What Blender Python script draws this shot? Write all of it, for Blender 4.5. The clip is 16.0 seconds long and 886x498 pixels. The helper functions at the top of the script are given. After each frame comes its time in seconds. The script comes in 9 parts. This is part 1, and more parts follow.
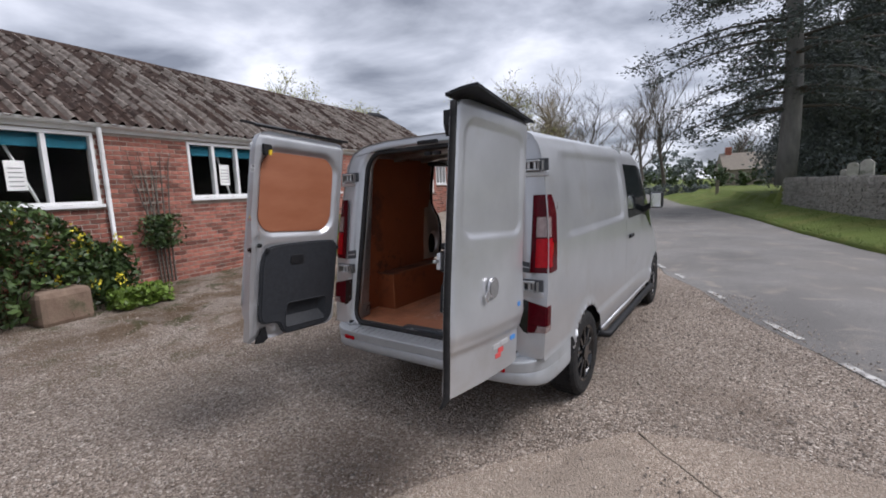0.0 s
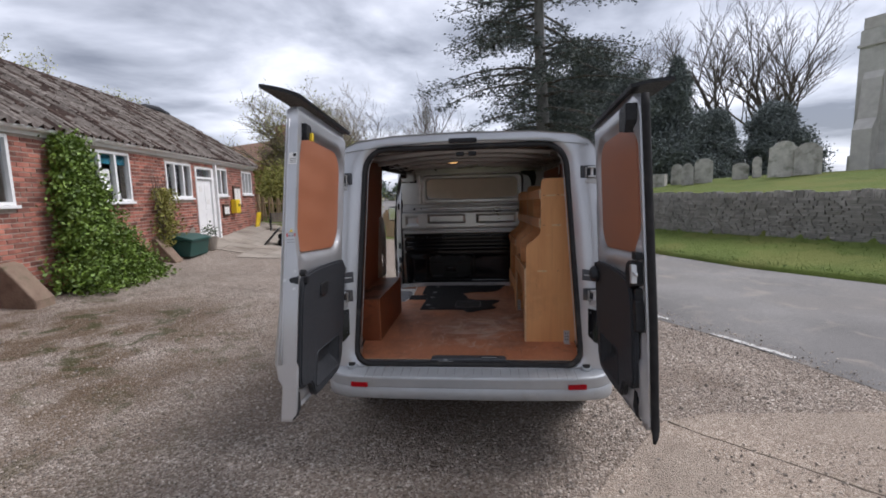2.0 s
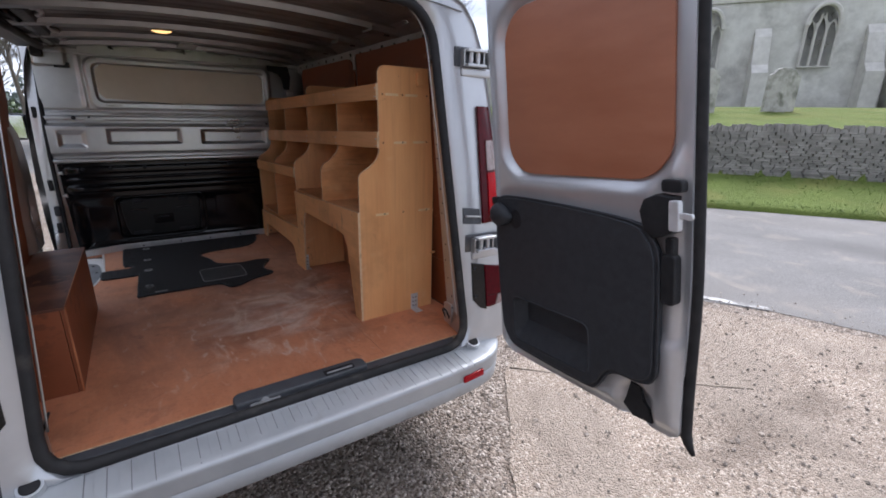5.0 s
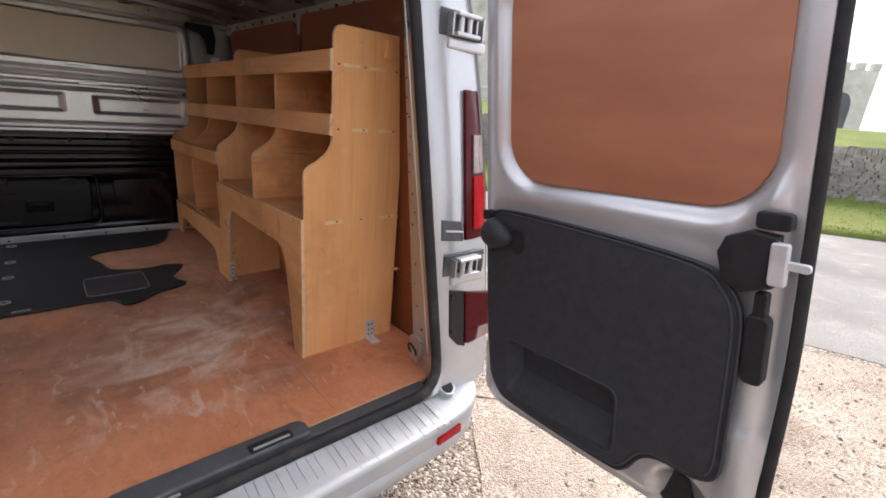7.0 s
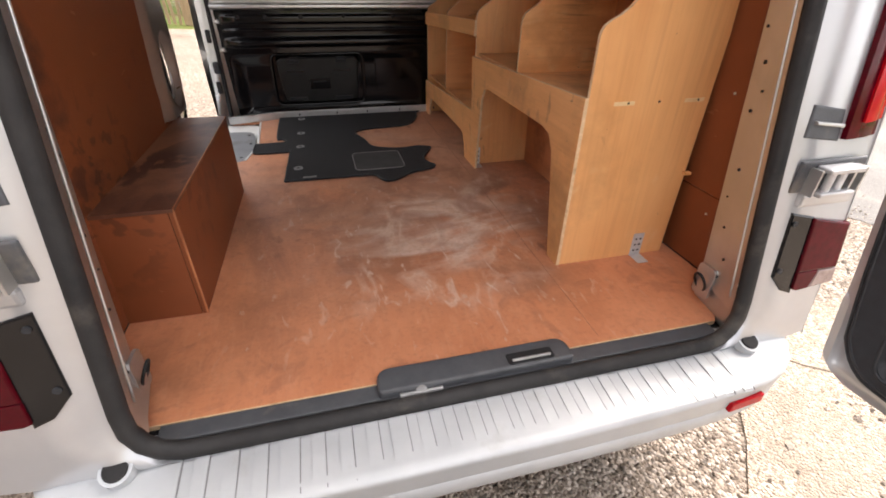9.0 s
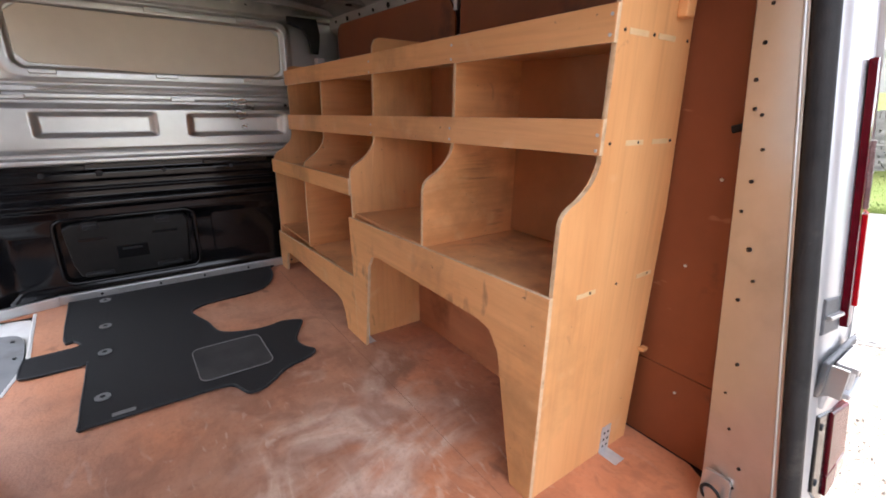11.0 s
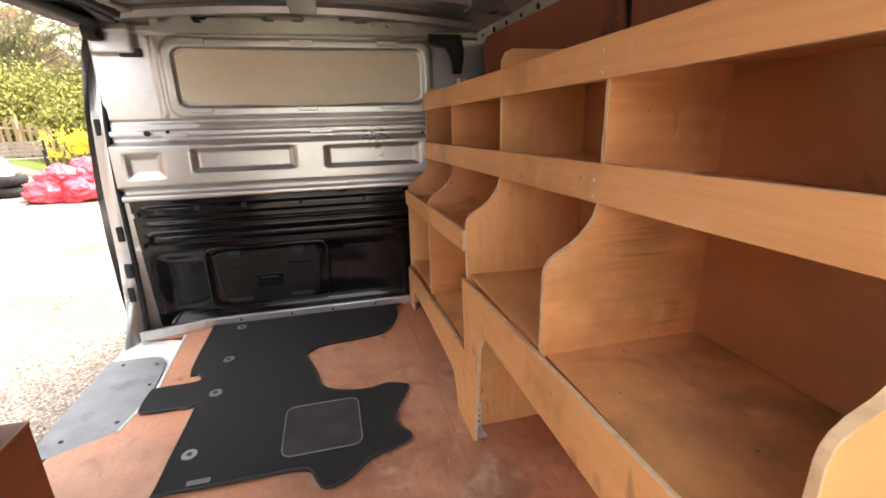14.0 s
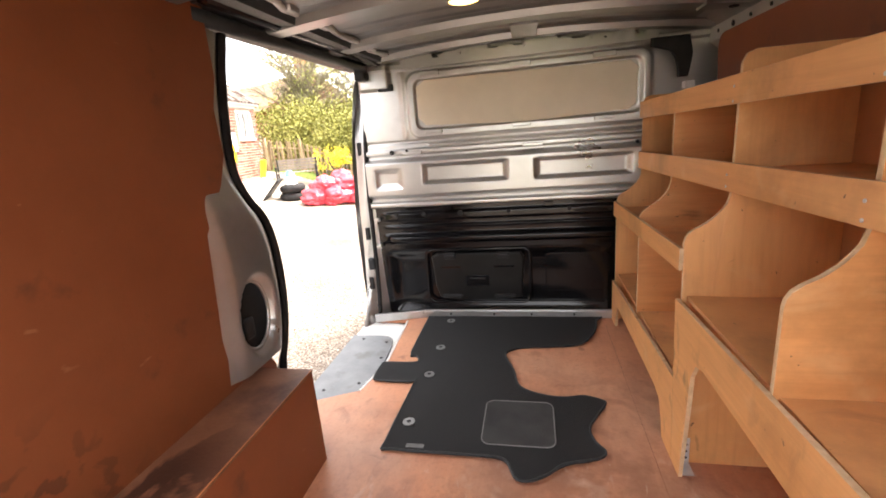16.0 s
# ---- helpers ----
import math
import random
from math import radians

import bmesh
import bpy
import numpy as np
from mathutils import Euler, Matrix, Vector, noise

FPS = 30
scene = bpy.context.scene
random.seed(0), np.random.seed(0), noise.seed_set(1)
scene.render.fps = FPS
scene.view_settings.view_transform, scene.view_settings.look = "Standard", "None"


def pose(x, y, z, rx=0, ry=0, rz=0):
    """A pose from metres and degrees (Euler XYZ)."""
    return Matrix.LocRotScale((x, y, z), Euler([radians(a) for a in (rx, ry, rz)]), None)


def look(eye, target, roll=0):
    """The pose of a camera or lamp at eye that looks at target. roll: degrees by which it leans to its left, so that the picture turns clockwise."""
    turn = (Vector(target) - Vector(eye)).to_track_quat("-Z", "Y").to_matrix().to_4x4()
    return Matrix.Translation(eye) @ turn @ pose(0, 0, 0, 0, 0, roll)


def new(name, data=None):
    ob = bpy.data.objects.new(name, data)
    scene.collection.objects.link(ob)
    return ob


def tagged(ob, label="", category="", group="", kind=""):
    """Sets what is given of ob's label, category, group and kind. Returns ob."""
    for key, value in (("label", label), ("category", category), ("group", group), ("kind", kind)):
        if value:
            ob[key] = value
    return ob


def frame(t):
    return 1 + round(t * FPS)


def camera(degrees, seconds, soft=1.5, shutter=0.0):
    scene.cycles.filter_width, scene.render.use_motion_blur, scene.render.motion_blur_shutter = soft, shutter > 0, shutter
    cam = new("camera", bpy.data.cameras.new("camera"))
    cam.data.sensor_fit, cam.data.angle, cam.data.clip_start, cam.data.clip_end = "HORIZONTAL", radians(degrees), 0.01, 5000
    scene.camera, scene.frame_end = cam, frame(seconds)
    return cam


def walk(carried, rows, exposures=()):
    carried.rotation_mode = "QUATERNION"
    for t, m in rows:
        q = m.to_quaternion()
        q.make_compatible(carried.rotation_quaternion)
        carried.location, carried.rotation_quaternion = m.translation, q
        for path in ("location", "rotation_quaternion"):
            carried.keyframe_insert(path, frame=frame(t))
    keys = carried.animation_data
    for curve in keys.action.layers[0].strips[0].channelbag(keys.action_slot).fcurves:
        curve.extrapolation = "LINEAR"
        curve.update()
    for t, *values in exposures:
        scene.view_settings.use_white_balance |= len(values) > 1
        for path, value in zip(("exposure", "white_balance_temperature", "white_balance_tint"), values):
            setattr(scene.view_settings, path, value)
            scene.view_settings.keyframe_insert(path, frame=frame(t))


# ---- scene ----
cam = camera(90.3, 16.0, soft=1.8)
PATH = [
    (0, (1.953, -2.4, 1.681), (0.828, -0.769, 1.412), -2.4),
    (0.5, (1.484, -2.605, 1.695), (0.586, -0.837, 1.435), -2.6),
    (1, (1.011, -2.736, 1.7), (0.363, -0.861, 1.451), -2.4),
    (1.5, (0.549, -2.656, 1.703), (0.142, -0.713, 1.458), -2.1),
    (2, (0.134, -2.581, 1.691), (-0.058, -0.605, 1.446), -1.6),
    (2.5, (-0.148, -2.417, 1.651), (-0.154, -0.433, 1.401), -1.0),
    (3, (-0.307, -2.175, 1.652), (-0.141, -0.201, 1.38), -0.6),
    (3.5, (-0.486, -1.969, 1.649), (-0.13, -0.028, 1.327), -0.2),
    (4, (-0.591, -1.78, 1.642), (-0.004, 0.09, 1.245), 0.1),
    (4.5, (-0.489, -1.518, 1.606), (0.334, 0.233, 1.1), 0.1),
    (5, (-0.377, -1.273, 1.571), (0.706, 0.309, 1.0), 1.0),
    (5.2, (-0.346, -1.174, 1.552), (0.827, 0.325, 0.938), 0.9),
    (6.25, (-0.27, -0.97, 1.555), (1.132, 0.338, 0.987), 3.4),
    (7.3, (-0.143, -0.791, 1.547), (0.99, 0.714, 0.874), 6.1),
    (7.5, (-0.087, -0.768, 1.521), (0.877, 0.804, 0.747), 6.2),
    (8, (-0.066, -0.727, 1.446), (0.517, 0.917, 0.468), 4.5),
    (8.5, (-0.154, -0.67, 1.421), (0.234, 0.968, 0.342), 2.1),
    (9, (-0.269, -0.516, 1.43), (0.168, 1.123, 0.369), 0.9),
    (9.5, (-0.288, -0.322, 1.443), (0.352, 1.312, 0.484), 1.1),
    (10, (-0.248, -0.1, 1.479), (0.633, 1.499, 0.663), 2.0),
    (10.2, (-0.233, -0.051, 1.491), (0.71, 1.539, 0.727), 1.7),
    (11.25, (-0.262, 0.035, 1.54), (0.873, 1.568, 0.939), 1.0),
    (12.3, (-0.261, 0.101, 1.577), (0.874, 1.659, 1.043), 0.3),
    (12.5, (-0.272, 0.117, 1.581), (0.824, 1.702, 1.043), 0.2),
    (13, (-0.218, 0.192, 1.573), (0.709, 1.875, 1.017), -0.3),
    (13.5, (-0.022, 0.302, 1.576), (0.679, 2.083, 0.997), -0.9),
    (14, (0.056, 0.362, 1.58), (0.516, 2.219, 0.998), -1.3),
    (14.5, (0.077, 0.41, 1.583), (0.294, 2.312, 1.002), -1.9),
    (15, (0.064, 0.423, 1.595), (0.066, 2.34, 1.025), -2.7),
    (15.5, (0.049, 0.401, 1.598), (-0.147, 2.316, 1.055), -3.3),
    (16, (0.025, 0.299, 1.611), (-0.382, 2.19, 1.102), -4.7),
]
# seconds, stops, kelvin, tint
EXPOSURES = [(0.0, 0.56, 6200, 15), (1.0, 0.68, 6200, 15), (2.0, 0.70, 6200, 15), (3.5, 0.84, 6150, 15), (4.4, 1.07, 6050, 15), (5.0, 1.40, 5950, 15), (6.25, 1.65, 6350, 15), (7.5, 2.3, 6750, 15), (9.0, 2.5, 7200, 15), (10.0, 2.75, 6700, 15),
             (12.5, 3.44, 6200, 13), (13.0, 3.46, 6750, 13), (14.0, 3.44, 7150, 13), (16.0, 3.58, 7300, 14)]
walk(cam, [(t, look(eye, target, roll)) for t, eye, target, roll in PATH], EXPOSURES)

# ---- sky and sun: a bright overcast spring day ----
SUN_AZ, SUN_EL = 64.0, 52.0            # degrees, from +y towards +x
world = bpy.data.worlds.new("overcast_sky")
scene.world = world
world.use_nodes = True
wn, wl = world.node_tree.nodes, world.node_tree.links
wn.clear()
w_out = wn.new("ShaderNodeOutputWorld")
w_bg = wn.new("ShaderNodeBackground")
w_sky = wn.new("ShaderNodeTexSky")
w_sky.sky_type, w_sky.sun_disc = "NISHITA", False
w_sky.sun_elevation, w_sky.sun_rotation = radians(SUN_EL), radians(SUN_AZ)
w_tc = wn.new("ShaderNodeTexCoord")
w_sep = wn.new("ShaderNodeSeparateXYZ")
w_add = wn.new("ShaderNodeMath")
w_add.operation, w_add.inputs[1].default_value = "ADD", 0.16
w_max = wn.new("ShaderNodeMath")
w_max.operation, w_max.inputs[1].default_value = "MAXIMUM", 0.05
w_dx = wn.new("ShaderNodeMath")
w_dx.operation = "DIVIDE"
w_dy = wn.new("ShaderNodeMath")
w_dy.operation = "DIVIDE"
w_com = wn.new("ShaderNodeCombineXYZ")
w_big = wn.new("ShaderNodeTexNoise")
w_big.inputs["Scale"].default_value, w_big.inputs["Detail"].default_value = 1.15, 7.0
w_big.inputs["Roughness"].default_value, w_big.inputs["Distortion"].default_value = 0.52, 0.25
w_ramp = wn.new("ShaderNodeValToRGB")
els = w_ramp.color_ramp.elements
els[0].position, els[0].color = 0.36, (0.20, 0.217, 0.25, 1)
els[1].position, els[1].color = 0.68, (0.84, 0.86, 0.90, 1)
mid = els.new(0.50)
mid.color = (0.45, 0.475, 0.52, 1)
w_mul = wn.new("ShaderNodeMix")
w_mul.data_type, w_mul.blend_type = "RGBA", "MIX"
w_scale = wn.new("ShaderNodeVectorMath")
w_scale.operation, w_scale.inputs["Scale"].default_value = "SCALE", 8.2
wl.new(w_tc.outputs["Generated"], w_sep.inputs[0])
wl.new(w_sep.outputs["Z"], w_add.inputs[0])
wl.new(w_add.outputs[0], w_max.inputs[0])
wl.new(w_sep.outputs["X"], w_dx.inputs[0])
wl.new(w_max.outputs[0], w_dx.inputs[1])
wl.new(w_sep.outputs["Y"], w_dy.inputs[0])
wl.new(w_max.outputs[0], w_dy.inputs[1])
wl.new(w_dx.outputs[0], w_com.inputs[0])
wl.new(w_dy.outputs[0], w_com.inputs[1])
wl.new(w_com.outputs[0], w_big.inputs["Vector"])
wl.new(w_big.outputs["Fac"], w_ramp.inputs[0])
wl.new(w_ramp.outputs[0], w_scale.inputs[0])
w_mul.inputs["Factor"].default_value = 0.93
wl.new(w_sky.outputs[0], w_mul.inputs["A"])
wl.new(w_scale.outputs[0], w_mul.inputs["B"])
wl.new(w_mul.outputs["Result"], w_bg.inputs["Color"])
w_bg.inputs["Strength"].default_value = 0.112
wl.new(w_bg.outputs[0], w_out.inputs["Surface"])

sun = new("sun", bpy.data.lights.new("sun", "SUN"))
sun.data.energy, sun.data.angle, sun.data.color = 2.0, radians(30), (1.0, 0.97, 0.94)
az, el = radians(SUN_AZ), radians(SUN_EL)
sun.matrix_world = look((40 * math.sin(az) * math.cos(el), 40 * math.cos(az) * math.cos(el), 40 * math.sin(el)), (0, 0, 0))


# ---- materials ----
def material(name, c1, c2, scale=8.0, rough=0.6, metal=0.0, bump=0.0, bscale=60.0, stretch=(1, 1, 1), stain=None, stain_scale=2.0,
             stain_at=(0.55, 0.7), coat=0.0, rand=0.0, detail=5.0, rough_var=0.1, island=False, dist=0.01):
    """A surface whose colour wanders between c1 and c2, with broad stains, fine relief and uneven gloss."""
    m = bpy.data.materials.new(name)
    m.use_nodes = True
    n, l = m.node_tree.nodes, m.node_tree.links
    b = n["Principled BSDF"]
    tc = n.new("ShaderNodeTexCoord")
    mp = n.new("ShaderNodeMapping")
    mp.inputs["Scale"].default_value = stretch
    l.new(tc.outputs["Object"], mp.inputs[0])
    t1 = n.new("ShaderNodeTexNoise")
    t1.inputs["Scale"].default_value, t1.inputs["Detail"].default_value = scale, detail
    t1.inputs["Roughness"].default_value = 0.6
    l.new(mp.outputs[0], t1.inputs["Vector"])
    r1 = n.new("ShaderNodeValToRGB")
    r1.color_ramp.elements[0].position, r1.color_ramp.elements[0].color = 0.3, (*c1, 1)
    r1.color_ramp.elements[1].position, r1.color_ramp.elements[1].color = 0.7, (*c2, 1)
    l.new(t1.outputs["Fac"], r1.inputs[0])
    col = r1.outputs[0]
    if stain is not None:
        t2 = n.new("ShaderNodeTexNoise")
        t2.inputs["Scale"].default_value, t2.inputs["Detail"].default_value = stain_scale, 7.0
        t2.inputs["Roughness"].default_value = 0.62
        l.new(tc.outputs["Object"], t2.inputs["Vector"])
        r2 = n.new("ShaderNodeMapRange")
        r2.inputs["From Min"].default_value, r2.inputs["From Max"].default_value = stain_at
        l.new(t2.outputs["Fac"], r2.inputs["Value"])
        mx = n.new("ShaderNodeMix")
        mx.data_type = "RGBA"
        l.new(r2.outputs[0], mx.inputs["Factor"])
        l.new(col, mx.inputs["A"])
        mx.inputs["B"].default_value = (*stain, 1)
        col = mx.outputs["Result"]
    if rand:
        if island:
            src = n.new("ShaderNodeNewGeometry").outputs["Random Per Island"]
        else:
            src = n.new("ShaderNodeObjectInfo").outputs["Random"]
        mr = n.new("ShaderNodeMapRange")
        mr.inputs["To Min"].default_value, mr.inputs["To Max"].default_value = 1 - rand, 1 + rand
        l.new(src, mr.inputs["Value"])
        vm = n.new("ShaderNodeVectorMath")
        vm.operation = "SCALE"
        l.new(col, vm.inputs[0])
        l.new(mr.outputs[0], vm.inputs["Scale"])
        col = vm.outputs[0]
    l.new(col, b.inputs["Base Color"])
    b.inputs["Metallic"].default_value = metal
    b.inputs["Coat Weight"].default_value = coat
    b.inputs["Coat Roughness"].default_value = 0.12
    rr = n.new("ShaderNodeMapRange")
    rr.inputs["To Min"].default_value, rr.inputs["To Max"].default_value = max(0.02, rough - rough_var), min(1, rough + rough_var)
    l.new(t1.outputs["Fac"], rr.inputs["Value"])
    l.new(rr.outputs[0], b.inputs["Roughness"])
    if bump:
        t3 = n.new("ShaderNodeTexNoise")
        t3.inputs["Scale"].default_value, t3.inputs["Detail"].default_value = bscale, 4.0
        l.new(mp.outputs[0], t3.inputs["Vector"])
        bp = n.new("ShaderNodeBump")
        bp.inputs["Strength"].default_value, bp.inputs["Distance"].default_value = bump, dist
        l.new(t3.outputs["Fac"], bp.inputs["Height"])
        l.new(bp.outputs[0], b.inputs["Normal"])
    return m


def overlay(m, c, scale, lo, hi, top=1.0, stretch=(1, 1, 1), shift=(0, 0, 0), dist=0.0, detail=6.0, near=None):
    """Lay marks of another colour over a surface, with a shape of their own; near = (x, y, z, r0, r1) keeps them round a spot."""
    n, l = m.node_tree.nodes, m.node_tree.links
    b = n["Principled BSDF"]
    col = b.inputs["Base Color"].links[0].from_socket
    tc = n.new("ShaderNodeTexCoord")
    mp = n.new("ShaderNodeMapping")
    mp.inputs["Scale"].default_value, mp.inputs["Location"].default_value = stretch, shift
    l.new(tc.outputs["Object"], mp.inputs[0])
    t = n.new("ShaderNodeTexNoise")
    t.inputs["Scale"].default_value, t.inputs["Detail"].default_value, t.inputs["Distortion"].default_value = scale, detail, dist
    l.new(mp.outputs[0], t.inputs["Vector"])
    r = n.new("ShaderNodeMapRange")
    r.inputs["From Min"].default_value, r.inputs["From Max"].default_value, r.inputs["To Max"].default_value = lo, hi, top
    l.new(t.outputs["Fac"], r.inputs["Value"])
    fac = r.outputs[0]
    if near:
        d = n.new("ShaderNodeVectorMath")
        d.operation = "DISTANCE"
        l.new(tc.outputs["Object"], d.inputs[0])
        d.inputs[1].default_value = near[:3]
        q = n.new("ShaderNodeMapRange")
        q.inputs["From Min"].default_value, q.inputs["From Max"].default_value = near[3], near[4]
        q.inputs["To Min"].default_value, q.inputs["To Max"].default_value = 1, 0
        l.new(d.outputs["Value"], q.inputs["Value"])
        k = n.new("ShaderNodeMath")
        k.operation = "MULTIPLY"
        l.new(fac, k.inputs[0])
        l.new(q.outputs[0], k.inputs[1])
        fac = k.outputs[0]
    mx = n.new("ShaderNodeMix")
    mx.data_type = "RGBA"
    l.new(fac, mx.inputs["Factor"])
    l.new(col, mx.inputs["A"])
    mx.inputs["B"].default_value = (*c, 1)
    l.new(mx.outputs["Result"], b.inputs["Base Color"])
    return m


def gravel_material(name, tones, scale, bump, patch=None, patch_scale=0.35, patch_at=(0.5, 0.62)):
    """Loose stones of several tones over fines, with broad bare or mossy patches."""
    m = bpy.data.materials.new(name)
    m.use_nodes = True
    n, l = m.node_tree.nodes, m.node_tree.links
    b = n["Principled BSDF"]
    b.inputs["Roughness"].default_value = 0.95
    b.inputs["Specular IOR Level"].default_value = 0.25
    tc = n.new("ShaderNodeTexCoord")
    v = n.new("ShaderNodeTexVoronoi")
    v.inputs["Scale"].default_value, v.inputs["Randomness"].default_value = scale, 1.0
    l.new(tc.outputs["Object"], v.inputs["Vector"])
    sp = n.new("ShaderNodeSeparateColor")
    l.new(v.outputs["Color"], sp.inputs[0])
    rp = n.new("ShaderNodeValToRGB")
    rp.color_ramp.interpolation = "LINEAR"
    e = rp.color_ramp.elements
    e[0].position, e[0].color = 0.0, (*tones[0], 1)
    e[1].position, e[1].color = 1.0, (*tones[-1], 1)
    for i, t in enumerate(tones[1:-1], 1):
        e.new(i / (len(tones) - 1)).color = (*t, 1)
    v2 = n.new("ShaderNodeTexVoronoi")
    v2.inputs["Scale"].default_value, v2.inputs["Randomness"].default_value = scale * 0.42, 1.0
    l.new(tc.outputs["Object"], v2.inputs["Vector"])
    sp2 = n.new("ShaderNodeSeparateColor")
    l.new(v2.outputs["Color"], sp2.inputs[0])
    is_big = n.new("ShaderNodeMath")
    is_big.operation, is_big.inputs[1].default_value = "GREATER_THAN", 0.74
    l.new(sp2.outputs[1], is_big.inputs[0])
    near_mid = n.new("ShaderNodeMath")
    near_mid.operation, near_mid.inputs[1].default_value = "LESS_THAN", 0.40
    l.new(v2.outputs["Distance"], near_mid.inputs[0])
    both = n.new("ShaderNodeMath")
    both.operation = "MULTIPLY"
    l.new(is_big.outputs[0], both.inputs[0])
    l.new(near_mid.outputs[0], both.inputs[1])
    pick = n.new("ShaderNodeMix")
    l.new(both.outputs[0], pick.inputs["Factor"])
    l.new(sp.outputs[0], pick.inputs["A"])
    l.new(sp2.outputs[0], pick.inputs["B"])
    l.new(pick.outputs["Result"], rp.inputs[0])
    high = n.new("ShaderNodeMix")
    l.new(both.outputs[0], high.inputs["Factor"])
    l.new(v.outputs["Distance"], high.inputs["A"])
    lift = n.new("ShaderNodeMath")
    lift.operation, lift.inputs[1].default_value = "SUBTRACT", 0.35
    l.new(v2.outputs["Distance"], lift.inputs[0])
    l.new(lift.outputs[0], high.inputs["B"])
    big = n.new("ShaderNodeTexNoise")
    big.inputs["Scale"].default_value, big.inputs["Detail"].default_value = 0.9, 6.0
    l.new(tc.outputs["Object"], big.inputs["Vector"])
    mr = n.new("ShaderNodeMapRange")
    mr.inputs["To Min"].default_value, mr.inputs["To Max"].default_value = 0.62, 1.4
    l.new(big.outputs["Fac"], mr.inputs["Value"])
    sc = n.new("ShaderNodeVectorMath")
    sc.operation = "SCALE"
    l.new(rp.outputs[0], sc.inputs[0])
    l.new(mr.outputs[0], sc.inputs["Scale"])
    col = sc.outputs[0]
    if patch is not None:
        t2 = n.new("ShaderNodeTexNoise")
        t2.inputs["Scale"].default_value, t2.inputs["Detail"].default_value = patch_scale, 8.0
        l.new(tc.outputs["Object"], t2.inputs["Vector"])
        r2 = n.new("ShaderNodeMapRange")
        r2.inputs["From Min"].default_value, r2.inputs["From Max"].default_value = patch_at
        r2.inputs["To Max"].default_value = 0.75
        l.new(t2.outputs["Fac"], r2.inputs["Value"])
        mx = n.new("ShaderNodeMix")
        mx.data_type = "RGBA"
        l.new(r2.outputs[0], mx.inputs["Factor"])
        l.new(col, mx.inputs["A"])
        mx.inputs["B"].default_value = (*patch, 1)
        col = mx.outputs["Result"]
    l.new(col, b.inputs["Base Color"])
    bp = n.new("ShaderNodeBump")
    bp.inputs["Strength"].default_value, bp.inputs["Distance"].default_value = bump, 0.02
    l.new(high.outputs["Result"], bp.inputs["Height"])
    bp.invert = True
    l.new(bp.outputs[0], b.inputs["Normal"])
    return m


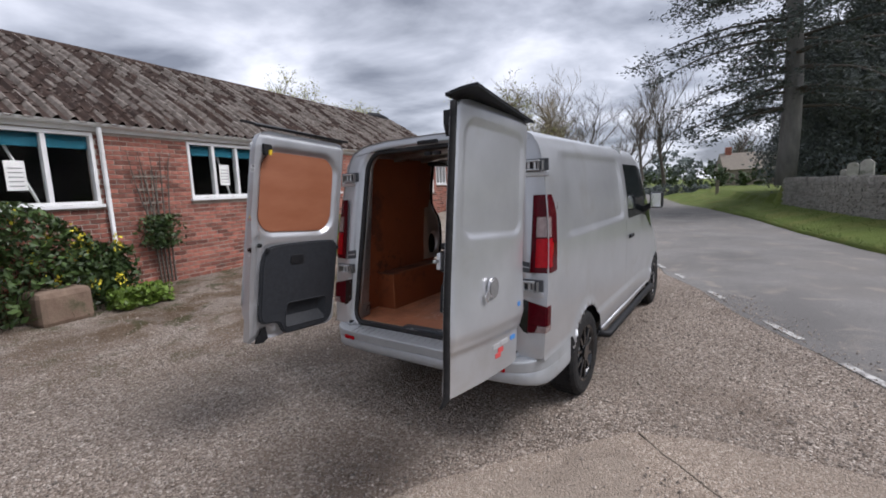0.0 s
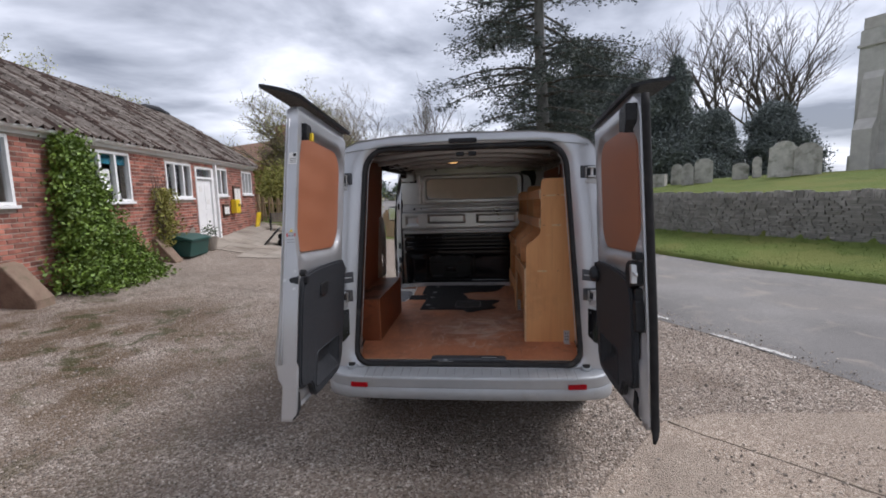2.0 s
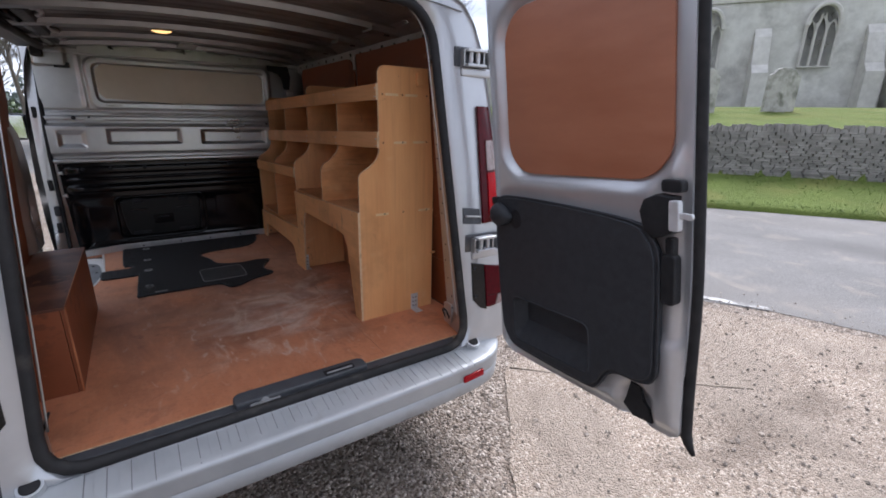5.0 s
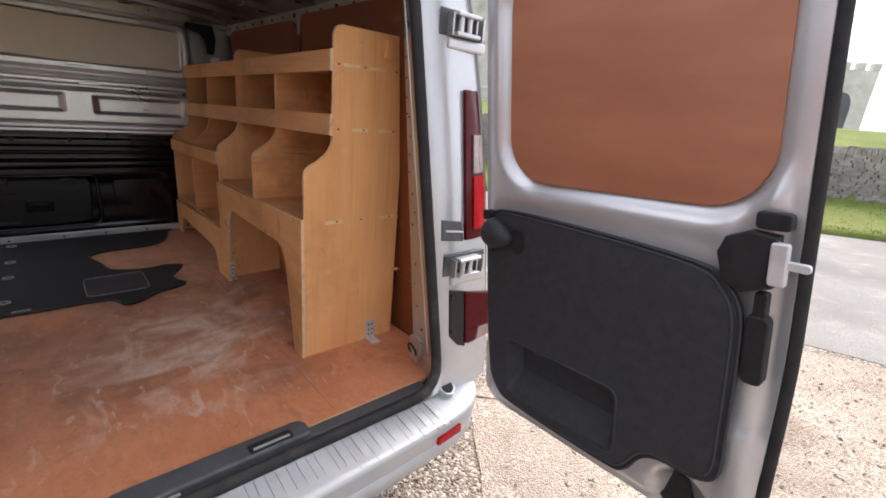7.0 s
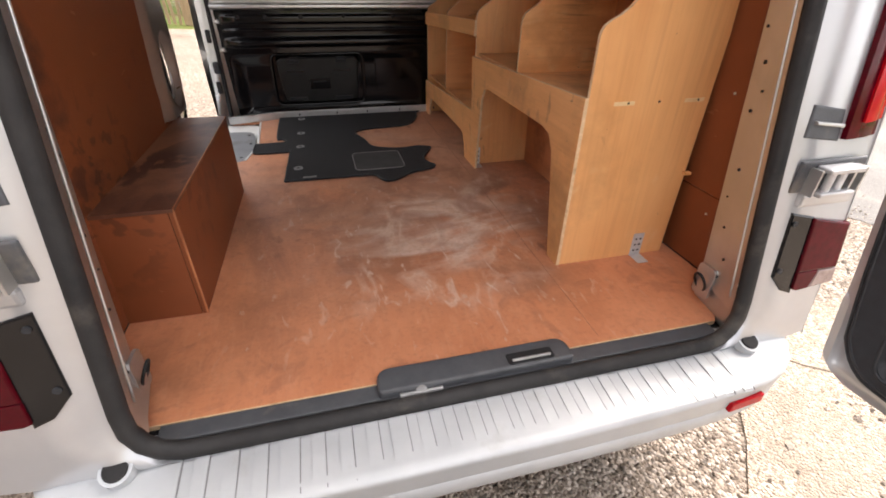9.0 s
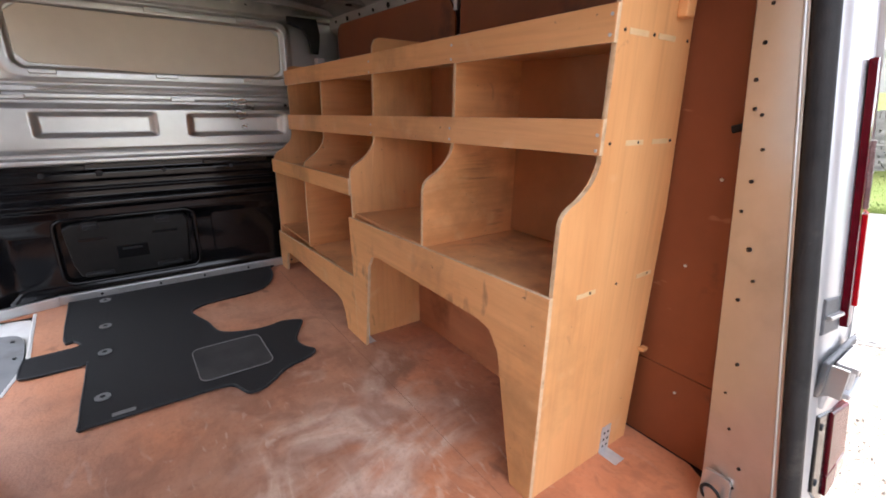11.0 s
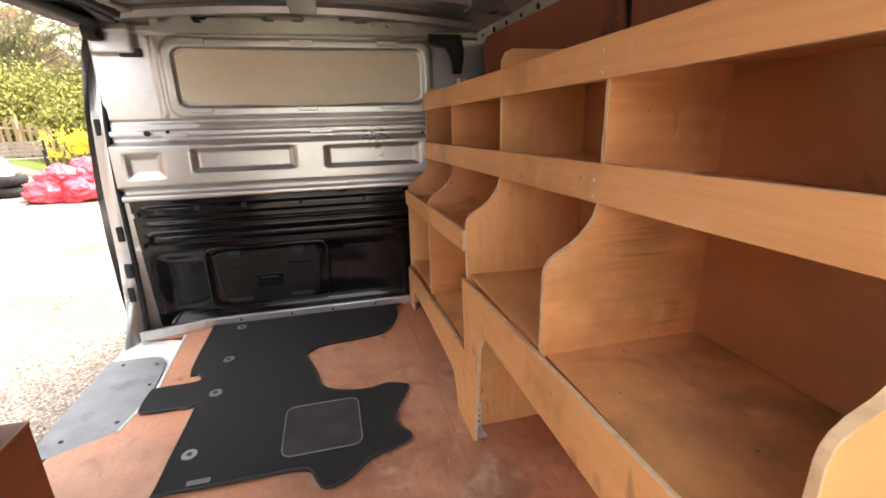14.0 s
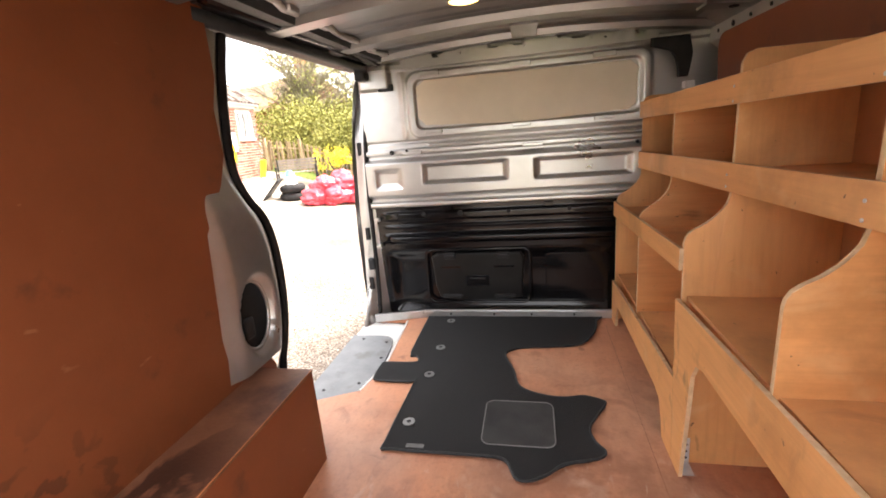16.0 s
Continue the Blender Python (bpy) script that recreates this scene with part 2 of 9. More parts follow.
def floor_material():
    """Brown-red phenolic ply: grain, grime, dark drips and one broad pale scuffed patch in the middle of the load floor."""
    m = material("phenolic_ply_floor", (0.52, 0.190, 0.090), (0.66, 0.275, 0.142), 4.0, 0.5, 0.0, 0.12, 110, stain=(0.36, 0.14, 0.07), stain_scale=2.2, stain_at=(0.5, 0.66), rough_var=0.16, detail=8)
    n, l = m.node_tree.nodes, m.node_tree.links
    b = n["Principled BSDF"]
    col = b.inputs["Base Color"].links[0].from_socket
    tc = n.new("ShaderNodeTexCoord")

    def mix(col, fac, c):
        mx = n.new("ShaderNodeMix")
        mx.data_type = "RGBA"
        l.new(fac, mx.inputs["Factor"])
        l.new(col, mx.inputs["A"])
        mx.inputs["B"].default_value = (*c, 1)
        return mx.outputs["Result"]

    def noise_mask(scale, lo, hi, dist=0.0, stretch=(1, 1, 1), shift=(0, 0, 0), top=1.0, detail=6.0):
        mp = n.new("ShaderNodeMapping")
        mp.inputs["Scale"].default_value, mp.inputs["Location"].default_value = stretch, shift
        l.new(tc.outputs["Object"], mp.inputs[0])
        t = n.new("ShaderNodeTexNoise")
        t.inputs["Scale"].default_value, t.inputs["Detail"].default_value, t.inputs["Distortion"].default_value = scale, detail, dist
        l.new(mp.outputs[0], t.inputs["Vector"])
        r = n.new("ShaderNodeMapRange")
        r.inputs["From Min"].default_value, r.inputs["From Max"].default_value, r.inputs["To Max"].default_value = lo, hi, top
        l.new(t.outputs["Fac"], r.inputs["Value"])
        return r.outputs[0]

    def blob(x, y, r0, r1):
        d = n.new("ShaderNodeVectorMath")
        d.operation = "DISTANCE"
        l.new(tc.outputs["Object"], d.inputs[0])
        d.inputs[1].default_value = (x, y, 0.61)
        r = n.new("ShaderNodeMapRange")
        r.inputs["From Min"].default_value, r.inputs["From Max"].default_value = r0, r1
        r.inputs["To Min"].default_value, r.inputs["To Max"].default_value = 1, 0
        l.new(d.outputs["Value"], r.inputs["Value"])
        return r.outputs[0]

    def times(a, c):
        q = n.new("ShaderNodeMath")
        q.operation = "MULTIPLY"
        l.new(a, q.inputs[0])
        l.new(c, q.inputs[1])
        return q.outputs[0]
    def wisps(scale, centre, width, dist, stretch=(1, 1, 1), shift=(0, 0, 0), top=1.0):
        """Curling smears: narrow bands along the level lines of a twisted noise."""
        v = noise_mask(scale, 0.0, 1.0, dist, stretch, shift, 1.0, 5.0)
        q = n.new("ShaderNodeMath")
        q.operation = "SUBTRACT"
        l.new(v, q.inputs[0])
        q.inputs[1].default_value = centre
        w = n.new("ShaderNodeMath")
        w.operation = "ABSOLUTE"
        l.new(q.outputs[0], w.inputs[0])
        r = n.new("ShaderNodeMapRange")
        r.inputs["From Min"].default_value, r.inputs["From Max"].default_value = 0.0, width
        r.inputs["To Min"].default_value, r.inputs["To Max"].default_value = top, 0.0
        l.new(w.outputs[0], r.inputs["Value"])
        return r.outputs[0]
    # paler towards the bulkhead, brighter light there put into the ply colour; grime along the seam and by the wheel
    # box
    col = mix(col, times(blob(-0.05, 1.85, 0.3, 1.3), noise_mask(1.7, 0.34, 0.60, 0.5, (1, 1, 1), (7, 2, 0), 0.7, 8)), (0.60, 0.36, 0.245))
    col = mix(col, noise_mask(7.0, 0.60, 0.68, 1.0, (1, 1, 1), (3, 1, 0), 0.35), (0.22, 0.08, 0.045))
    col = mix(col, times(blob(0.05, 1.15, 0.25, 0.8), noise_mask(2.2, 0.40, 0.62, 0.4, (1, 1, 1), (0, 4, 0), 0.7)), (0.34, 0.20, 0.14))
    col = mix(col, times(blob(0.44, 1.15, 0.08, 0.42), noise_mask(4.0, 0.46, 0.60, 0.8, (1, 0.8, 1), (5, 3, 1), 0.75, 8)), (0.21, 0.10, 0.065))
    col = mix(col, times(blob(-0.42, 0.93, 0.08, 0.42), noise_mask(3.4, 0.47, 0.60, 0.8, (1, 0.6, 1), (2, 3, 1), 0.75, 8)), (0.20, 0.09, 0.06))
    col = mix(col, times(blob(0.0, 1.30, 0.2, 0.9), noise_mask(9.0, 0.52, 0.62, 0.5, (1, 0.8, 1), (3, 1, 7), 0.5, 9)), (0.25, 0.11, 0.07))
    # one broad pale smear where something was dragged and wiped, and fine scratches round it
    patch = noise_mask(2.3, 0.43, 0.60, 1.5, (0.8, 1.5, 1), (1, 0, 0), 1.0, 9)
    col = mix(col, times(times(blob(0.08, 0.88, 0.14, 0.48), patch), noise_mask(9.0, 0.30, 0.62, 1.0, (1, 0.6, 1), (2, 2, 0), 0.75, 8)), (0.56, 0.38, 0.29))
    col = mix(col, times(times(blob(0.10, 0.87, 0.16, 0.46), patch), wisps(1.9, 0.50, 0.13, 2.2, (0.8, 1.6, 1), (4, 2, 1), 0.75)), (0.78, 0.62, 0.52))
    col = mix(col, times(times(blob(0.02, 0.78, 0.18, 0.50), noise_mask(5.0, 0.48, 0.60, 0.6, (1, 1, 1), (3, 8, 1))), wisps(3.2, 0.48, 0.05, 1.4, (1.2, 0.7, 1), (8, 5, 3), 0.6)), (0.74, 0.56, 0.45))
    col = mix(col, times(times(blob(0.25, 1.30, 0.1, 0.7), noise_mask(6.0, 0.50, 0.60, 0.6, (1, 1, 1), (6, 3, 1))), wisps(3.0, 0.5, 0.06, 1.2, (1, 0.7, 1), (6, 1, 2), 0.6)), (0.64, 0.46, 0.36))
    col = mix(col, times(blob(0.05, 0.85, 0.3, 0.9), noise_mask(26.0, 0.62, 0.69, 1.0, (1.0, 0.35, 1), (1, 6, 2), 0.6, 4)), (0.70, 0.54, 0.45))
    col = mix(col, noise_mask(38.0, 0.70, 0.74, 0.0, (1, 0.35, 1), (0, 0, 2), 0.6), (0.58, 0.40, 0.31))
    col = mix(col, noise_mask(11.0, 0.67, 0.73, 0.4, (1, 0.8, 1), (8, 3, 1), 0.5), (0.17, 0.065, 0.042))
    col = mix(col, noise_mask(9.0, 0.44, 0.62, 0.2, (5, 1.0, 1), (2, 5, 0), 0.10, 8), (0.32, 0.125, 0.065))
    col = mix(col, noise_mask(14.0, 0.52, 0.66, 0.2, (4, 1.0, 1), (9, 1, 0), 0.13, 8), (0.70, 0.37, 0.22))
    col = mix(col, noise_mask(70.0, 0.50, 0.70, 0.0, (1, 1, 1), (1, 4, 0), 0.22, 6), (0.28, 0.11, 0.06))
    col = mix(col, times(blob(0.20, 1.35, 0.3, 1.0), noise_mask(5.0, 0.50, 0.66, 1.2, (1, 1, 1), (4, 9, 0), 0.6, 9)), (0.27, 0.12, 0.075))
    l.new(col, b.inputs["Base Color"])
    return m


SILVER = material("silver_metallic_paint", (0.45, 0.46, 0.475), (0.54, 0.55, 0.565), 3.0, 0.32, 0.5, 0.02, 900, coat=0.6, stain=(0.40, 0.39, 0.37), stain_scale=2.2, stain_at=(0.56, 0.85))
SILVER_BARE = material("silver_primer_metal", (0.455, 0.455, 0.448), (0.56, 0.56, 0.55), 5.0, 0.31, 0.8, 0.03, 300, stain=(0.34, 0.345, 0.34), stain_scale=3.0, stain_at=(0.55, 0.8))
ROOF_METAL = material("roof_inner_metal", (0.27, 0.275, 0.275), (0.38, 0.385, 0.385), 6.0, 0.34, 0.8, 0.05, 80)
BUMPER = material("silver_bumper_plastic", (0.36, 0.378, 0.392), (0.44, 0.458, 0.472), 5.0, 0.42, 0.25, 0.03, 500, stain=(0.30, 0.29, 0.275), stain_scale=6.0, stain_at=(0.58, 0.8))
BLACK_PL = material("black_plastic", (0.010, 0.0105, 0.012), (0.02, 0.021, 0.023), 30.0, 0.5, 0.0, 0.15, 900)
GLOSS_BLACK = material("gloss_black_panel", (0.004, 0.004, 0.005), (0.009, 0.009, 0.010), 6.0, 0.11, 0.0, 0.04, 14, rough_var=0.05)
TRIM = material("dark_grey_trim", (0.023, 0.026, 0.030), (0.036, 0.039, 0.045), 40.0, 0.48, 0.0, 0.2, 1200)
SILL = material("grey_sill_plastic", (0.05, 0.053, 0.06), (0.075, 0.08, 0.088), 25.0, 0.5, 0.0, 0.1, 900, stain=(0.16, 0.14, 0.12), stain_scale=9, stain_at=(0.58, 0.75))
RUBBER = material("black_rubber", (0.012, 0.012, 0.013), (0.028, 0.027, 0.027), 18.0, 0.7, 0.0, 0.1, 300)
SEAL = material("grey_rubber_seal", (0.016, 0.016, 0.017), (0.032, 0.031, 0.031), 14.0, 0.6, 0.0, 0.1, 300, stain=(0.09, 0.08, 0.07), stain_scale=5.0, stain_at=(0.58, 0.75))
TYRE = material("tyre_rubber", (0.014, 0.014, 0.015), (0.032, 0.031, 0.030), 14.0, 0.8, 0.0, 0.2, 200)
STEEL = material("zinc_steel", (0.52, 0.53, 0.54), (0.68, 0.69, 0.70), 25.0, 0.4, 0.45, 0.05, 200)
CHROME = material("chrome", (0.7, 0.7, 0.72), (0.8, 0.8, 0.82), 10.0, 0.12, 1.0)
ALLOY = material("black_alloy", (0.008, 0.008, 0.009), (0.02, 0.02, 0.022), 12.0, 0.22, 0.3, coat=0.5)
RED_LENS = material("red_lens", (0.30, 0.003, 0.008), (0.42, 0.006, 0.012), 40.0, 0.16, 0.0, 0.06, 160)
DARK_RED = material("dark_red_lens", (0.050, 0.0012, 0.004), (0.085, 0.002, 0.007), 40.0, 0.14, 0.0, 0.03, 160)
for m_, k_ in ((DARK_RED, 0.15), (RED_LENS, 0.15), (BLACK_PL, 0.25), (TRIM, 0.28), (RUBBER, 0.2), (SEAL, 0.25), (TYRE, 0.2), (GLOSS_BLACK, 0.35)):
    m_.node_tree.nodes["Principled BSDF"].inputs["Specular IOR Level"].default_value = k_
CLEAR_LENS = material("clear_lens", (0.20, 0.14, 0.135), (0.30, 0.22, 0.21), 40.0, 0.12, 0.2, 0.4, 120, coat=0.8)
CAR_GLASS = material("dark_car_glass", (0.008, 0.01, 0.012), (0.014, 0.016, 0.018), 2.0, 0.05, 0.0, coat=0.6, rough_var=0.03)
PLY_FLOOR = floor_material()
PLY_WALL = material("phenolic_ply_wall", (0.195, 0.052, 0.018), (0.265, 0.076, 0.027), 3.0, 0.52, 0.0, 0.05, 150, stain=(0.10, 0.03, 0.017), stain_scale=2.8, stain_at=(0.58, 0.68))
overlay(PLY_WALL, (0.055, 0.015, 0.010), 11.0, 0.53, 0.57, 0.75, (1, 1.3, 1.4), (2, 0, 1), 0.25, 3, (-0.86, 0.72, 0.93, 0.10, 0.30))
overlay(PLY_WALL, (0.36, 0.15, 0.08), 26.0, 0.71, 0.75, 0.6, (1, 0.4, 1), (0, 3, 2), 0.3, 3)
PLY_DOOR = material("ply_window_blank", (0.29, 0.108, 0.055), (0.35, 0.140, 0.075), 3.0, 0.42, 0.0, 0.03, 200, stretch=(1, 1, 4))
# front boards' tones raised: light from the side door is put into them
C_PLY_LIT = ((0.68, 0.325, 0.122), (0.80, 0.425, 0.178))
PLY_RACK = material("birch_ply_rack", *C_PLY_LIT, 5.0, 0.46, 0.0, 0.06, 60, stretch=(1, 1, 0.3), stain=(0.36, 0.185, 0.07), stain_scale=1.6, stain_at=(0.52, 0.75))
PLY_RACK_H = material("birch_ply_rail", *C_PLY_LIT, 5.0, 0.46, 0.0, 0.06, 60, stretch=(4, 0.5, 4), stain=(0.36, 0.185, 0.07), stain_scale=2.0, stain_at=(0.52, 0.75))
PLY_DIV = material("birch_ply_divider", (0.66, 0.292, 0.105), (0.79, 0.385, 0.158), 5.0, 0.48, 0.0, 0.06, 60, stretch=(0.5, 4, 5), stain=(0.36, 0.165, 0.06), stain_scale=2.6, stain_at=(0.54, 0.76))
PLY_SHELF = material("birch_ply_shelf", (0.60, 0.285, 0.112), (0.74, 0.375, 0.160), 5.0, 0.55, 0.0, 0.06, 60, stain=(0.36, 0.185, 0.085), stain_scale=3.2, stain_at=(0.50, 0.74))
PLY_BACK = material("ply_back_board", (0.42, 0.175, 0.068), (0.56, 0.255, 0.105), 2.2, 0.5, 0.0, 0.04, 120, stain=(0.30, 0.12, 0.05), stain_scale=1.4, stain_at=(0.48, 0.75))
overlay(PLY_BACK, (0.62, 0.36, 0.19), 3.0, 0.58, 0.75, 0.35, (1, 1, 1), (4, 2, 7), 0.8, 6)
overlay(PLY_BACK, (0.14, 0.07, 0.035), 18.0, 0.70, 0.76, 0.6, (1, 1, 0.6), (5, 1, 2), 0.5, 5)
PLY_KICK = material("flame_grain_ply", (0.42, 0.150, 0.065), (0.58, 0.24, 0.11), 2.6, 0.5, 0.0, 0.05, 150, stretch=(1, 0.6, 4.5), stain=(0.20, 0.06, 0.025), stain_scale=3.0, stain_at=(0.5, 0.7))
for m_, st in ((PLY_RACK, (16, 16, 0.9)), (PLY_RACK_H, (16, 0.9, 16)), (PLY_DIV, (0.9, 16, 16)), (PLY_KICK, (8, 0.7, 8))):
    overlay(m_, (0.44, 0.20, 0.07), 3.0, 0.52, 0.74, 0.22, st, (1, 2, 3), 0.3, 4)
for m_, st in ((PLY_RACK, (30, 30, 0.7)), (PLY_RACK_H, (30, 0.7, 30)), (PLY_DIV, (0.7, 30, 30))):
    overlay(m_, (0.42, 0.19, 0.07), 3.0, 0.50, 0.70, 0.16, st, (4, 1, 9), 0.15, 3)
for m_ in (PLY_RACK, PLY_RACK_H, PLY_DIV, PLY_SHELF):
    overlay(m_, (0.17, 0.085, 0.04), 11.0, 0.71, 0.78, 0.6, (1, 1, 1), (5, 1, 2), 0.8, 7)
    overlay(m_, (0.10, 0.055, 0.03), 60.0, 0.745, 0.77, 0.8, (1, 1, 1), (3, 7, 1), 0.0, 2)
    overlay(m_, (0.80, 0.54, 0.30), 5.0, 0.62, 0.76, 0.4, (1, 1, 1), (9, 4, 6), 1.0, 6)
for kx, ky, kz, kr in ((0.62, 1.06, 1.33, 0.09), (0.70, 1.06, 1.18, 0.05), (0.60, 2.06, 1.24, 0.05)):
    overlay(PLY_DIV, (0.20, 0.09, 0.035), 6.0, 0.50, 0.62, 0.55, (0.9, 14, 14), (kx, 3, kz), 0.5, 5, (kx, ky, kz, kr * 0.3, kr))
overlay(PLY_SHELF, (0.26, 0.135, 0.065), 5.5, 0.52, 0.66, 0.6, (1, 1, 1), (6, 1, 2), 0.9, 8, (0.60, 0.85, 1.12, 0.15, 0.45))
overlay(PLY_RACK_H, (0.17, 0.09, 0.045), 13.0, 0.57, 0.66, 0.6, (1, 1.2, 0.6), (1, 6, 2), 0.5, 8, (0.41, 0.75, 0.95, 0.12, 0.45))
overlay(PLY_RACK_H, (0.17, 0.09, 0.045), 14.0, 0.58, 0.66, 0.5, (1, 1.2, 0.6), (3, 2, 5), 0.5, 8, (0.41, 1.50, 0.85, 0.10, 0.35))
BOX_LID = material("stained_box_lid", (0.24, 0.095, 0.050), (0.36, 0.165, 0.095), 4.0, 0.5, 0.0, 0.08, 120, stain=(0.13, 0.05, 0.03), stain_scale=3.0, stain_at=(0.46, 0.62), detail=8)
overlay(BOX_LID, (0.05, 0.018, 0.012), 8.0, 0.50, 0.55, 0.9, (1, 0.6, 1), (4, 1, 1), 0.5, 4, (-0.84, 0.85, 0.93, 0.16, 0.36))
MAT_GREY = material("carpet_mat", (0.007, 0.0078, 0.0092), (0.018, 0.019, 0.021), 300.0, 0.95, 0.0, 0.9, 700, dist=0.004)
STITCH = material("grey_stitching", (0.16, 0.16, 0.16), (0.24, 0.24, 0.24), 200.0, 0.9)
WHITE_PAINT = material("white_window_paint", (0.74, 0.74, 0.73), (0.84, 0.84, 0.83), 4.0, 0.45, stain=(0.55, 0.54, 0.50), stain_scale=3, stain_at=(0.62, 0.8))
STICKER_W = material("white_sticker", (0.72, 0.72, 0.7), (0.8, 0.8, 0.78), 30, 0.4)
STICKER_B = material("blue_sticker", (0.05, 0.20, 0.55), (0.08, 0.28, 0.65), 30, 0.4)
STICKER_R = material("red_sticker", (0.55, 0.06, 0.06), (0.65, 0.10, 0.10), 30, 0.4)
GRAVEL = gravel_material("yard_gravel", [(0.095, 0.073, 0.057), (0.32, 0.260, 0.208), (0.165, 0.130, 0.103), (0.48, 0.41, 0.345), (0.23, 0.182, 0.146), (0.66, 0.585, 0.51)], 76.0, 1.0, patch=(0.155, 0.114, 0.084), patch_scale=0.55, patch_at=(0.52, 0.68))
overlay(GRAVEL, (0.31, 0.25, 0.20), 0.8, 0.50, 0.68, 0.35, (1, 1, 1), (3, 8, 0), 0.3, 8)
overlay(GRAVEL, (0.105, 0.060, 0.024), 2.2, 0.40, 0.58, 0.72, (1, 0.8, 1), (1, 1, 0), 0.4, 8, (-5.0, 1.0, 0.2, 1.5, 3.6))
overlay(GRAVEL, (0.06, 0.065, 0.022), 3.0, 0.55, 0.64, 0.8, (1, 1, 1), (6, 2, 0), 0.8, 8, (-5.2, 1.4, 0.2, 1.5, 4.0))
CONCRETE = gravel_material("worn_concrete", [(0.22, 0.170, 0.130), (0.40, 0.325, 0.258), (0.29, 0.23, 0.178), (0.56, 0.477, 0.40), (0.34, 0.272, 0.212)], 105.0, 0.8, patch=(0.35, 0.29, 0.234), patch_scale=1.2)
overlay(CONCRETE, (0.19, 0.15, 0.118), 1.3, 0.53, 0.68, 0.6, (1, 1, 1), (3, 8, 0), 0.8, 8)
ASPHALT = gravel_material("road_asphalt", [(0.150, 0.144, 0.137), (0.215, 0.206, 0.196), (0.185, 0.177, 0.168), (0.27, 0.258, 0.245)], 120.0, 0.3, patch=(0.205, 0.192, 0.178), patch_scale=0.4)
overlay(ASPHALT, (0.135, 0.130, 0.125), 1.0, 0.48, 0.66, 0.6, (0.5, 0.25, 1), (2, 7, 0), 0.6, 8)
overlay(ASPHALT, (0.31, 0.275, 0.235), 2.2, 0.56, 0.70, 0.55, (1, 1, 1), (5, 2, 0), 0.8, 9)
GRASS = gravel_material("grass_turf", [(0.080, 0.108, 0.022), (0.115, 0.155, 0.033), (0.10, 0.132, 0.028), (0.145, 0.185, 0.046)], 55.0, 0.8, patch=(0.155, 0.165, 0.045), patch_scale=0.8)
DARK_WOOD = material("dark_stained_wood", (0.045, 0.028, 0.018), (0.08, 0.05, 0.032), 8, 0.6)
BEIGE = material("beige_hardboard", (0.63, 0.575, 0.465), (0.72, 0.66, 0.535), 4.0, 0.5, 0.05, 0.03, 200)
PLY_EDGE = material("ply_end_grain", (0.56, 0.38, 0.22), (0.74, 0.53, 0.33), 60, 0.7, stain=(0.24, 0.14, 0.08), stain_scale=9.0, stain_at=(0.57, 0.72))
MAT_PAD = material("worn_heel_pad", (0.018, 0.019, 0.021), (0.05, 0.05, 0.05), 9.0, 0.9, 0.0, 0.5, 500)
ALLOY_GREY = material("grey_eyelet", (0.20, 0.20, 0.20), (0.28, 0.28, 0.28), 30, 0.4, 0.3)


# ---- building helpers ----
def thing(name, at, label, category, group="", kind=""):
    """An empty at a thing's base, which its parts hang from."""
    ob = new(name)
    ob.empty_display_size = 0.2
    ob.matrix_world = Matrix.Translation(at)
    return tagged(ob, label, category, group, kind)




def part(name, bm, mats, parent=None, label="", smooth=False):
    """Links a bmesh in world metres as one mesh object, under a thing or a part."""
    me = bpy.data.meshes.new(name)
    bmesh.ops.recalc_face_normals(bm, faces=bm.faces)
    bm.to_mesh(me)
    bm.free()
    for m in (mats if isinstance(mats, (list, tuple)) else [mats]):
        me.materials.append(m)
    if smooth:
        for p in me.polygons:
            p.use_smooth = True
    ob = new(name, me)
    if parent is not None:
        ob.parent = parent
        if parent.parent is None:
            ob.matrix_parent_inverse = parent.matrix_basis.inverted()
    return tagged(ob, label)


def solo(name, bm, mats, label, category, group="", kind="", smooth=False):
    return tagged(part(name, bm, mats, None, "", smooth), label, category, group, kind)


def box(bm, x0, x1, y0, y1, z0, z1, bevel=0.0, m=None, mat=0):
    vs = [bm.verts.new(v) for v in ((x0, y0, z0), (x1, y0, z0), (x1, y1, z0), (x0, y1, z0), (x0, y0, z1), (x1, y0, z1), (x1, y1, z1), (x0, y1, z1))]
    fs = [bm.faces.new([vs[i] for i in q]) for q in ((3, 2, 1, 0), (4, 5, 6, 7), (0, 1, 5, 4), (1, 2, 6, 5), (2, 3, 7, 6), (3, 0, 4, 7))]
    for f in fs:
        f.material_index = mat
    if bevel:
        es = {e for f in fs for e in f.edges}
        out = bmesh.ops.bevel(bm, geom=list(es), offset=bevel, segments=2, profile=0.5, affect="EDGES", material=mat)
        vs = list({v for f in out["faces"] for v in f.verts} | {v for v in vs if v.is_valid})
    if m is not None:
        bmesh.ops.transform(bm, matrix=m, verts=[v for v in vs if v.is_valid])
    return bm


def one_box(x0, x1, y0, y1, z0, z1, bevel=0.0, m=None):
    return box(bmesh.new(), x0, x1, y0, y1, z0, z1, bevel, m)


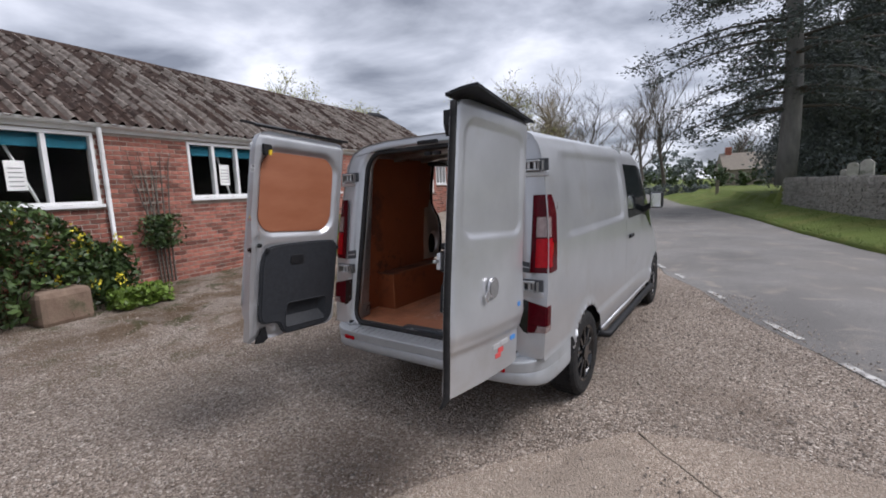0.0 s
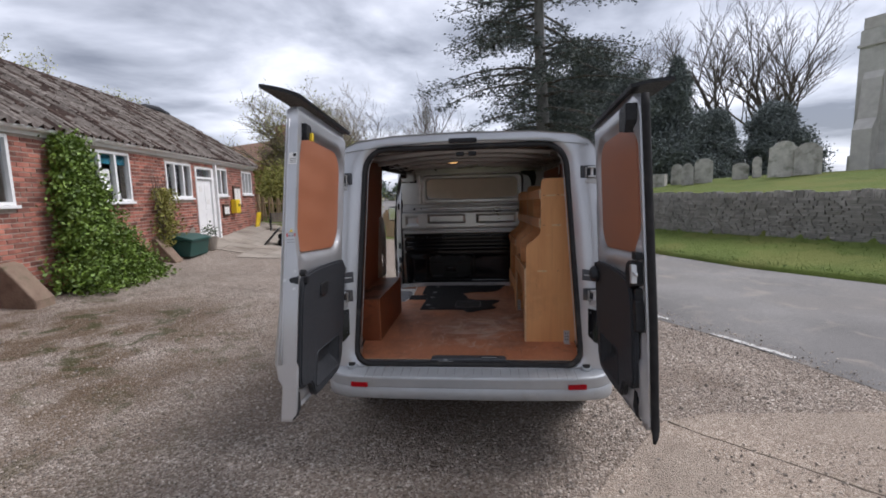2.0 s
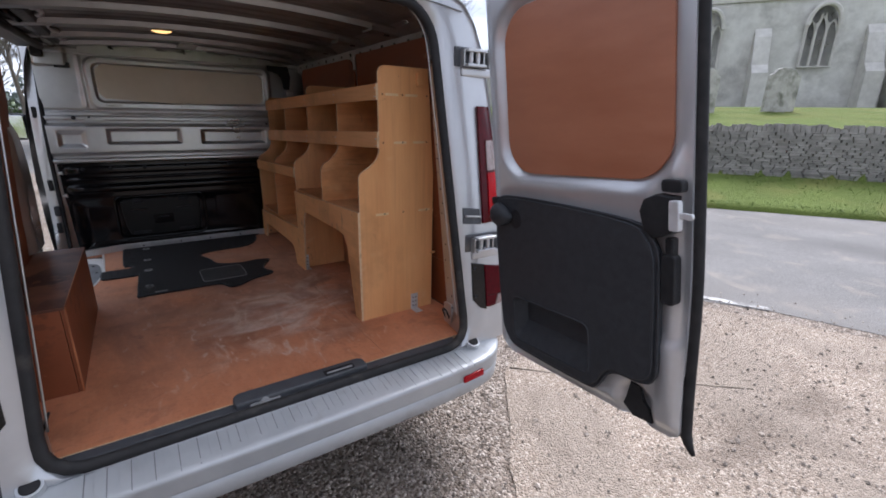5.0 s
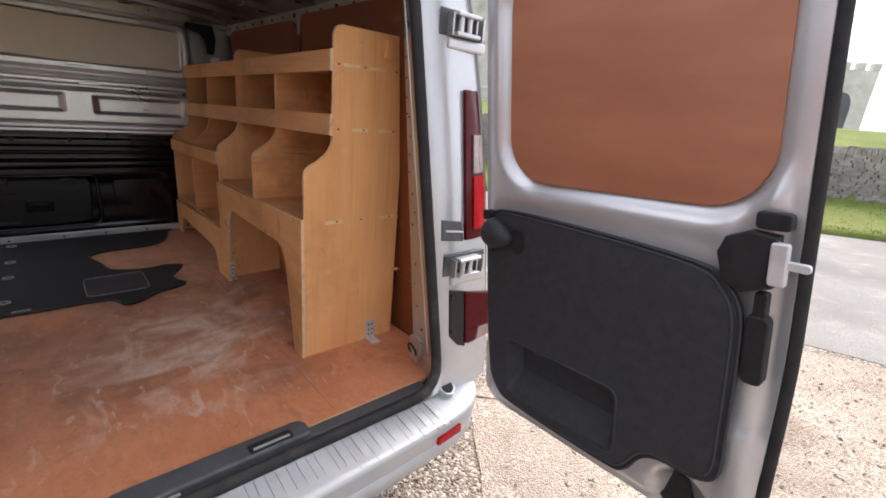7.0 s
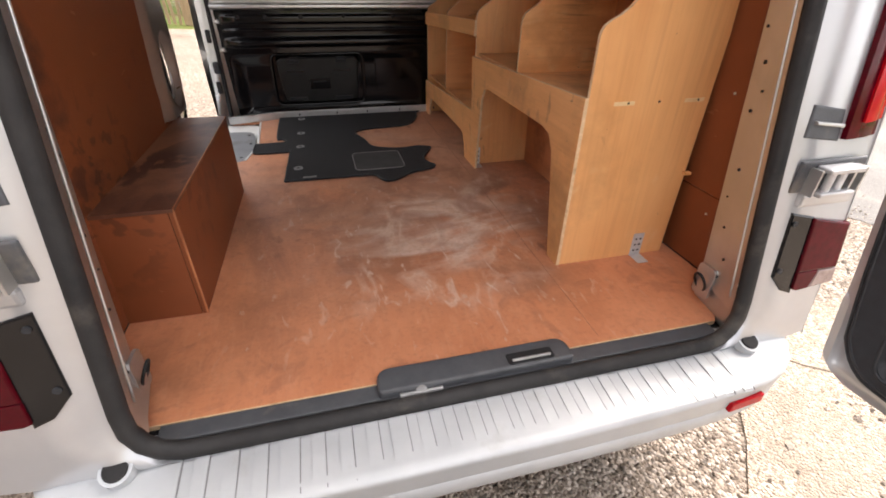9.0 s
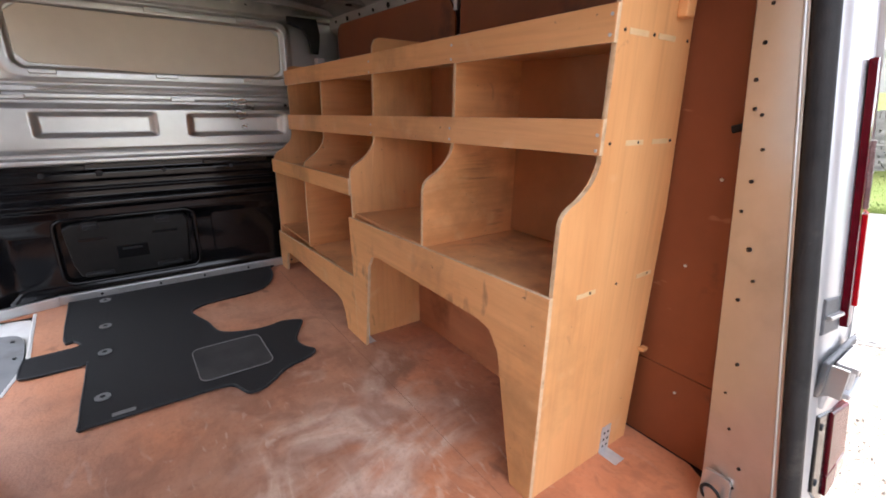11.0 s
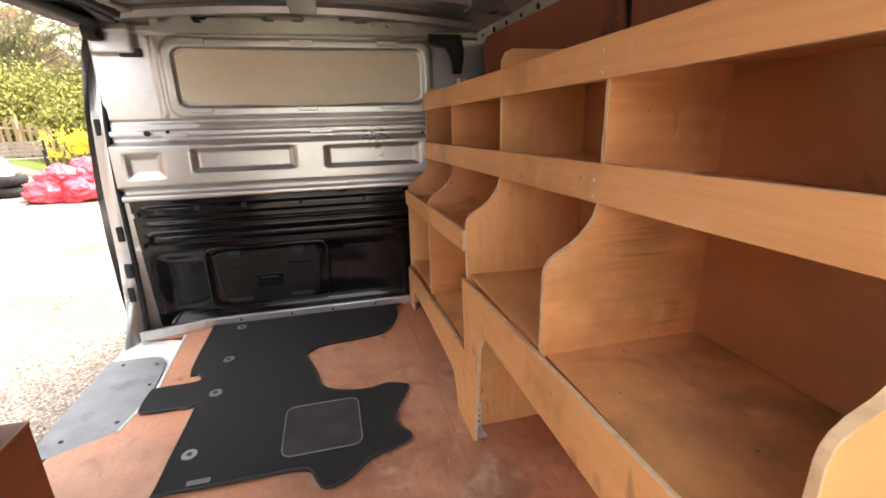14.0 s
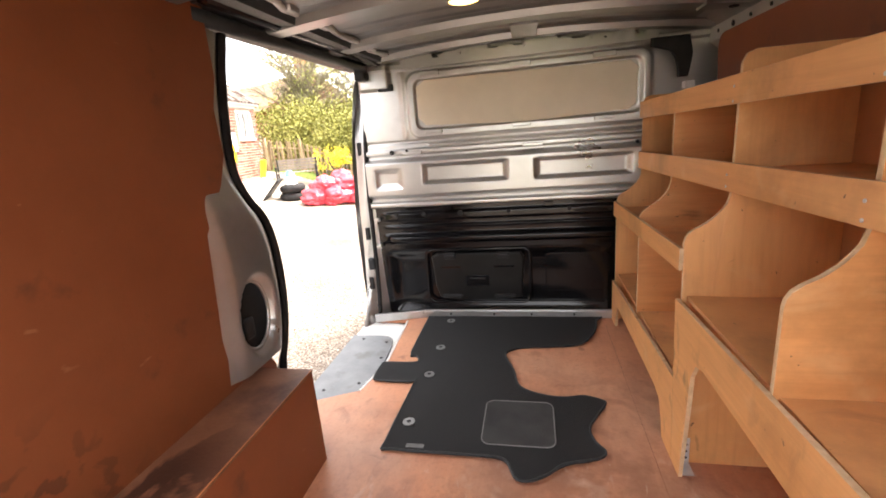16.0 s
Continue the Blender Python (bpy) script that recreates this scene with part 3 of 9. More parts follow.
def slab(bm, pts, axis, a, b, bevel=0.0, mat=0):
    """A flat polygon in the two other axes, extruded along an axis (0, 1, 2) from a to b."""
    def at(p, h):
        return (h, p[0], p[1]) if axis == 0 else (p[0], h, p[1]) if axis == 1 else (p[0], p[1], h)
    lo, hi = [bm.verts.new(at(p, a)) for p in pts], [bm.verts.new(at(p, b)) for p in pts]
    n = len(pts)
    fs = [bm.faces.new(lo[::-1]), bm.faces.new(hi)]
    fs += [bm.faces.new((lo[i], lo[(i + 1) % n], hi[(i + 1) % n], hi[i])) for i in range(n)]
    for f in fs:
        f.material_index = mat
    if bevel:
        es = [e for e in fs[0].edges] + [e for e in fs[1].edges]
        bmesh.ops.bevel(bm, geom=es, offset=bevel, segments=2, profile=0.5, affect="EDGES", material=mat)
    return bm


def rounded(x0, x1, y0, y1, r, n=6):
    """The outline of a rounded rectangle; r one radius or four (from the low left, counter-clockwise)."""
    r = r if isinstance(r, (list, tuple)) else (r,) * 4
    out = []
    for (cx, cy, a), q in zip(((x0, y0, 180), (x1, y0, 270), (x1, y1, 0), (x0, y1, 90)), r):
        ox, oy = cx + (q if cx == x0 else -q), cy + (q if cy == y0 else -q)
        for i in range(n + 1):
            t = radians(a + 90 * i / n)
            out.append((ox + q * math.cos(t), oy + q * math.sin(t)))
    return out


def tube(bm, pts, r, n=8, closed=False, mat=0):
    """A round bar through points; r one radius or one for each point."""
    pts = [Vector(p) for p in pts]
    k = len(pts)
    rs = r if isinstance(r, (list, tuple)) else [r] * k
    rings, up = [], None
    for i, p in enumerate(pts):
        a = pts[(i - 1) % k] if closed or i > 0 else p
        b = pts[(i + 1) % k] if closed or i < k - 1 else p
        d = (b - a).normalized()
        if up is None:
            up = d.orthogonal().normalized()
        up = (up - d * up.dot(d))
        up = up.normalized() if up.length > 1e-6 else d.orthogonal().normalized()
        side = d.cross(up)
        rings.append([bm.verts.new(p + (up * math.cos(2 * math.pi * j / n) + side * math.sin(2 * math.pi * j / n)) * rs[i]) for j in range(n)])
    for i in range(k if closed else k - 1):
        A, B = rings[i], rings[(i + 1) % k]
        for j in range(n):
            bm.faces.new((A[j], A[(j + 1) % n], B[(j + 1) % n], B[j])).material_index = mat
    if not closed:
        bm.faces.new(rings[0][::-1]).material_index = mat
        bm.faces.new(rings[-1]).material_index = mat
    return bm


def sheet(bm, nu, nv, f, keep=None, mat=0):
    """A grid of nu x nv cells; f(i, j) gives each corner; keep(i, j) says which cells stay."""
    vs = [[bm.verts.new(f(i, j)) for j in range(nv + 1)] for i in range(nu + 1)]
    for i in range(nu):
        for j in range(nv):
            if keep is None or keep(i, j):
                bm.faces.new((vs[i][j], vs[i + 1][j], vs[i + 1][j + 1], vs[i][j + 1])).material_index = mat
    loose = [v for v in bm.verts if not v.link_faces]
    bmesh.ops.delete(bm, geom=loose, context="VERTS")
    return bm


def disc(bm, c, axis, r, h, n=20, mat=0, r2=None):
    """A short cylinder or cone at c along an axis vector."""
    q = Vector(axis).to_track_quat("Z", "Y").to_matrix().to_4x4()
    bmesh.ops.create_cone(bm, cap_ends=True, segments=n, radius1=r, radius2=r if r2 is None else r2, depth=h, matrix=Matrix.Translation(c) @ q)
    return bm


def smooth01(x, a, b):
    t = min(1.0, max(0.0, (x - a) / (b - a)))
    return t * t * (3 - 2 * t)


def rr_dist(u, v, u0, u1, v0, v1, r):
    """Signed distance from a rounded rectangle: minus inside."""
    dx, dy = abs(u - (u0 + u1) / 2) - (u1 - u0) / 2 + r, abs(v - (v0 + v1) / 2) - (v1 - v0) / 2 + r
    return math.hypot(max(dx, 0), max(dy, 0)) + min(max(dx, dy), 0) - r


def spline(pts, n=8):
    out = []
    for k in range(len(pts) - 1):
        p = [Vector(pts[max(0, min(len(pts) - 1, k + d))]) for d in (-1, 0, 1, 2)]
        for i in range(n):
            t = i / n
            out.append(tuple(0.5 * ((2 * p[1]) + (-p[0] + p[2]) * t + (2 * p[0] - 5 * p[1] + 4 * p[2] - p[3]) * t * t + (-p[0] + 3 * p[1] - 3 * p[2] + p[3]) * t ** 3)))
    return out + [tuple(pts[-1])]


# ---- the van: x to its right, y ahead, y = 0 at the bumper's back ----
FLOOR = 0.61
REAR_Y, FRONT_Y, WHEEL_R = 1.02, 4.13, 0.335
PROFILE = [(0.90, 0.30), (0.93, 0.42), (0.945, 0.62), (0.953, 0.85), (0.953, 1.1), (0.946, 1.3), (0.93, 1.5), (0.905, 1.7), (0.878, 1.85), (0.85, 1.94),
           (0.80, 2.01), (0.70, 2.055), (0.45, 2.082), (0.0, 2.09)]


def lean(z):
    return 0.15 * max(0.0, z - 0.6)


def half_width(z):
    return float(np.interp(z, [p[1] for p in PROFILE], [p[0] for p in PROFILE]))


def top_at(y):
    return float(np.interp(y, [3.2, 3.45, 4.25, 4.45, 4.9, 4.97], [2.09, 2.03, 1.28, 1.2, 0.98, 0.72]))


def nose(y):
    return float(np.interp(y, [4.1, 4.5, 4.8, 4.97], [1.0, 0.97, 0.89, 0.78]))


def skin(y, z0):
    """Half width, y and height of the body at a station and a height on the full section."""
    w = half_width(z0) * nose(y)
    k = (top_at(y) - 0.3) / 1.79
    z = 0.3 + (z0 - 0.3) * k
    d = rr_dist(y, z0, 0.42, 2.34, 1.315, 1.90, 0.10)
    w -= 0.020 * (1 - smooth01(d, -0.024, 0.0)) * smooth01(y, 0.40, 0.75) if z0 < 1.95 else 0
    w += 0.016 * (1 - smooth01(z0, 0.575, 0.60)) * smooth01(z0, 0.36, 0.42)
    arch = min(math.hypot(y - REAR_Y, z - 0.33), math.hypot(y - FRONT_Y, z - 0.33))
    w += 0.014 * (1 - smooth01(arch, 0.40, 0.47)) if z0 < 1.1 else 0
    return w, y + lean(z0) * max(0.0, 1 - max(0.0, y - 0.05) / 1.3), z


van = thing("panel_van", (0, 2.4, 0), "silver panel van with rear and side doors open on gravel", "van")
stations = sorted(set([0.125, 1.50, 2.40] + [round(0.13 + 0.022 * i, 4) for i in range(1, 220)] + [4.97]))
pz = np.array([p[1] for p in PROFILE]); pw = np.array([p[0] for p in PROFILE])
arc = np.concatenate([[0], np.cumsum(np.hypot(np.diff(pw), np.diff(pz)))])
half = [float(np.interp(a, arc, pz)) for a in np.linspace(0, arc[-1], 116)]
rows_z = [(1, z) for z in half] + [(-1, z) for z in half[-2::-1]]


def shell_point(i, j):
    s, z0 = rows_z[j]
    y = stations[i]
    w, yy, z = skin(y, z0)
    for cy in (REAR_Y, FRONT_Y):
        d = math.hypot(yy - cy, z - 0.33)
        if z0 < 1.0 and 0.36 < d < 0.42:
            yy, z = cy + (yy - cy) * 0.39 / d, 0.33 + (z - 0.33) * 0.39 / d
    return (s * w, yy, z)


def shell_keep(i, j):
    s, z0 = rows_z[j]
    z1 = rows_z[j + 1][1]
    zm, y = (z0 + z1) / 2, (stations[i] + stations[i + 1]) / 2
    p = shell_point(i, j), shell_point(i + 1, j + 1)
    zc, yc = (p[0][2] + p[1][2]) / 2, (p[0][1] + p[1][1]) / 2
    if zm < 1.0 and min(math.hypot(yc - REAR_Y, zc - 0.33), math.hypot(yc - FRONT_Y, zc - 0.33)) < 0.388:
        return False
    if yc < 0.66 and zc < 0.58:
        return False
    if s < 0 and rows_z[j + 1][0] < 0 and 1.50 < y < 2.60 and 0.52 < zm < 1.975:
        return False
    return True


part("body", sheet(bmesh.new(), len(stations) - 1, len(rows_z) - 1, shell_point, shell_keep), SILVER, van, smooth=True)

# rear frame round the door opening, and the pillars' inner faces


def opening(z):
    return 0.715 - 0.07 * (z - 0.62) / 1.33


def radial(loop, c, n=160):
    """n points of a convex loop, at even angles round c."""
    out = []
    for i in range(n):
        a = 2 * math.pi * i / n
        d = (math.cos(a), math.sin(a))
        best = None
        for k in range(len(loop)):
            (x0, z0), (x1, z1) = loop[k], loop[(k + 1) % len(loop)]
            ex, ez = x1 - x0, z1 - z0
            den = d[0] * ez - d[1] * ex
            if abs(den) < 1e-12:
                continue
            t = ((x0 - c[0]) * ez - (z0 - c[1]) * ex) / den
            u = ((x0 - c[0]) * d[1] - (z0 - c[1]) * d[0]) / den
            if t > 0 and -1e-6 <= u <= 1 + 1e-6 and (best is None or t < best):
                best = t
        out.append((c[0] + d[0] * best, c[1] + d[1] * best))
    return out


MID = (0, 1.28)
open_loop = [(x * opening(z) / 0.715, z) for x, z in rounded(-0.715, 0.715, 0.605, 1.995, (0.10, 0.10, 0.15, 0.15), 8)]
outer_loop = [(half_width(z), z) for z in half if z >= 0.58] + [(-half_width(z), z) for z in half[-2::-1] if z >= 0.58]
in_loop = [(x * (0.865 - 0.075 * ((z - 0.6) / 1.35)) / 0.865, z) for x, z in rounded(-0.865, 0.865, 0.58, 1.985, (0.03, 0.03, 0.12, 0.12), 8)]
R_open, R_out, R_in = radial(open_loop, MID), radial(outer_loop, MID), radial(in_loop, MID)
bm = bmesh.new()


def ring(pts, f):
    return [bm.verts.new(f(x, z)) for x, z in pts]


mixed = [((a[0] * 0.45 + b[0] * 0.55), (a[1] * 0.45 + b[1] * 0.55)) for a, b in zip(R_open, R_out)]
rings = [ring(R_out, lambda x, z: (x, 0.125 + lean(z), z)), ring(mixed, lambda x, z: (x, 0.118 + lean(z), z)),
         ring([(x * 1.03, MID[1] + (z - MID[1]) * 1.03) for x, z in R_open], lambda x, z: (x, 0.122 + lean(z), z)),
         ring([(x * 1.02, MID[1] + (z - MID[1]) * 1.02) for x, z in R_open], lambda x, z: (x, 0.15 + lean(z), z)),
         ring(R_open, lambda x, z: (x, 0.155 + lean(z), z))]
for A, B in zip(rings, rings[1:]):
    for i in range(160):
        bm.faces.new((A[i], A[(i + 1) % 160], B[(i + 1) % 160], B[i]))
part("rear_frame", bm, SILVER, van, smooth=True)
bm = bmesh.new()


def post_edge(z):
    return max(0.34 + 0.08 * (z - 0.8), 0.23 + lean(z))


R_edge = [(x * 1.058, z) for x, z in R_open]
rings = [ring(R_open, lambda x, z: (x, 0.157 + lean(z), z)), ring([(x * 1.02, z) for x, z in R_open], lambda x, z: (x, 0.20 + lean(z), z)), ring(R_edge, lambda x, z: (x, post_edge(z), z)),
         ring(R_edge, lambda x, z: (x, post_edge(z) + 0.0005, z)), ring(R_in, lambda x, z: (x, post_edge(z) + 0.02, z))]
for A, B in zip(rings, rings[1:]):
    if A is rings[2]:
        continue
    for i in range(160):
        if not (R_open[i][1] < 0.66):
            bm.faces.new((A[i], A[(i + 1) % 160], B[(i + 1) % 160], B[i]))
part("rear_pillar_lining", bm, SILVER_BARE, van, "bare silver inner pillars with punched holes", smooth=True)
LIP = [p for p in R_open[120:] + R_open[:120] if p[1] > 0.70]
part("door_lip", tube(bmesh.new(), [(x * 0.980, 0.160 + lean(z), z) for x, z in LIP], 0.003, 6), SILVER_BARE, van, smooth=True)
part("door_seal", tube(bmesh.new(), [(x * 1.012, 0.138 + lean(z), z - (0.004 if z < 0.7 else 0)) for x, z in R_open], 0.019, 10, True), SEAL, van, "black rubber door seal", smooth=True)
for s in (1, -1):
    for z, dx, r in ((0.78, 0.3, 0.006), (0.86, 0.55, 0.005), (1.02, 0.5, 0.006), (1.16, 0.62, 0.006), (1.27, 0.45, 0.008), (1.40, 0.55, 0.006), (1.52, 0.4, 0.005), (1.53, 0.65, 0.005), (1.64, 0.5, 0.006), (1.76, 0.5, 0.006), (0.72, 0.4, 0.006), (1.21, 0.3, 0.005), (1.34, 0.75, 0.005), (1.46, 0.3, 0.005), (1.58, 0.7, 0.006), (1.70, 0.3, 0.005), (0.94, 0.7, 0.004)):
        xo, xi = opening(z) * 1.02, opening(z) * 1.058
        yo, yi = 0.20 + lean(z), post_edge(z)
        p = Vector((s * (xo + (xi - xo) * dx), yo + (yi - yo) * dx, z))
        nrm = Vector((-s * (yi - yo), (xi - xo), 0)).normalized()
        part("hole", disc(bmesh.new(), p + nrm * 0.0015, nrm, r * 0.62, 0.003, 10), BLACK_PL, van)

for s in (1, -1):
    part("post_foot", sheet(bmesh.new(), 6, 2, lambda i, j: (s * (0.728 + 0.026 * i / 6), 0.170 + 0.160 * i / 6, 0.596 + 0.06 * j)), SILVER_BARE, van)
    part("post_return", sheet(bmesh.new(), 2, 2, lambda i, j: (s * (0.754 + 0.056 * i), 0.330 + 0.009 * i, 0.596 + 0.06 * j)), SILVER_BARE, van)
# load floor of stained ply with the step well at the side door, sill strip
floor_pts = [(-0.72, 0.205), (0.72, 0.205), (0.80, 0.29), (0.858, 0.40), (0.855, 2.55), (-0.60, 2.55), (-0.85, 2.49), (-0.68, 2.49), (-0.655, 2.02), (-0.70, 1.80), (-0.86, 1.72), (-0.858, 0.40), (-0.80, 0.29)]
ply_floor = part("ply_floor", slab(bmesh.new(), floor_pts, 2, FLOOR - 0.012, FLOOR, 0.0015), PLY_FLOOR, van, "worn reddish ply load floor with pale scuffs")
part("floor_edge", slab(bmesh.new(), [(-0.715, 0.2032), (0.715, 0.2032), (0.715, 0.2056), (-0.715, 0.2056)], 2, FLOOR - 0.010, FLOOR + 0.0025), PLY_EDGE, van, "pale raw edge of the ply floor")
part("floor_pan", one_box(-0.90, 0.90, 0.16, 4.6, 0.44, FLOOR - 0.02, 0.01), BLACK_PL, van, "dark underbody")
# unseen box, added to keep light off the ground below the van
part("underbody", one_box(-0.66, 0.66, 0.34, 4.7, 0.27, 0.44, 0.05), BLACK_PL, van, "unseen dark box added under the floor to block light")
part("step_plate", slab(bmesh.new(), spline([(-0.93, 1.71), (-0.70, 1.80), (-0.675, 2.02), (-0.69, 2.22), (-0.725, 2.30), (-0.80, 2.315), (-0.93, 2.315)], 3), 2, FLOOR - 0.015, FLOOR - 0.004, 0.002), material("light_grey_step", (0.17, 0.18, 0.19), (0.25, 0.26, 0.27), 12, 0.5, stain=(0.12, 0.11, 0.10), stain_scale=5), van, "grey plastic step cover")
# silver step well; the sun on it is put in as white colour
part("step_well", slab(bmesh.new(), [(-0.93, 2.10), (-0.664, 2.10), (-0.683, 2.43), (-0.70, 2.475), (-0.74, 2.49), (-0.86, 2.50), (-0.93, 2.56)], 2, FLOOR - 0.034, FLOOR - 0.017, 0.002), STICKER_W, van, "silver step well, coloured white for the sun on it")
for x, y in ((-0.725, 1.86), (-0.70, 2.08), (-0.725, 2.24), (-0.86, 1.80), (-0.86, 2.27)):
    part("screw", disc(bmesh.new(), (x, y, FLOOR - 0.003), (0, 0, 1), 0.007, 0.003, 10), BLACK_PL, van)
part("ply_edge_trim", tube(bmesh.new(), [(-0.682, 2.49, FLOOR - 0.004), (-0.657, 2.02, FLOOR - 0.004), (-0.70, 1.80, FLOOR - 0.004)], 0.008, 6), STICKER_W, van, "pale raw edge of the floor")
bm = bmesh.new()
slab(bm, [(-0.69, 0.158), (0.69, 0.158), (0.69, 0.203), (-0.69, 0.203)], 2, FLOOR - 0.03, FLOOR + 0.002, 0.004)
sill = part("sill_cover", bm, SILL, van, "scuffed grey plastic sill cover with latch pockets")
bm = bmesh.new()
slab(bm, rounded(-0.232, 0.255, 0.160, 0.232, (0.01, 0.01, 0.03, 0.03), 4), 2, FLOOR - 0.02, FLOOR + 0.022, 0.006)
part("floor_seam", slab(bmesh.new(), [(0.3636, 2.45), (0.3648, 2.45), (0.3658, 0.23), (0.3646, 0.23)], 2, FLOOR - 0.002, FLOOR + 0.0006), BOX_LID, van)
part("sill_hump", bm, SILL, van)
part("latch_pocket", slab(bmesh.new(), rounded(0.085, 0.205, 0.168, 0.203, 0.006, 3), 2, FLOOR + 0.018, FLOOR + 0.0245, 0.001), BLACK_PL, van)
bm = bmesh.new()
tube(bm, [(0.095, 0.178, FLOOR + 0.026), (0.195, 0.178, FLOOR + 0.026)], 0.004, 8)
part("latch_striker", bm, ALLOY_GREY, van)
bm = bmesh.new()
disc(bm, (-0.135, 0.160, FLOOR + 0.006), (0, -1, 0.5), 0.014, 0.012, 16)
tube(bm, [(-0.185, 0.156, FLOOR + 0.004), (-0.085, 0.156, FLOOR + 0.004)], 0.006, 8)
part("latch_roller", bm, ALLOY_GREY, van)
for s in (1, -1):
    bm = bmesh.new()
    slab(bm, rounded(0.265, 0.325, 0.635, 0.735, 0.012, 3), 0, s * 0.728, s * 0.736, 0.001)
    part("tie_down_plate", bm, SILVER_BARE, van)
    part("tie_down_ring", tube(bmesh.new(), [(s * (0.722 - 0.012 * math.sin(a)), 0.298 + 0.02 * math.cos(a), 0.69 + 0.03 * math.sin(a) - 0.01) for a in [2 * math.pi * i / 16 for i in range(16)]], 0.004, 6, True), BLACK_PL, van, smooth=True)

# bumper with its ribbed step
RIB_SHADE = material("rib_shade_grey", (0.13, 0.132, 0.137), (0.20, 0.203, 0.21), 20, 0.7)
SECTION = [(0.19, 0.594), (0.14, 0.588), (0.085, 0.582), (0.030, 0.577), (0.012, 0.5745), (0.006, 0.571), (0.003, 0.565), (0.004, 0.556), (0.010, 0.511), (0.0105, 0.506), (0.0135, 0.5045), (0.0135, 0.5005), (0.0105, 0.499), (0.016, 0.452), (0.024, 0.430), (0.040, 0.415), (0.12, 0.400)]
half_path = [(0.0, -0.012), (0.2, -0.012), (0.4, -0.009), (0.55, -0.004), (0.66, 0.003), (0.74, 0.014), (0.80, 0.032), (0.85, 0.062), (0.89, 0.105), (0.92, 0.16), (0.938, 0.24), (0.946, 0.34), (0.95, 0.46), (0.95, 0.60), (0.947, 0.645)]
plan = [(-x, y) for x, y in half_path[:0:-1]] + half_path


def bumper_point(i, j):
    x, y = plan[i]
    (xa, ya), (xb, yb) = plan[max(0, i - 1)], plan[min(len(plan) - 1, i + 1)]
    t = Vector((xb - xa, yb - ya)).normalized()
    n_in = Vector((-t.y, t.x))
    d, z = SECTION[j]
    rear = abs(n_in.y)
    d *= 0.12 + 0.88 * rear ** 1.5
    return (x + n_in.x * d, y + n_in.y * d, z + (0.012 * (1 - rear) if j < 7 else -0.02 * (1 - rear) * (j > 12)))


bumper = part("bumper", sheet(bmesh.new(), len(plan) - 1, len(SECTION) - 1, bumper_point), BUMPER, van, "silver rear bumper with a ribbed step", smooth=True)
for i in range(24):
    x = -0.655 + 1.31 * i / 23
    w_ = 0.0135 if i % 4 else 0.019
    bm = bmesh.new()
    slab(bm, [(0.002, 0.569), (0.150, 0.583), (0.150, 0.5932), (0.075, 0.5850), (0.008, 0.5748)], 0, x - w_, x + w_, 0.001)
    part("step_rib", bm, BUMPER, bumper)
    # dark strip along each rib: the rib's shade, put in as colour
    part("rib_groove", slab(bmesh.new(), [(0.002, 0.569), (0.150, 0.583), (0.150, 0.5914), (0.075, 0.5830), (0.006, 0.5752)], 0, x + w_ + 0.0003, x + w_ + 0.0026), RIB_SHADE, bumper)
for s in (1, -1):
    part("reflector", one_box(-0.055, 0.055, -0.006, 0.008, -0.015, 0.015, 0.004, Matrix.Translation((s * 0.672, 0.009, 0.518)) @ Matrix.Rotation(radians(s * 5), 4, "Z")), RED_LENS, bumper, "red bumper reflector")
    part("buffer_ring", disc(bmesh.new(), (s * 0.746, 0.120, 0.602), (0, -0.45, 1), 0.032, 0.022, 24, r2=0.030), BUMPER, bumper, "round socket for the door stop")
    part("buffer", disc(bmesh.new(), (s * 0.746, 0.1175, 0.608), (0, -0.45, 1), 0.027, 0.018, 20, r2=0.022), RUBBER, bumper, "round rubber door stop")


# tail lamps, wrapped round the corner posts
def lamp_block(z0, z1, mat_, name, x0=0.80, depth=0.20, parent=None, s=1, y0=0.03):
    def f(i, j):
        z = z0 + (z1 - z0) * j / 8
        w = half_width(z) + 0.008
        a = i / 12
        if a < 0.45:
            k = a / 0.45
            x, y = x0 + (w - 0.03 - x0) * k, y0 + 0.015 * k * k
        elif a < 0.6:
            k = (a - 0.45) / 0.15
            x, y = w - 0.03 + 0.03 * math.sin(k * math.pi / 2), y0 + 0.015 + 0.03 * (1 - math.cos(k * math.pi / 2))
        else:
            k = (a - 0.6) / 0.4
            t = min(1, (z1 - z) / 0.10) if name == "lamp_top" else 1
            x, y = w, y0 + 0.045 + (depth - 0.045) * k * math.sqrt(max(0.15, t))
        return (s * x, y + lean(z), z)
    bm = sheet(bmesh.new(), 12, 8, f)
    bmesh.ops.solidify(bm, geom=bm.faces[:], thickness=0.012)
    return part(name, bm, mat_, parent, smooth=False)


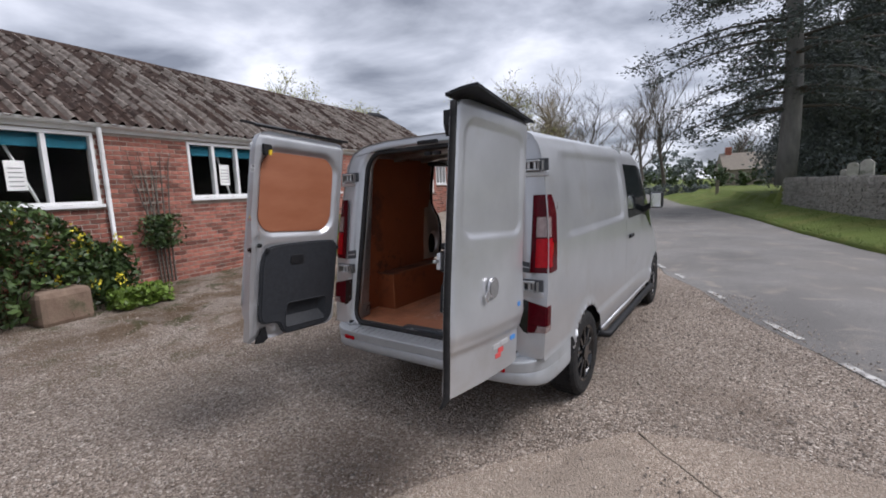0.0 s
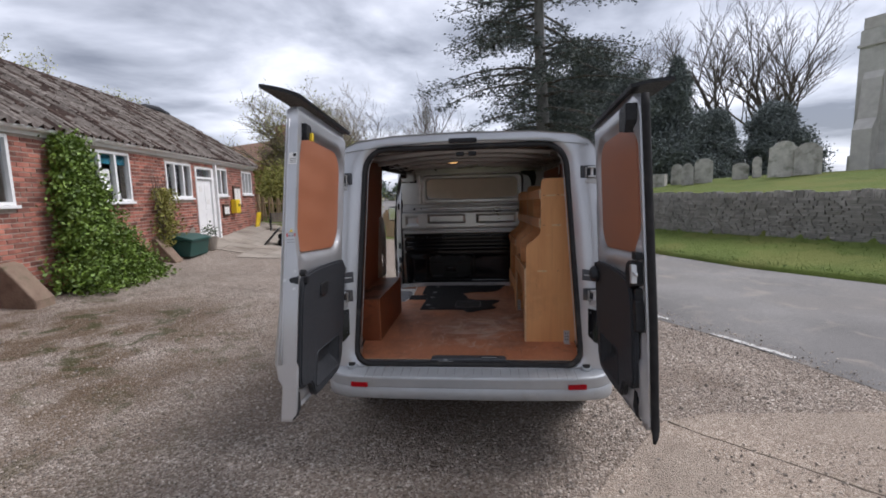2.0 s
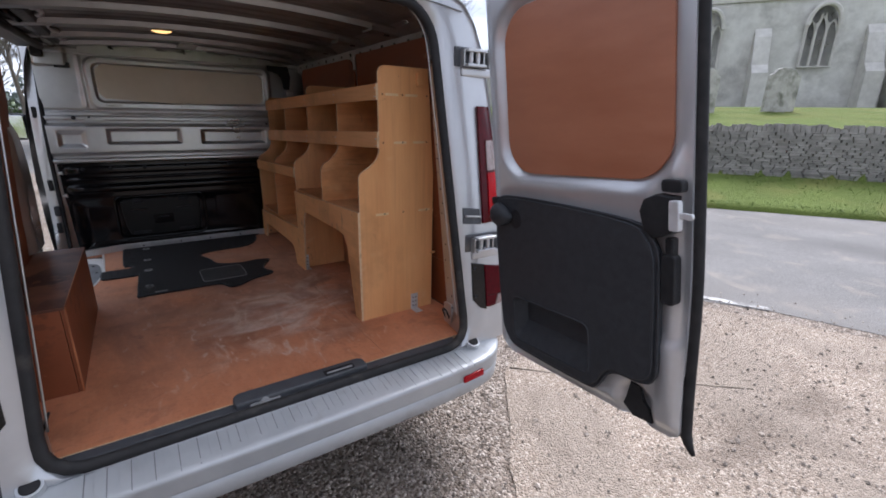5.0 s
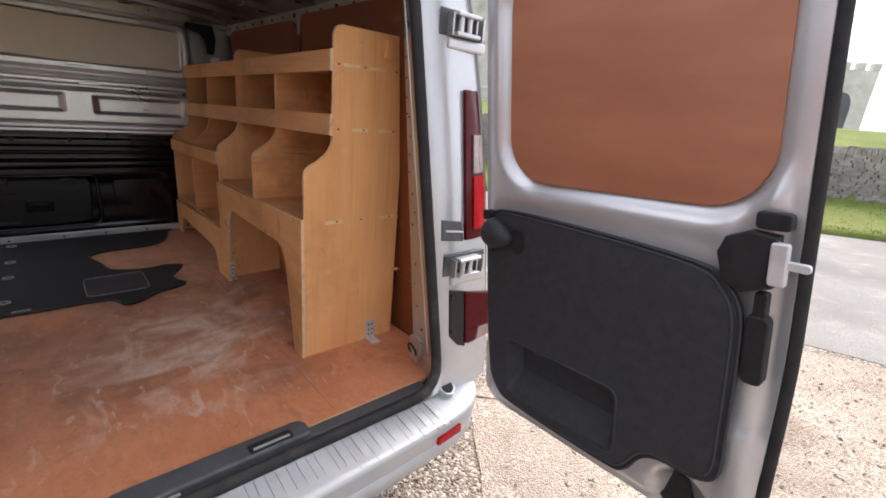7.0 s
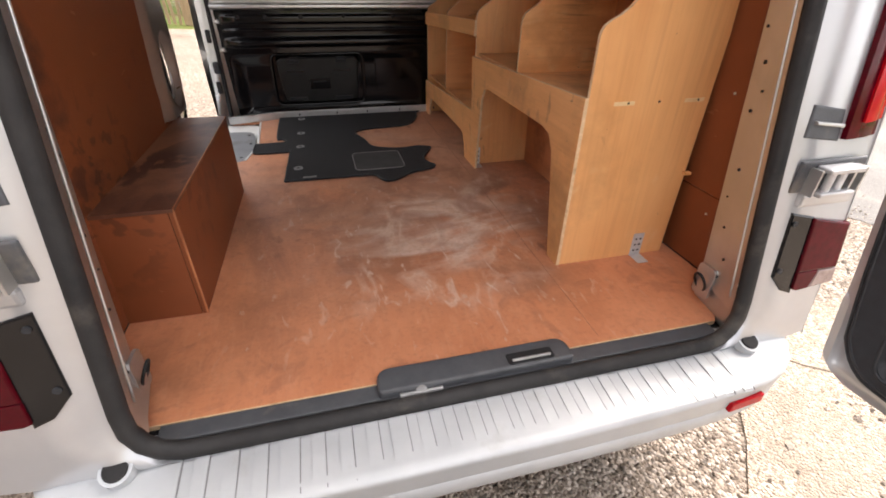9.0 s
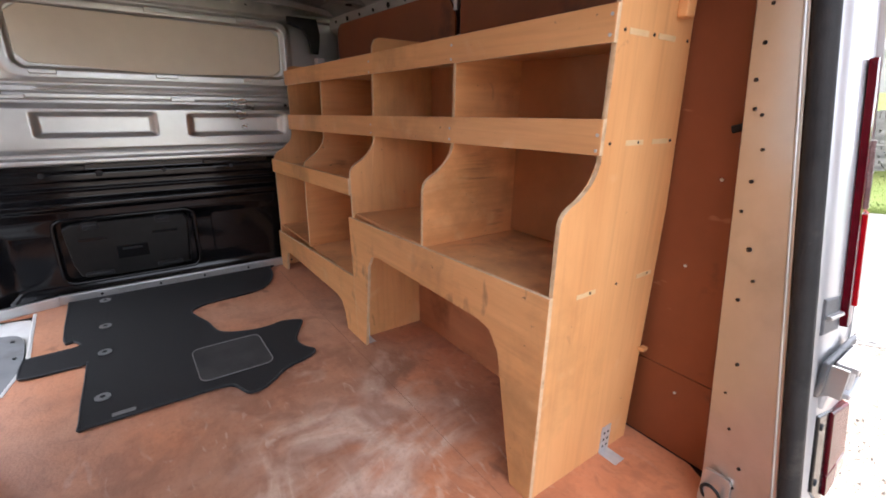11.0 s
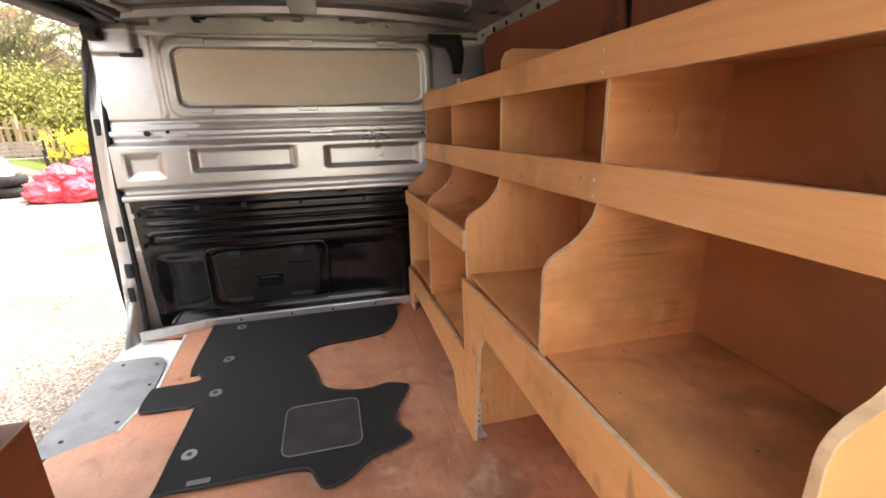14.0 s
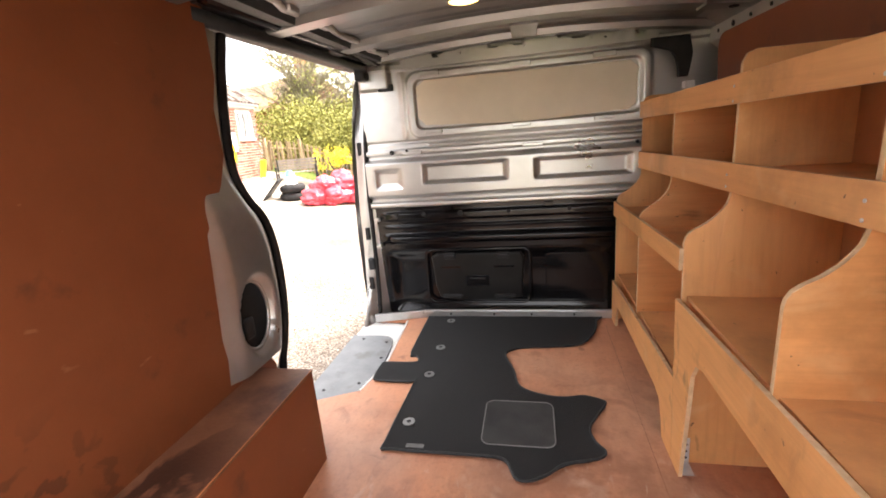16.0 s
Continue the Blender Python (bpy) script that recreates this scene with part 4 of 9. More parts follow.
for s in (1, -1):
    lamp = part("tail_lamp", one_box(s * 0.845 if s > 0 else -0.90, s * 0.90 if s > 0 else -0.845, 0.28, 0.33, 1.15, 1.58, 0.01), BLACK_PL, van, "tall red tail lamp with a clear band")
    lamp_block(1.13, 1.62, DARK_RED, "lamp_top", 0.835, 0.15, lamp, s, 0.105)
    lamp_block(1.165, 1.345, RED_LENS, "lamp_red", 0.870, 0.085, lamp, s, 0.1015)
    lamp_block(1.355, 1.480, CLEAR_LENS, "lamp_clear", 0.868, 0.060, lamp, s, 0.1015)
    def on_post(name, pts, d0, d1, mat_, parent, bevel=0.003, label=""):
        """A plate on the leaning rear post: outline in x and height, depth from the post's face."""
        bm = bmesh.new()
        slab(bm, [(s * x, z) for x, z in pts], 1, d0, d1, bevel)
        for v in bm.verts:
            v.co.y += 0.118 + lean(v.co.z)
        return part(name, bm, mat_, parent, label)
    low = on_post("fog_lamp", [(0.764, 0.962), (0.836, 0.946), (0.836, 0.738), (0.800, 0.752), (0.761, 0.795)], -0.004, 0.05, GLOSS_BLACK, van, 0.004, "small low tail lamp, red over clear beside a dark housing")
    on_post("lens", [(0.832, 0.945), (0.952, 0.921), (0.957, 0.801), (0.832, 0.801)], -0.010, 0.03, DARK_RED, low, 0.004, "dark red lens")
    on_post("lens", [(0.832, 0.800), (0.898, 0.800), (0.880, 0.752), (0.845, 0.750), (0.832, 0.754)], -0.010, 0.03, DARK_RED, low, 0.002)
    on_post("lens_side", [(0.948, 0.922), (0.962, 0.918), (0.963, 0.802), (0.948, 0.802)], 0.0, 0.06, DARK_RED, low, 0.004)
    on_post("clear_lens", [(0.884, 0.753), (0.957, 0.760), (0.959, 0.799), (0.901, 0.799)], -0.010, 0.08, CLEAR_LENS, low, 0.003)
    for xx, zz in ((0.778, 0.935), (0.776, 0.812)):
        part("screw", disc(bmesh.new(), (s * xx, 0.113 + lean(zz), zz), (0, 1, 0), 0.007, 0.004, 10), TRIM, low)
    on_post("catch_recess", [(0.735, 1.205), (0.826, 1.192), (0.832, 1.122), (0.732, 1.136)], -0.0015, 0.02, SILL, van, 0.004, "dark recess beside the tail lamp")
    on_post("recess_ledge", [(0.745, 1.172), (0.826, 1.162), (0.826, 1.155), (0.745, 1.165)], -0.010, 0.0, SILVER_BARE, van, 0.002)
    for z in (1.03, 1.79):
        hinge = part("hinge", one_box(s * 0.765 if s > 0 else -0.93, s * 0.93 if s > 0 else -0.765, 0.103 + lean(z), 0.128 + lean(z), z - 0.055, z - 0.02, 0.008), SILVER, van, "silver door hinge with steel pins")
        part("hinge_arm", one_box(s * 0.775 if s > 0 else -0.875, s * 0.875 if s > 0 else -0.775, 0.075 + lean(z), 0.11 + lean(z), z - 0.018, z - 0.006, 0.003), SILVER, hinge)
        part("hinge_arm", one_box(s * 0.775 if s > 0 else -0.875, s * 0.875 if s > 0 else -0.775, 0.075 + lean(z), 0.11 + lean(z), z + 0.038, z + 0.05, 0.003), SILVER, hinge)
        part("hinge_pin", disc(bmesh.new(), (s * 0.80, 0.09 + lean(z), z + 0.016), (0, 0, 1), 0.009, 0.05, 12), STEEL, hinge)
        part("hinge_pin", disc(bmesh.new(), (s * 0.84, 0.095 + lean(z), z + 0.016), (0, 0, 1), 0.009, 0.05, 12), STEEL, hinge)
        part("hinge_recess", one_box(s * 0.735 if s > 0 else -0.925, s * 0.925 if s > 0 else -0.735, 0.112 + lean(z), 0.122 + lean(z), z - 0.018, z + 0.058, 0.004), SILL, hinge)
        for xx in (0.765, 0.865, 0.895):
            part("hinge_rib", one_box(s * xx - 0.003, s * xx + 0.003, 0.085 + lean(z), 0.115 + lean(z), z - 0.018, z + 0.045, 0.001), SILVER_BARE, hinge)
part("high_brake_lamp", one_box(-0.09, 0.09, 0.275, 0.30, 2.015, 2.045, 0.006), BLACK_PL, van, "dark high-level brake lamp over the opening")
for x in (-0.02, 0.06):
    part("roof_catch", one_box(x - 0.025, x + 0.025, 0.30, 0.34, 1.935, 1.962, 0.004), BLACK_PL, van)


# rear doors, swung straight back
def rear_door(s, x_low, tumble, swing, has_pull, back):
    """s: 1 for the door on the van's right. x_low: the hinge's distance from the middle; swing: degrees past square; back: where the hinge edge stands."""
    TH, U1, Z0, Z1 = 0.075, 0.805, 0.626 if s > 0 else 0.660, 2.065
    WB = 1.366 if s > 0 else 1.396      # the window blank's lower edge
    BU = 0.752 if s > 0 else 0.734      # and its edge on the shutting side
    c, sn = math.cos(radians(swing)), math.sin(radians(swing))

    def at(u, z, d):
        z = z + 0.07 * u
        x = x_low - tumble * (z - 0.6) / 1.5 + d * c - u * sn
        return (s * x, back - u * c - d * sn + lean(z), z)

    def row(z):
        """The door's width at a height, with rounded corners."""
        lo, hi = 0.0, U1
        for zc, r0, r1 in ((Z0, 0.06, 0.03), (Z1, 0.07, 0.12)):
            for side, r in ((0, r0), (1, r1)):
                h = abs(z - zc)
                if h < r:
                    ins = r - math.sqrt(max(0, r * r - (r - h) ** 2))
                    if side == 0:
                        lo = max(lo, ins)
                    else:
                        hi = min(hi, U1 - ins)
        return lo, hi - 0.024 * (1 - smooth01(z, 0.60, 1.15))

    def inner_depth(u, z):
        d = 0.0
        w = rr_dist(u, z, 0.085, BU + 0.011, WB - 0.011, 1.945, 0.13)
        d += 0.030 * (1 - smooth01(w, -0.012, 0.028))
        low = rr_dist(u, z, 0.045, 0.71, 0.69, 1.29, 0.08)
        d += 0.010 * (1 - smooth01(low, 0.0, 0.03))
        edge = min(u, U1 - u, z - Z0, Z1 - z)
        if s < 0:
            edge = min(u, z - Z0, Z1 - z)
            d -= (0.036 - 0.026 * smooth01(z, 1.28, 1.52)) * smooth01(u, 0.725, 0.765) * smooth01(Z1 - z, 0.02, 0.12)
        d += 0.020 * (1 - smooth01(edge, 0.018, 0.045))
        d += 0.024 * (1 - smooth01(rr_dist(u, z, 0.140, 0.470, 0.735, 0.880, 0.03), 0.0, 0.012))
        hole = math.hypot(u - 0.64, z - 0.68)
        d += 0.022 * (1 - smooth01(hole, 0.05, 0.075))
        d += 0.012 * (1 - smooth01(rr_dist(u, z, 0.72, 0.78, 0.92, 1.36, 0.03), 0.0, 0.02))
        return d

    def outer_depth(u, z):
        d = TH
        w = rr_dist(u, z, 0.07, 0.74, 1.38, 1.98, 0.10)
        d -= 0.014 * (1 - smooth01(w, -0.035, 0.0))
        d += 0.016 * smooth01(z, 0.86, 0.93) * (1 - smooth01(z, 0.93, 1.25))
        d -= 0.022 * (1 - smooth01(z, 0.82, 0.86))
        edge = min(u, U1 - u, Z1 - z)
        d -= 0.02 * (1 - smooth01(edge, 0.0, 0.05)) ** 2
        d -= 0.02 * ((u - U1 / 2) / (U1 / 2)) ** 2
        return d

    door = part("rear_door", bmesh.new(), SILVER, van)
    bm = bmesh.new()
    NU, NZ = 62, 112
    zs = [Z0 + (Z1 - Z0) * j / NZ for j in range(NZ + 1)]

    def grid(depth):
        out = []
        for i in range(NU + 1):
            col = []
            for z in zs:
                lo, hi = row(z)
                u = lo + (hi - lo) * i / NU
                col.append(bm.verts.new(at(u, z, depth(u, z))))
            out.append(col)
        return out
    A, B = grid(inner_depth), grid(outer_depth)
    for G in (A, B):
        for i in range(NU):
            for j in range(NZ):
                bm.faces.new((G[i][j], G[i + 1][j], G[i + 1][j + 1], G[i][j + 1]))
    loop = [(i, 0) for i in range(NU)] + [(NU, j) for j in range(NZ)] + [(i, NZ) for i in range(NU, 0, -1)] + [(0, j) for j in range(NZ, 0, -1)]
    for k in range(len(loop)):
        (i, j), (i2, j2) = loop[k], loop[(k + 1) % len(loop)]
        bm.faces.new([bm.verts.new(v.co) for v in (A[i][j], A[i2][j2], B[i2][j2], B[i][j])])
    bmesh.ops.recalc_face_normals(bm, faces=bm.faces)
    me = door.data
    bm.to_mesh(me)
    bm.free()
    for p in me.polygons:
        p.use_smooth = True
    door["label"] = "open rear door with a ply window blank and dark trim"

    def plate(name, outline, d0, d1, mat_, bevel=0.003, label=""):
        bm = bmesh.new()
        slab(bm, outline, 0, d0, d1, bevel)
        for v in bm.verts:
            v.co = at(v.co.y, v.co.z, v.co.x)
        return part(name, bm, mat_, door, label)
    plate("window_blank", rounded(0.096, BU, WB, 1.934, 0.12, 8), 0.020, 0.0295, PLY_DOOR, 0.001, "orange-brown ply window blank")
    pts = [(a * 1.085, b - 0.045) for a, b in [(0.045, 0.80), (0.075, 0.745), (0.14, 0.725), (0.40, 0.72), (0.455, 0.735), (0.49, 0.79), (0.53, 0.815), (0.60, 0.82), (0.638, 0.85), (0.645, 0.95), (0.648, 1.22), (0.625, 1.31), (0.56, 1.345), (0.30, 1.36), (0.10, 1.36), (0.055, 1.34), (0.035, 1.29), (0.035, 1.0)]]
    pts = spline(pts + pts[:1], 4)[:-1]
    if s > 0:
        pts = [(0.038 + (u - 0.038) * 1.045, z - (0.035 + 0.02 * u) * smooth01(z, 1.10, 1.25)) for u, z in pts]
    # the panel's face is cut round the pocket, which is a tub with a sloping ledge
    PU0, PU1, PZ0, PZ1 = 0.120, 0.490, 0.716, 0.892
    mouth = rounded(PU0, PU1, PZ0, PZ1, 0.028, 5)

    def holed(outline):
        k = min(range(len(outline)), key=lambda i: abs(outline[i][0] - 0.30) + 3 * abs(outline[i][1] - 0.67))
        m = min(range(len(mouth)), key=lambda i: abs(mouth[i][0] - outline[k][0]) + abs(mouth[i][1] - PZ0))
        hole = mouth[m:] + mouth[:m] + [mouth[m]]
        ring_ = outline[k:] + outline[:k] + [outline[k]]
        turn = sum(a[0] * b[1] - a[1] * b[0] for a, b in zip(ring_, ring_[1:]))
        return ring_ + (hole[::-1] if turn > 0 else hole)
    trim = plate("trim_panel", holed(pts), -0.014, 0.009, TRIM, 0.0, "dark grey moulded trim panel with a recessed pocket")
    inner = [(u * 0.965 + 0.012, z * 0.965 + 0.036) for u, z in pts]
    plate("trim_face", holed(inner), -0.0205, -0.013, TRIM, 0.0)
    for nm_, loop_, d_, r_ in (("trim_rim", pts, -0.012, 0.0045), ("trim_bead", inner, -0.0175, 0.0045), ("pocket_rim", mouth, -0.0195, 0.0042)):
        part(nm_, tube(bmesh.new(), [at(u, z, d_) for u, z in loop_], r_, 8, True), TRIM, door, smooth=True)
    bm = bmesh.new()
    floor_of_pocket = [(PU0 + 0.03, PZ0 + 0.075), (PU1 - 0.03, PZ0 + 0.075), (PU1 - 0.03, PZ1 - 0.018), (PU0 + 0.03, PZ1 - 0.018)]
    o = [bm.verts.new(at(u, z, -0.020)) for u, z in mouth]
    q = [bm.verts.new(at(min(max(u, PU0 + 0.03), PU1 - 0.03), min(max(z, PZ0 + 0.075), PZ1 - 0.018), 0.0305)) for u, z in mouth]
    for i in range(len(mouth)):
        i2 = (i + 1) % len(mouth)
        bm.faces.new((o[i], o[i2], q[i2], q[i]))
    bm.faces.new([bm.verts.new(at(u, z, 0.0303)) for u, z in floor_of_pocket])
    bmesh.ops.remove_doubles(bm, verts=bm.verts[:], dist=0.00001)
    part("pocket", bm, TRIM, door)
    if has_pull:
        bm = bmesh.new()
        bmesh.ops.create_uvsphere(bm, u_segments=28, v_segments=16, radius=1.0)
        for v in bm.verts:
            x, y, z = v.co
            k = 1 + 0.22 * max(0.0, y) * (1 - z * z)
            v.co = at(0.078 + (0.052 * y if y < 0 else 0.066 * y) * (1 - 0.12 * z), 1.207 + 0.047 * z * (1 - 0.25 * max(0.0, y)), -0.028 + 0.034 * x * k * (1 if x < 0 else 0.4))
        part("door_pull", bm, TRIM, door, "rounded dark plastic pull", smooth=True)
        bm = bmesh.new()
        loop_ = [(0.158 + 0.030 * math.cos(q_), 1.197 + 0.036 * math.sin(q_)) for q_ in [2 * math.pi * k_ / 24 for k_ in range(24)]]
        part("pull_recess", slab(bm, [(at(u, z, 0)[1], at(u, z, 0)[2]) for u, z in loop_], 0, at(0.158, 1.197, -0.0222)[0], at(0.158, 1.197, -0.0202)[0], 0.0), BLACK_PL, door, "dark finger recess")
    else:
        plate("door_pull", rounded(0.36, 0.48, 1.165, 1.23, 0.02, 4), -0.028, -0.018, BLACK_PL, 0.004)
        plate("keeper", rounded(0.66, 0.685, 1.25, 1.29, 0.01, 3), -0.03, -0.01, BLACK_PL, 0.003)
    if s > 0:
        plate("latch_plate", [(0.681, 1.285), (0.694, 1.318), (0.731, 1.335), (0.778, 1.330), (0.778, 1.235), (0.726, 1.215), (0.694, 1.232)], -0.026, 0.02, BLACK_PL, 0.004, "black latch housing")
        plate("latch_cap", rounded(0.737, 0.794, 1.340, 1.372, 0.008, 3), -0.012, 0.02, BLACK_PL, 0.003)
        plate("latch_strap", rounded(0.740, 0.780, 1.035, 1.175, 0.014, 4), -0.016, 0.02, BLACK_PL, 0.004)
        plate("latch_strap", rounded(0.749, 0.771, 1.165, 1.220, 0.006, 3), -0.010, 0.02, BLACK_PL, 0.003)
        plate("latch_block", rounded(0.770, 0.798, 1.243, 1.322, 0.006, 3), -0.032, -0.010, STEEL, 0.003, "steel latch block")
        plate("latch_lever", rounded(0.790, 0.832, 1.276, 1.292, 0.006, 3), -0.028, -0.016, STEEL, 0.002)
    plate("top_catch", [(0.72 + (a - 0.73) * 0.6, 1.93 + (b - 1.93) * 0.6) for a, b in [(0.67, 1.90), (0.76, 1.88), (0.785, 1.93), (0.79, 2.00), (0.70, 2.0), (0.68, 1.98)]] if s < 0 else [(0.67, 1.90), (0.76, 1.88), (0.785, 1.93), (0.79, 2.00), (0.70, 2.0), (0.68, 1.98)], -0.03, 0.02, BLACK_PL, 0.005)
    plate("bottom_catch", [(0.60, 0.665), (0.635, 0.638), (0.70, 0.642), (0.69, 0.685), (0.668, 0.70), (0.662, 0.742), (0.628, 0.748), (0.618, 0.70)], 0.010, 0.024, BLACK_PL, 0.003)
    plate("check_strap", rounded(0.02, 0.05, 1.24, 1.27, 0.008, 3), -0.02, 0.01, BLACK_PL, 0.002)
    # seal along the shutting edge, with its loose lower end
    if s > 0:
        lo = [at(U1 + 0.012, 0.600, 0.03), at(U1 - 0.006, 0.618, 0.04)] + [at(U1 + 0.004 - 0.024 * (1 - smooth01(z, 0.60, 1.15)), z, 0.045) for z in np.linspace(0.645, 2.03, 28)]
        part("edge_seal", tube(bmesh.new(), lo, [0.006, 0.012] + [0.017] * (len(lo) - 2), 8), RUBBER, door, smooth=True)
    else:
        for d in (0.030, 0.042):
            part("edge_bead", tube(bmesh.new(), [at(U1 - 0.001, z, d) for z in np.linspace(0.92, 1.98, 20)], 0.003, 6), SILVER, door, smooth=True)
    # black spoiler half along the top
    bm = bmesh.new()

    def spoil(i, j):
        u = -0.02 + (U1 + 0.02) * i / 16
        k = j / 8
        w = max(0, u) / U1
        out = 0.085 + 0.095 * w ** 1.1
        return Vector(at(u, Z1, 0.0)) + Vector((s * (-0.01 + out * k), 0.0, 0.010 + 0.006 * math.sin(math.pi * k) + (0.022 if s > 0 else 0.050) * k * w))
    sheet(bm, 16, 8, spoil)
    bmesh.ops.solidify(bm, geom=bm.faces[:], thickness=0.016)
    part("spoiler", bm, BLACK_PL, door, "black roof spoiler half", smooth=False)
    if s > 0:
        bm = bmesh.new()
        disc(bm, at(0.45, 1.125, TH + 0.016), (1, 0, 0), 0.055, 0.012, 28)
        badge = part("badge", bm, CHROME, door, "round chrome badge", smooth=False)
        bm = bmesh.new()
        disc(bm, at(0.45, 1.125, TH + 0.0235), (1, 0, 0), 0.044, 0.003, 28)
        part("badge_face", bm, ALLOY_GREY, badge)
        bm = bmesh.new()
        slab(bm, [(at(0.45, 0, 0)[1] + 0.024 * math.sin(q_), 1.125 + 0.034 * math.cos(q_)) for q_ in [2 * math.pi * k_ / 4 for k_ in range(4)]], 0, at(0.45, 1.125, TH + 0.024)[0], at(0.45, 1.125, TH + 0.028)[0], 0.001)
        part("badge_device", bm, CHROME, badge)
        for k, (u0, u1, z, m_) in enumerate(((0.28, 0.36, 0.83, STEEL), (0.18, 0.27, 0.835, STEEL), (0.27, 0.33, 0.775, STICKER_R), (0.24, 0.30, 0.80, STICKER_R), (0.08, 0.14, 0.835, STICKER_B), (0.10, 0.13, 0.985, STICKER_B))):
            z -= 0.05 if k < 5 else 0
            plate("sticker", rounded(u0, u1, z - 0.012, z + 0.014, 0.004, 2), outer_depth((u0 + u1) / 2, z) - 0.002, outer_depth((u0 + u1) / 2, z) + 0.004, m_, 0.0)
    else:
        plate("pull_tag", rounded(0.70, 0.72, 1.90, 1.935, 0.004, 2), -0.045, -0.031, YELLOW, 0.002, "yellow tag")
        def on_edge(name, outline, t, mat_, label=""):
            """A flat piece on the shutting face: outline in depth and height."""
            bm = bmesh.new()
            slab(bm, outline, 0, 0.0, t)
            for v in bm.verts:
                v.co = Vector(at(U1, v.co.z, v.co.y)) + Vector((0, -0.0006 - v.co.x, 0))
            return part(name, bm, mat_, door, label)
        on_edge("sticker", rounded(-0.012, 0.026, 1.785, 1.835, 0.003, 2), 0.001, STICKER_W, "small white printed label")
        for k in range(3):
            on_edge("text_bar", [(-0.008, 1.792 + 0.008 * k), (0.020, 1.792 + 0.008 * k), (0.020, 1.795 + 0.008 * k), (-0.008, 1.795 + 0.008 * k)], 0.0014, STITCH)
        on_edge("text_block", [(-0.008, 1.818), (0.006, 1.818), (0.006, 1.831), (-0.008, 1.831)], 0.0014, BLACK_PL)
        on_edge("warning_sign", [(-0.004, 1.492), (0.012, 1.492), (0.004, 1.506)], 0.001, YELLOW, "yellow warning triangle")
        for a0, a1, b0, b1, m_ in ((-0.016, -0.010, 1.472, 1.486, STICKER_R), (0.018, 0.024, 1.472, 1.486, STICKER_R), (-0.008, 0.001, 1.474, 1.477, BLACK_PL), (0.007, 0.016, 1.474, 1.477, BLACK_PL), (-0.012, 0.020, 1.458, 1.460, STITCH), (-0.010, 0.018, 1.487, 1.489, STITCH), (-0.014, 0.022, 1.447, 1.449, STITCH)):
            on_edge("pictogram", [(a0, b0), (a1, b0), (a1, b1), (a0, b1)], 0.001, m_)
        on_edge("latch_slot", [(-0.036, 1.268), (-0.004, 1.274), (0.004, 1.282), (0.004, 1.290), (-0.004, 1.296), (-0.036, 1.302)], 0.003, GLOSS_BLACK, "black latch slot")
        for d, z in ((-0.020, 1.322), (-0.018, 1.248), (0.026, 1.284)):
            on_edge("screw", [(d + 0.006 * math.cos(q), z + 0.006 * math.sin(q)) for q in [2 * math.pi * k / 10 for k in range(10)]], 0.004, STEEL)
        plate("keeper", rounded(0.735, 0.76, 1.295, 1.325, 0.012, 3), -0.046, -0.02, BLACK_PL, 0.003)
    return door


YELLOW = material("yellow_plastic", (0.75, 0.52, 0.02), (0.85, 0.60, 0.03), 8, 0.4)
rear_door(1, 0.80, 0.015, 1.5, True, -0.015)
rear_door(-1, 0.760, 0.06, 1.5, False, -0.080)

# cab glass, mirror, handle, side bar
bm = bmesh.new()


def cab_glass(s):
    def f(i, j):
        y = (2.50 if s > 0 else 2.72) + (1.35 if s > 0 else 1.13) * i / 16
        zt = min(1.86, (top_at(y) - 0.3) - 0.10 + 0.30)
        z0 = 1.30 + (1.86 - 1.30) * j / 8
        w, yy, z = skin(y, z0)
        return (s * (w + 0.004), yy, z)
    return sheet(bmesh.new(), 16, 8, f)


for s in (1, -1):
    part("side_window", cab_glass(s), CAR_GLASS, van, "dark cab side window", smooth=True)
    mirror = part("door_mirror", one_box(s * 1.02 if s > 0 else -1.16, s * 1.16 if s > 0 else -1.02, 3.24, 3.36, 1.36, 1.55, 0.03), BLACK_PL, van, "black door mirror")
    part("mirror_arm", tube(bmesh.new(), [(s * 0.93, 3.34, 1.33), (s * 1.03, 3.32, 1.40)], 0.035, 10), BLACK_PL, mirror)
    part("mirror_glass", one_box(s * 1.035 if s > 0 else -1.145, s * 1.145 if s > 0 else -1.035, 3.232, 3.241, 1.375, 1.535, 0.003), CHROME, mirror)
    part("door_handle", one_box(s * 0.955 if s > 0 else -0.975, s * 0.975 if s > 0 else -0.955, 2.50 if s > 0 else 2.72, 2.68 if s > 0 else 2.90, 1.09, 1.13, 0.008), BLACK_PL, van)
    bar = part("side_bar", tube(bmesh.new(), [(s * 0.90, 1.46, 0.36), (s * 0.99, 1.52, 0.345), (s * 0.99, 3.66, 0.345), (s * 0.90, 3.72, 0.36)], 0.032, 12), BLACK_PL, van, "black tubular side step", smooth=True)
    part("side_bar_rail", tube(bmesh.new(), [(s * 0.93, 1.5, 0.40), (s * 0.93, 3.68, 0.40)], 0.022, 8), STEEL, bar, smooth=True)
    def gap(i, j):
        w, yy, z = skin((2.399 if s > 0 else 2.659) + 0.0035 * (i - 0.5), 0.62 + 0.68 * j / 20)
        return (s * (w + 0.0012), yy, z)
    part("door_gap", sheet(bmesh.new(), 1, 20, gap), BLACK_PL, van)


def wind(i, j):
    y = 3.42 + 0.80 * i / 10
    x = -0.70 + 1.40 * j / 10
    return (x, y, top_at(y) + 0.006 - 0.03 * (x / 0.7) ** 2)


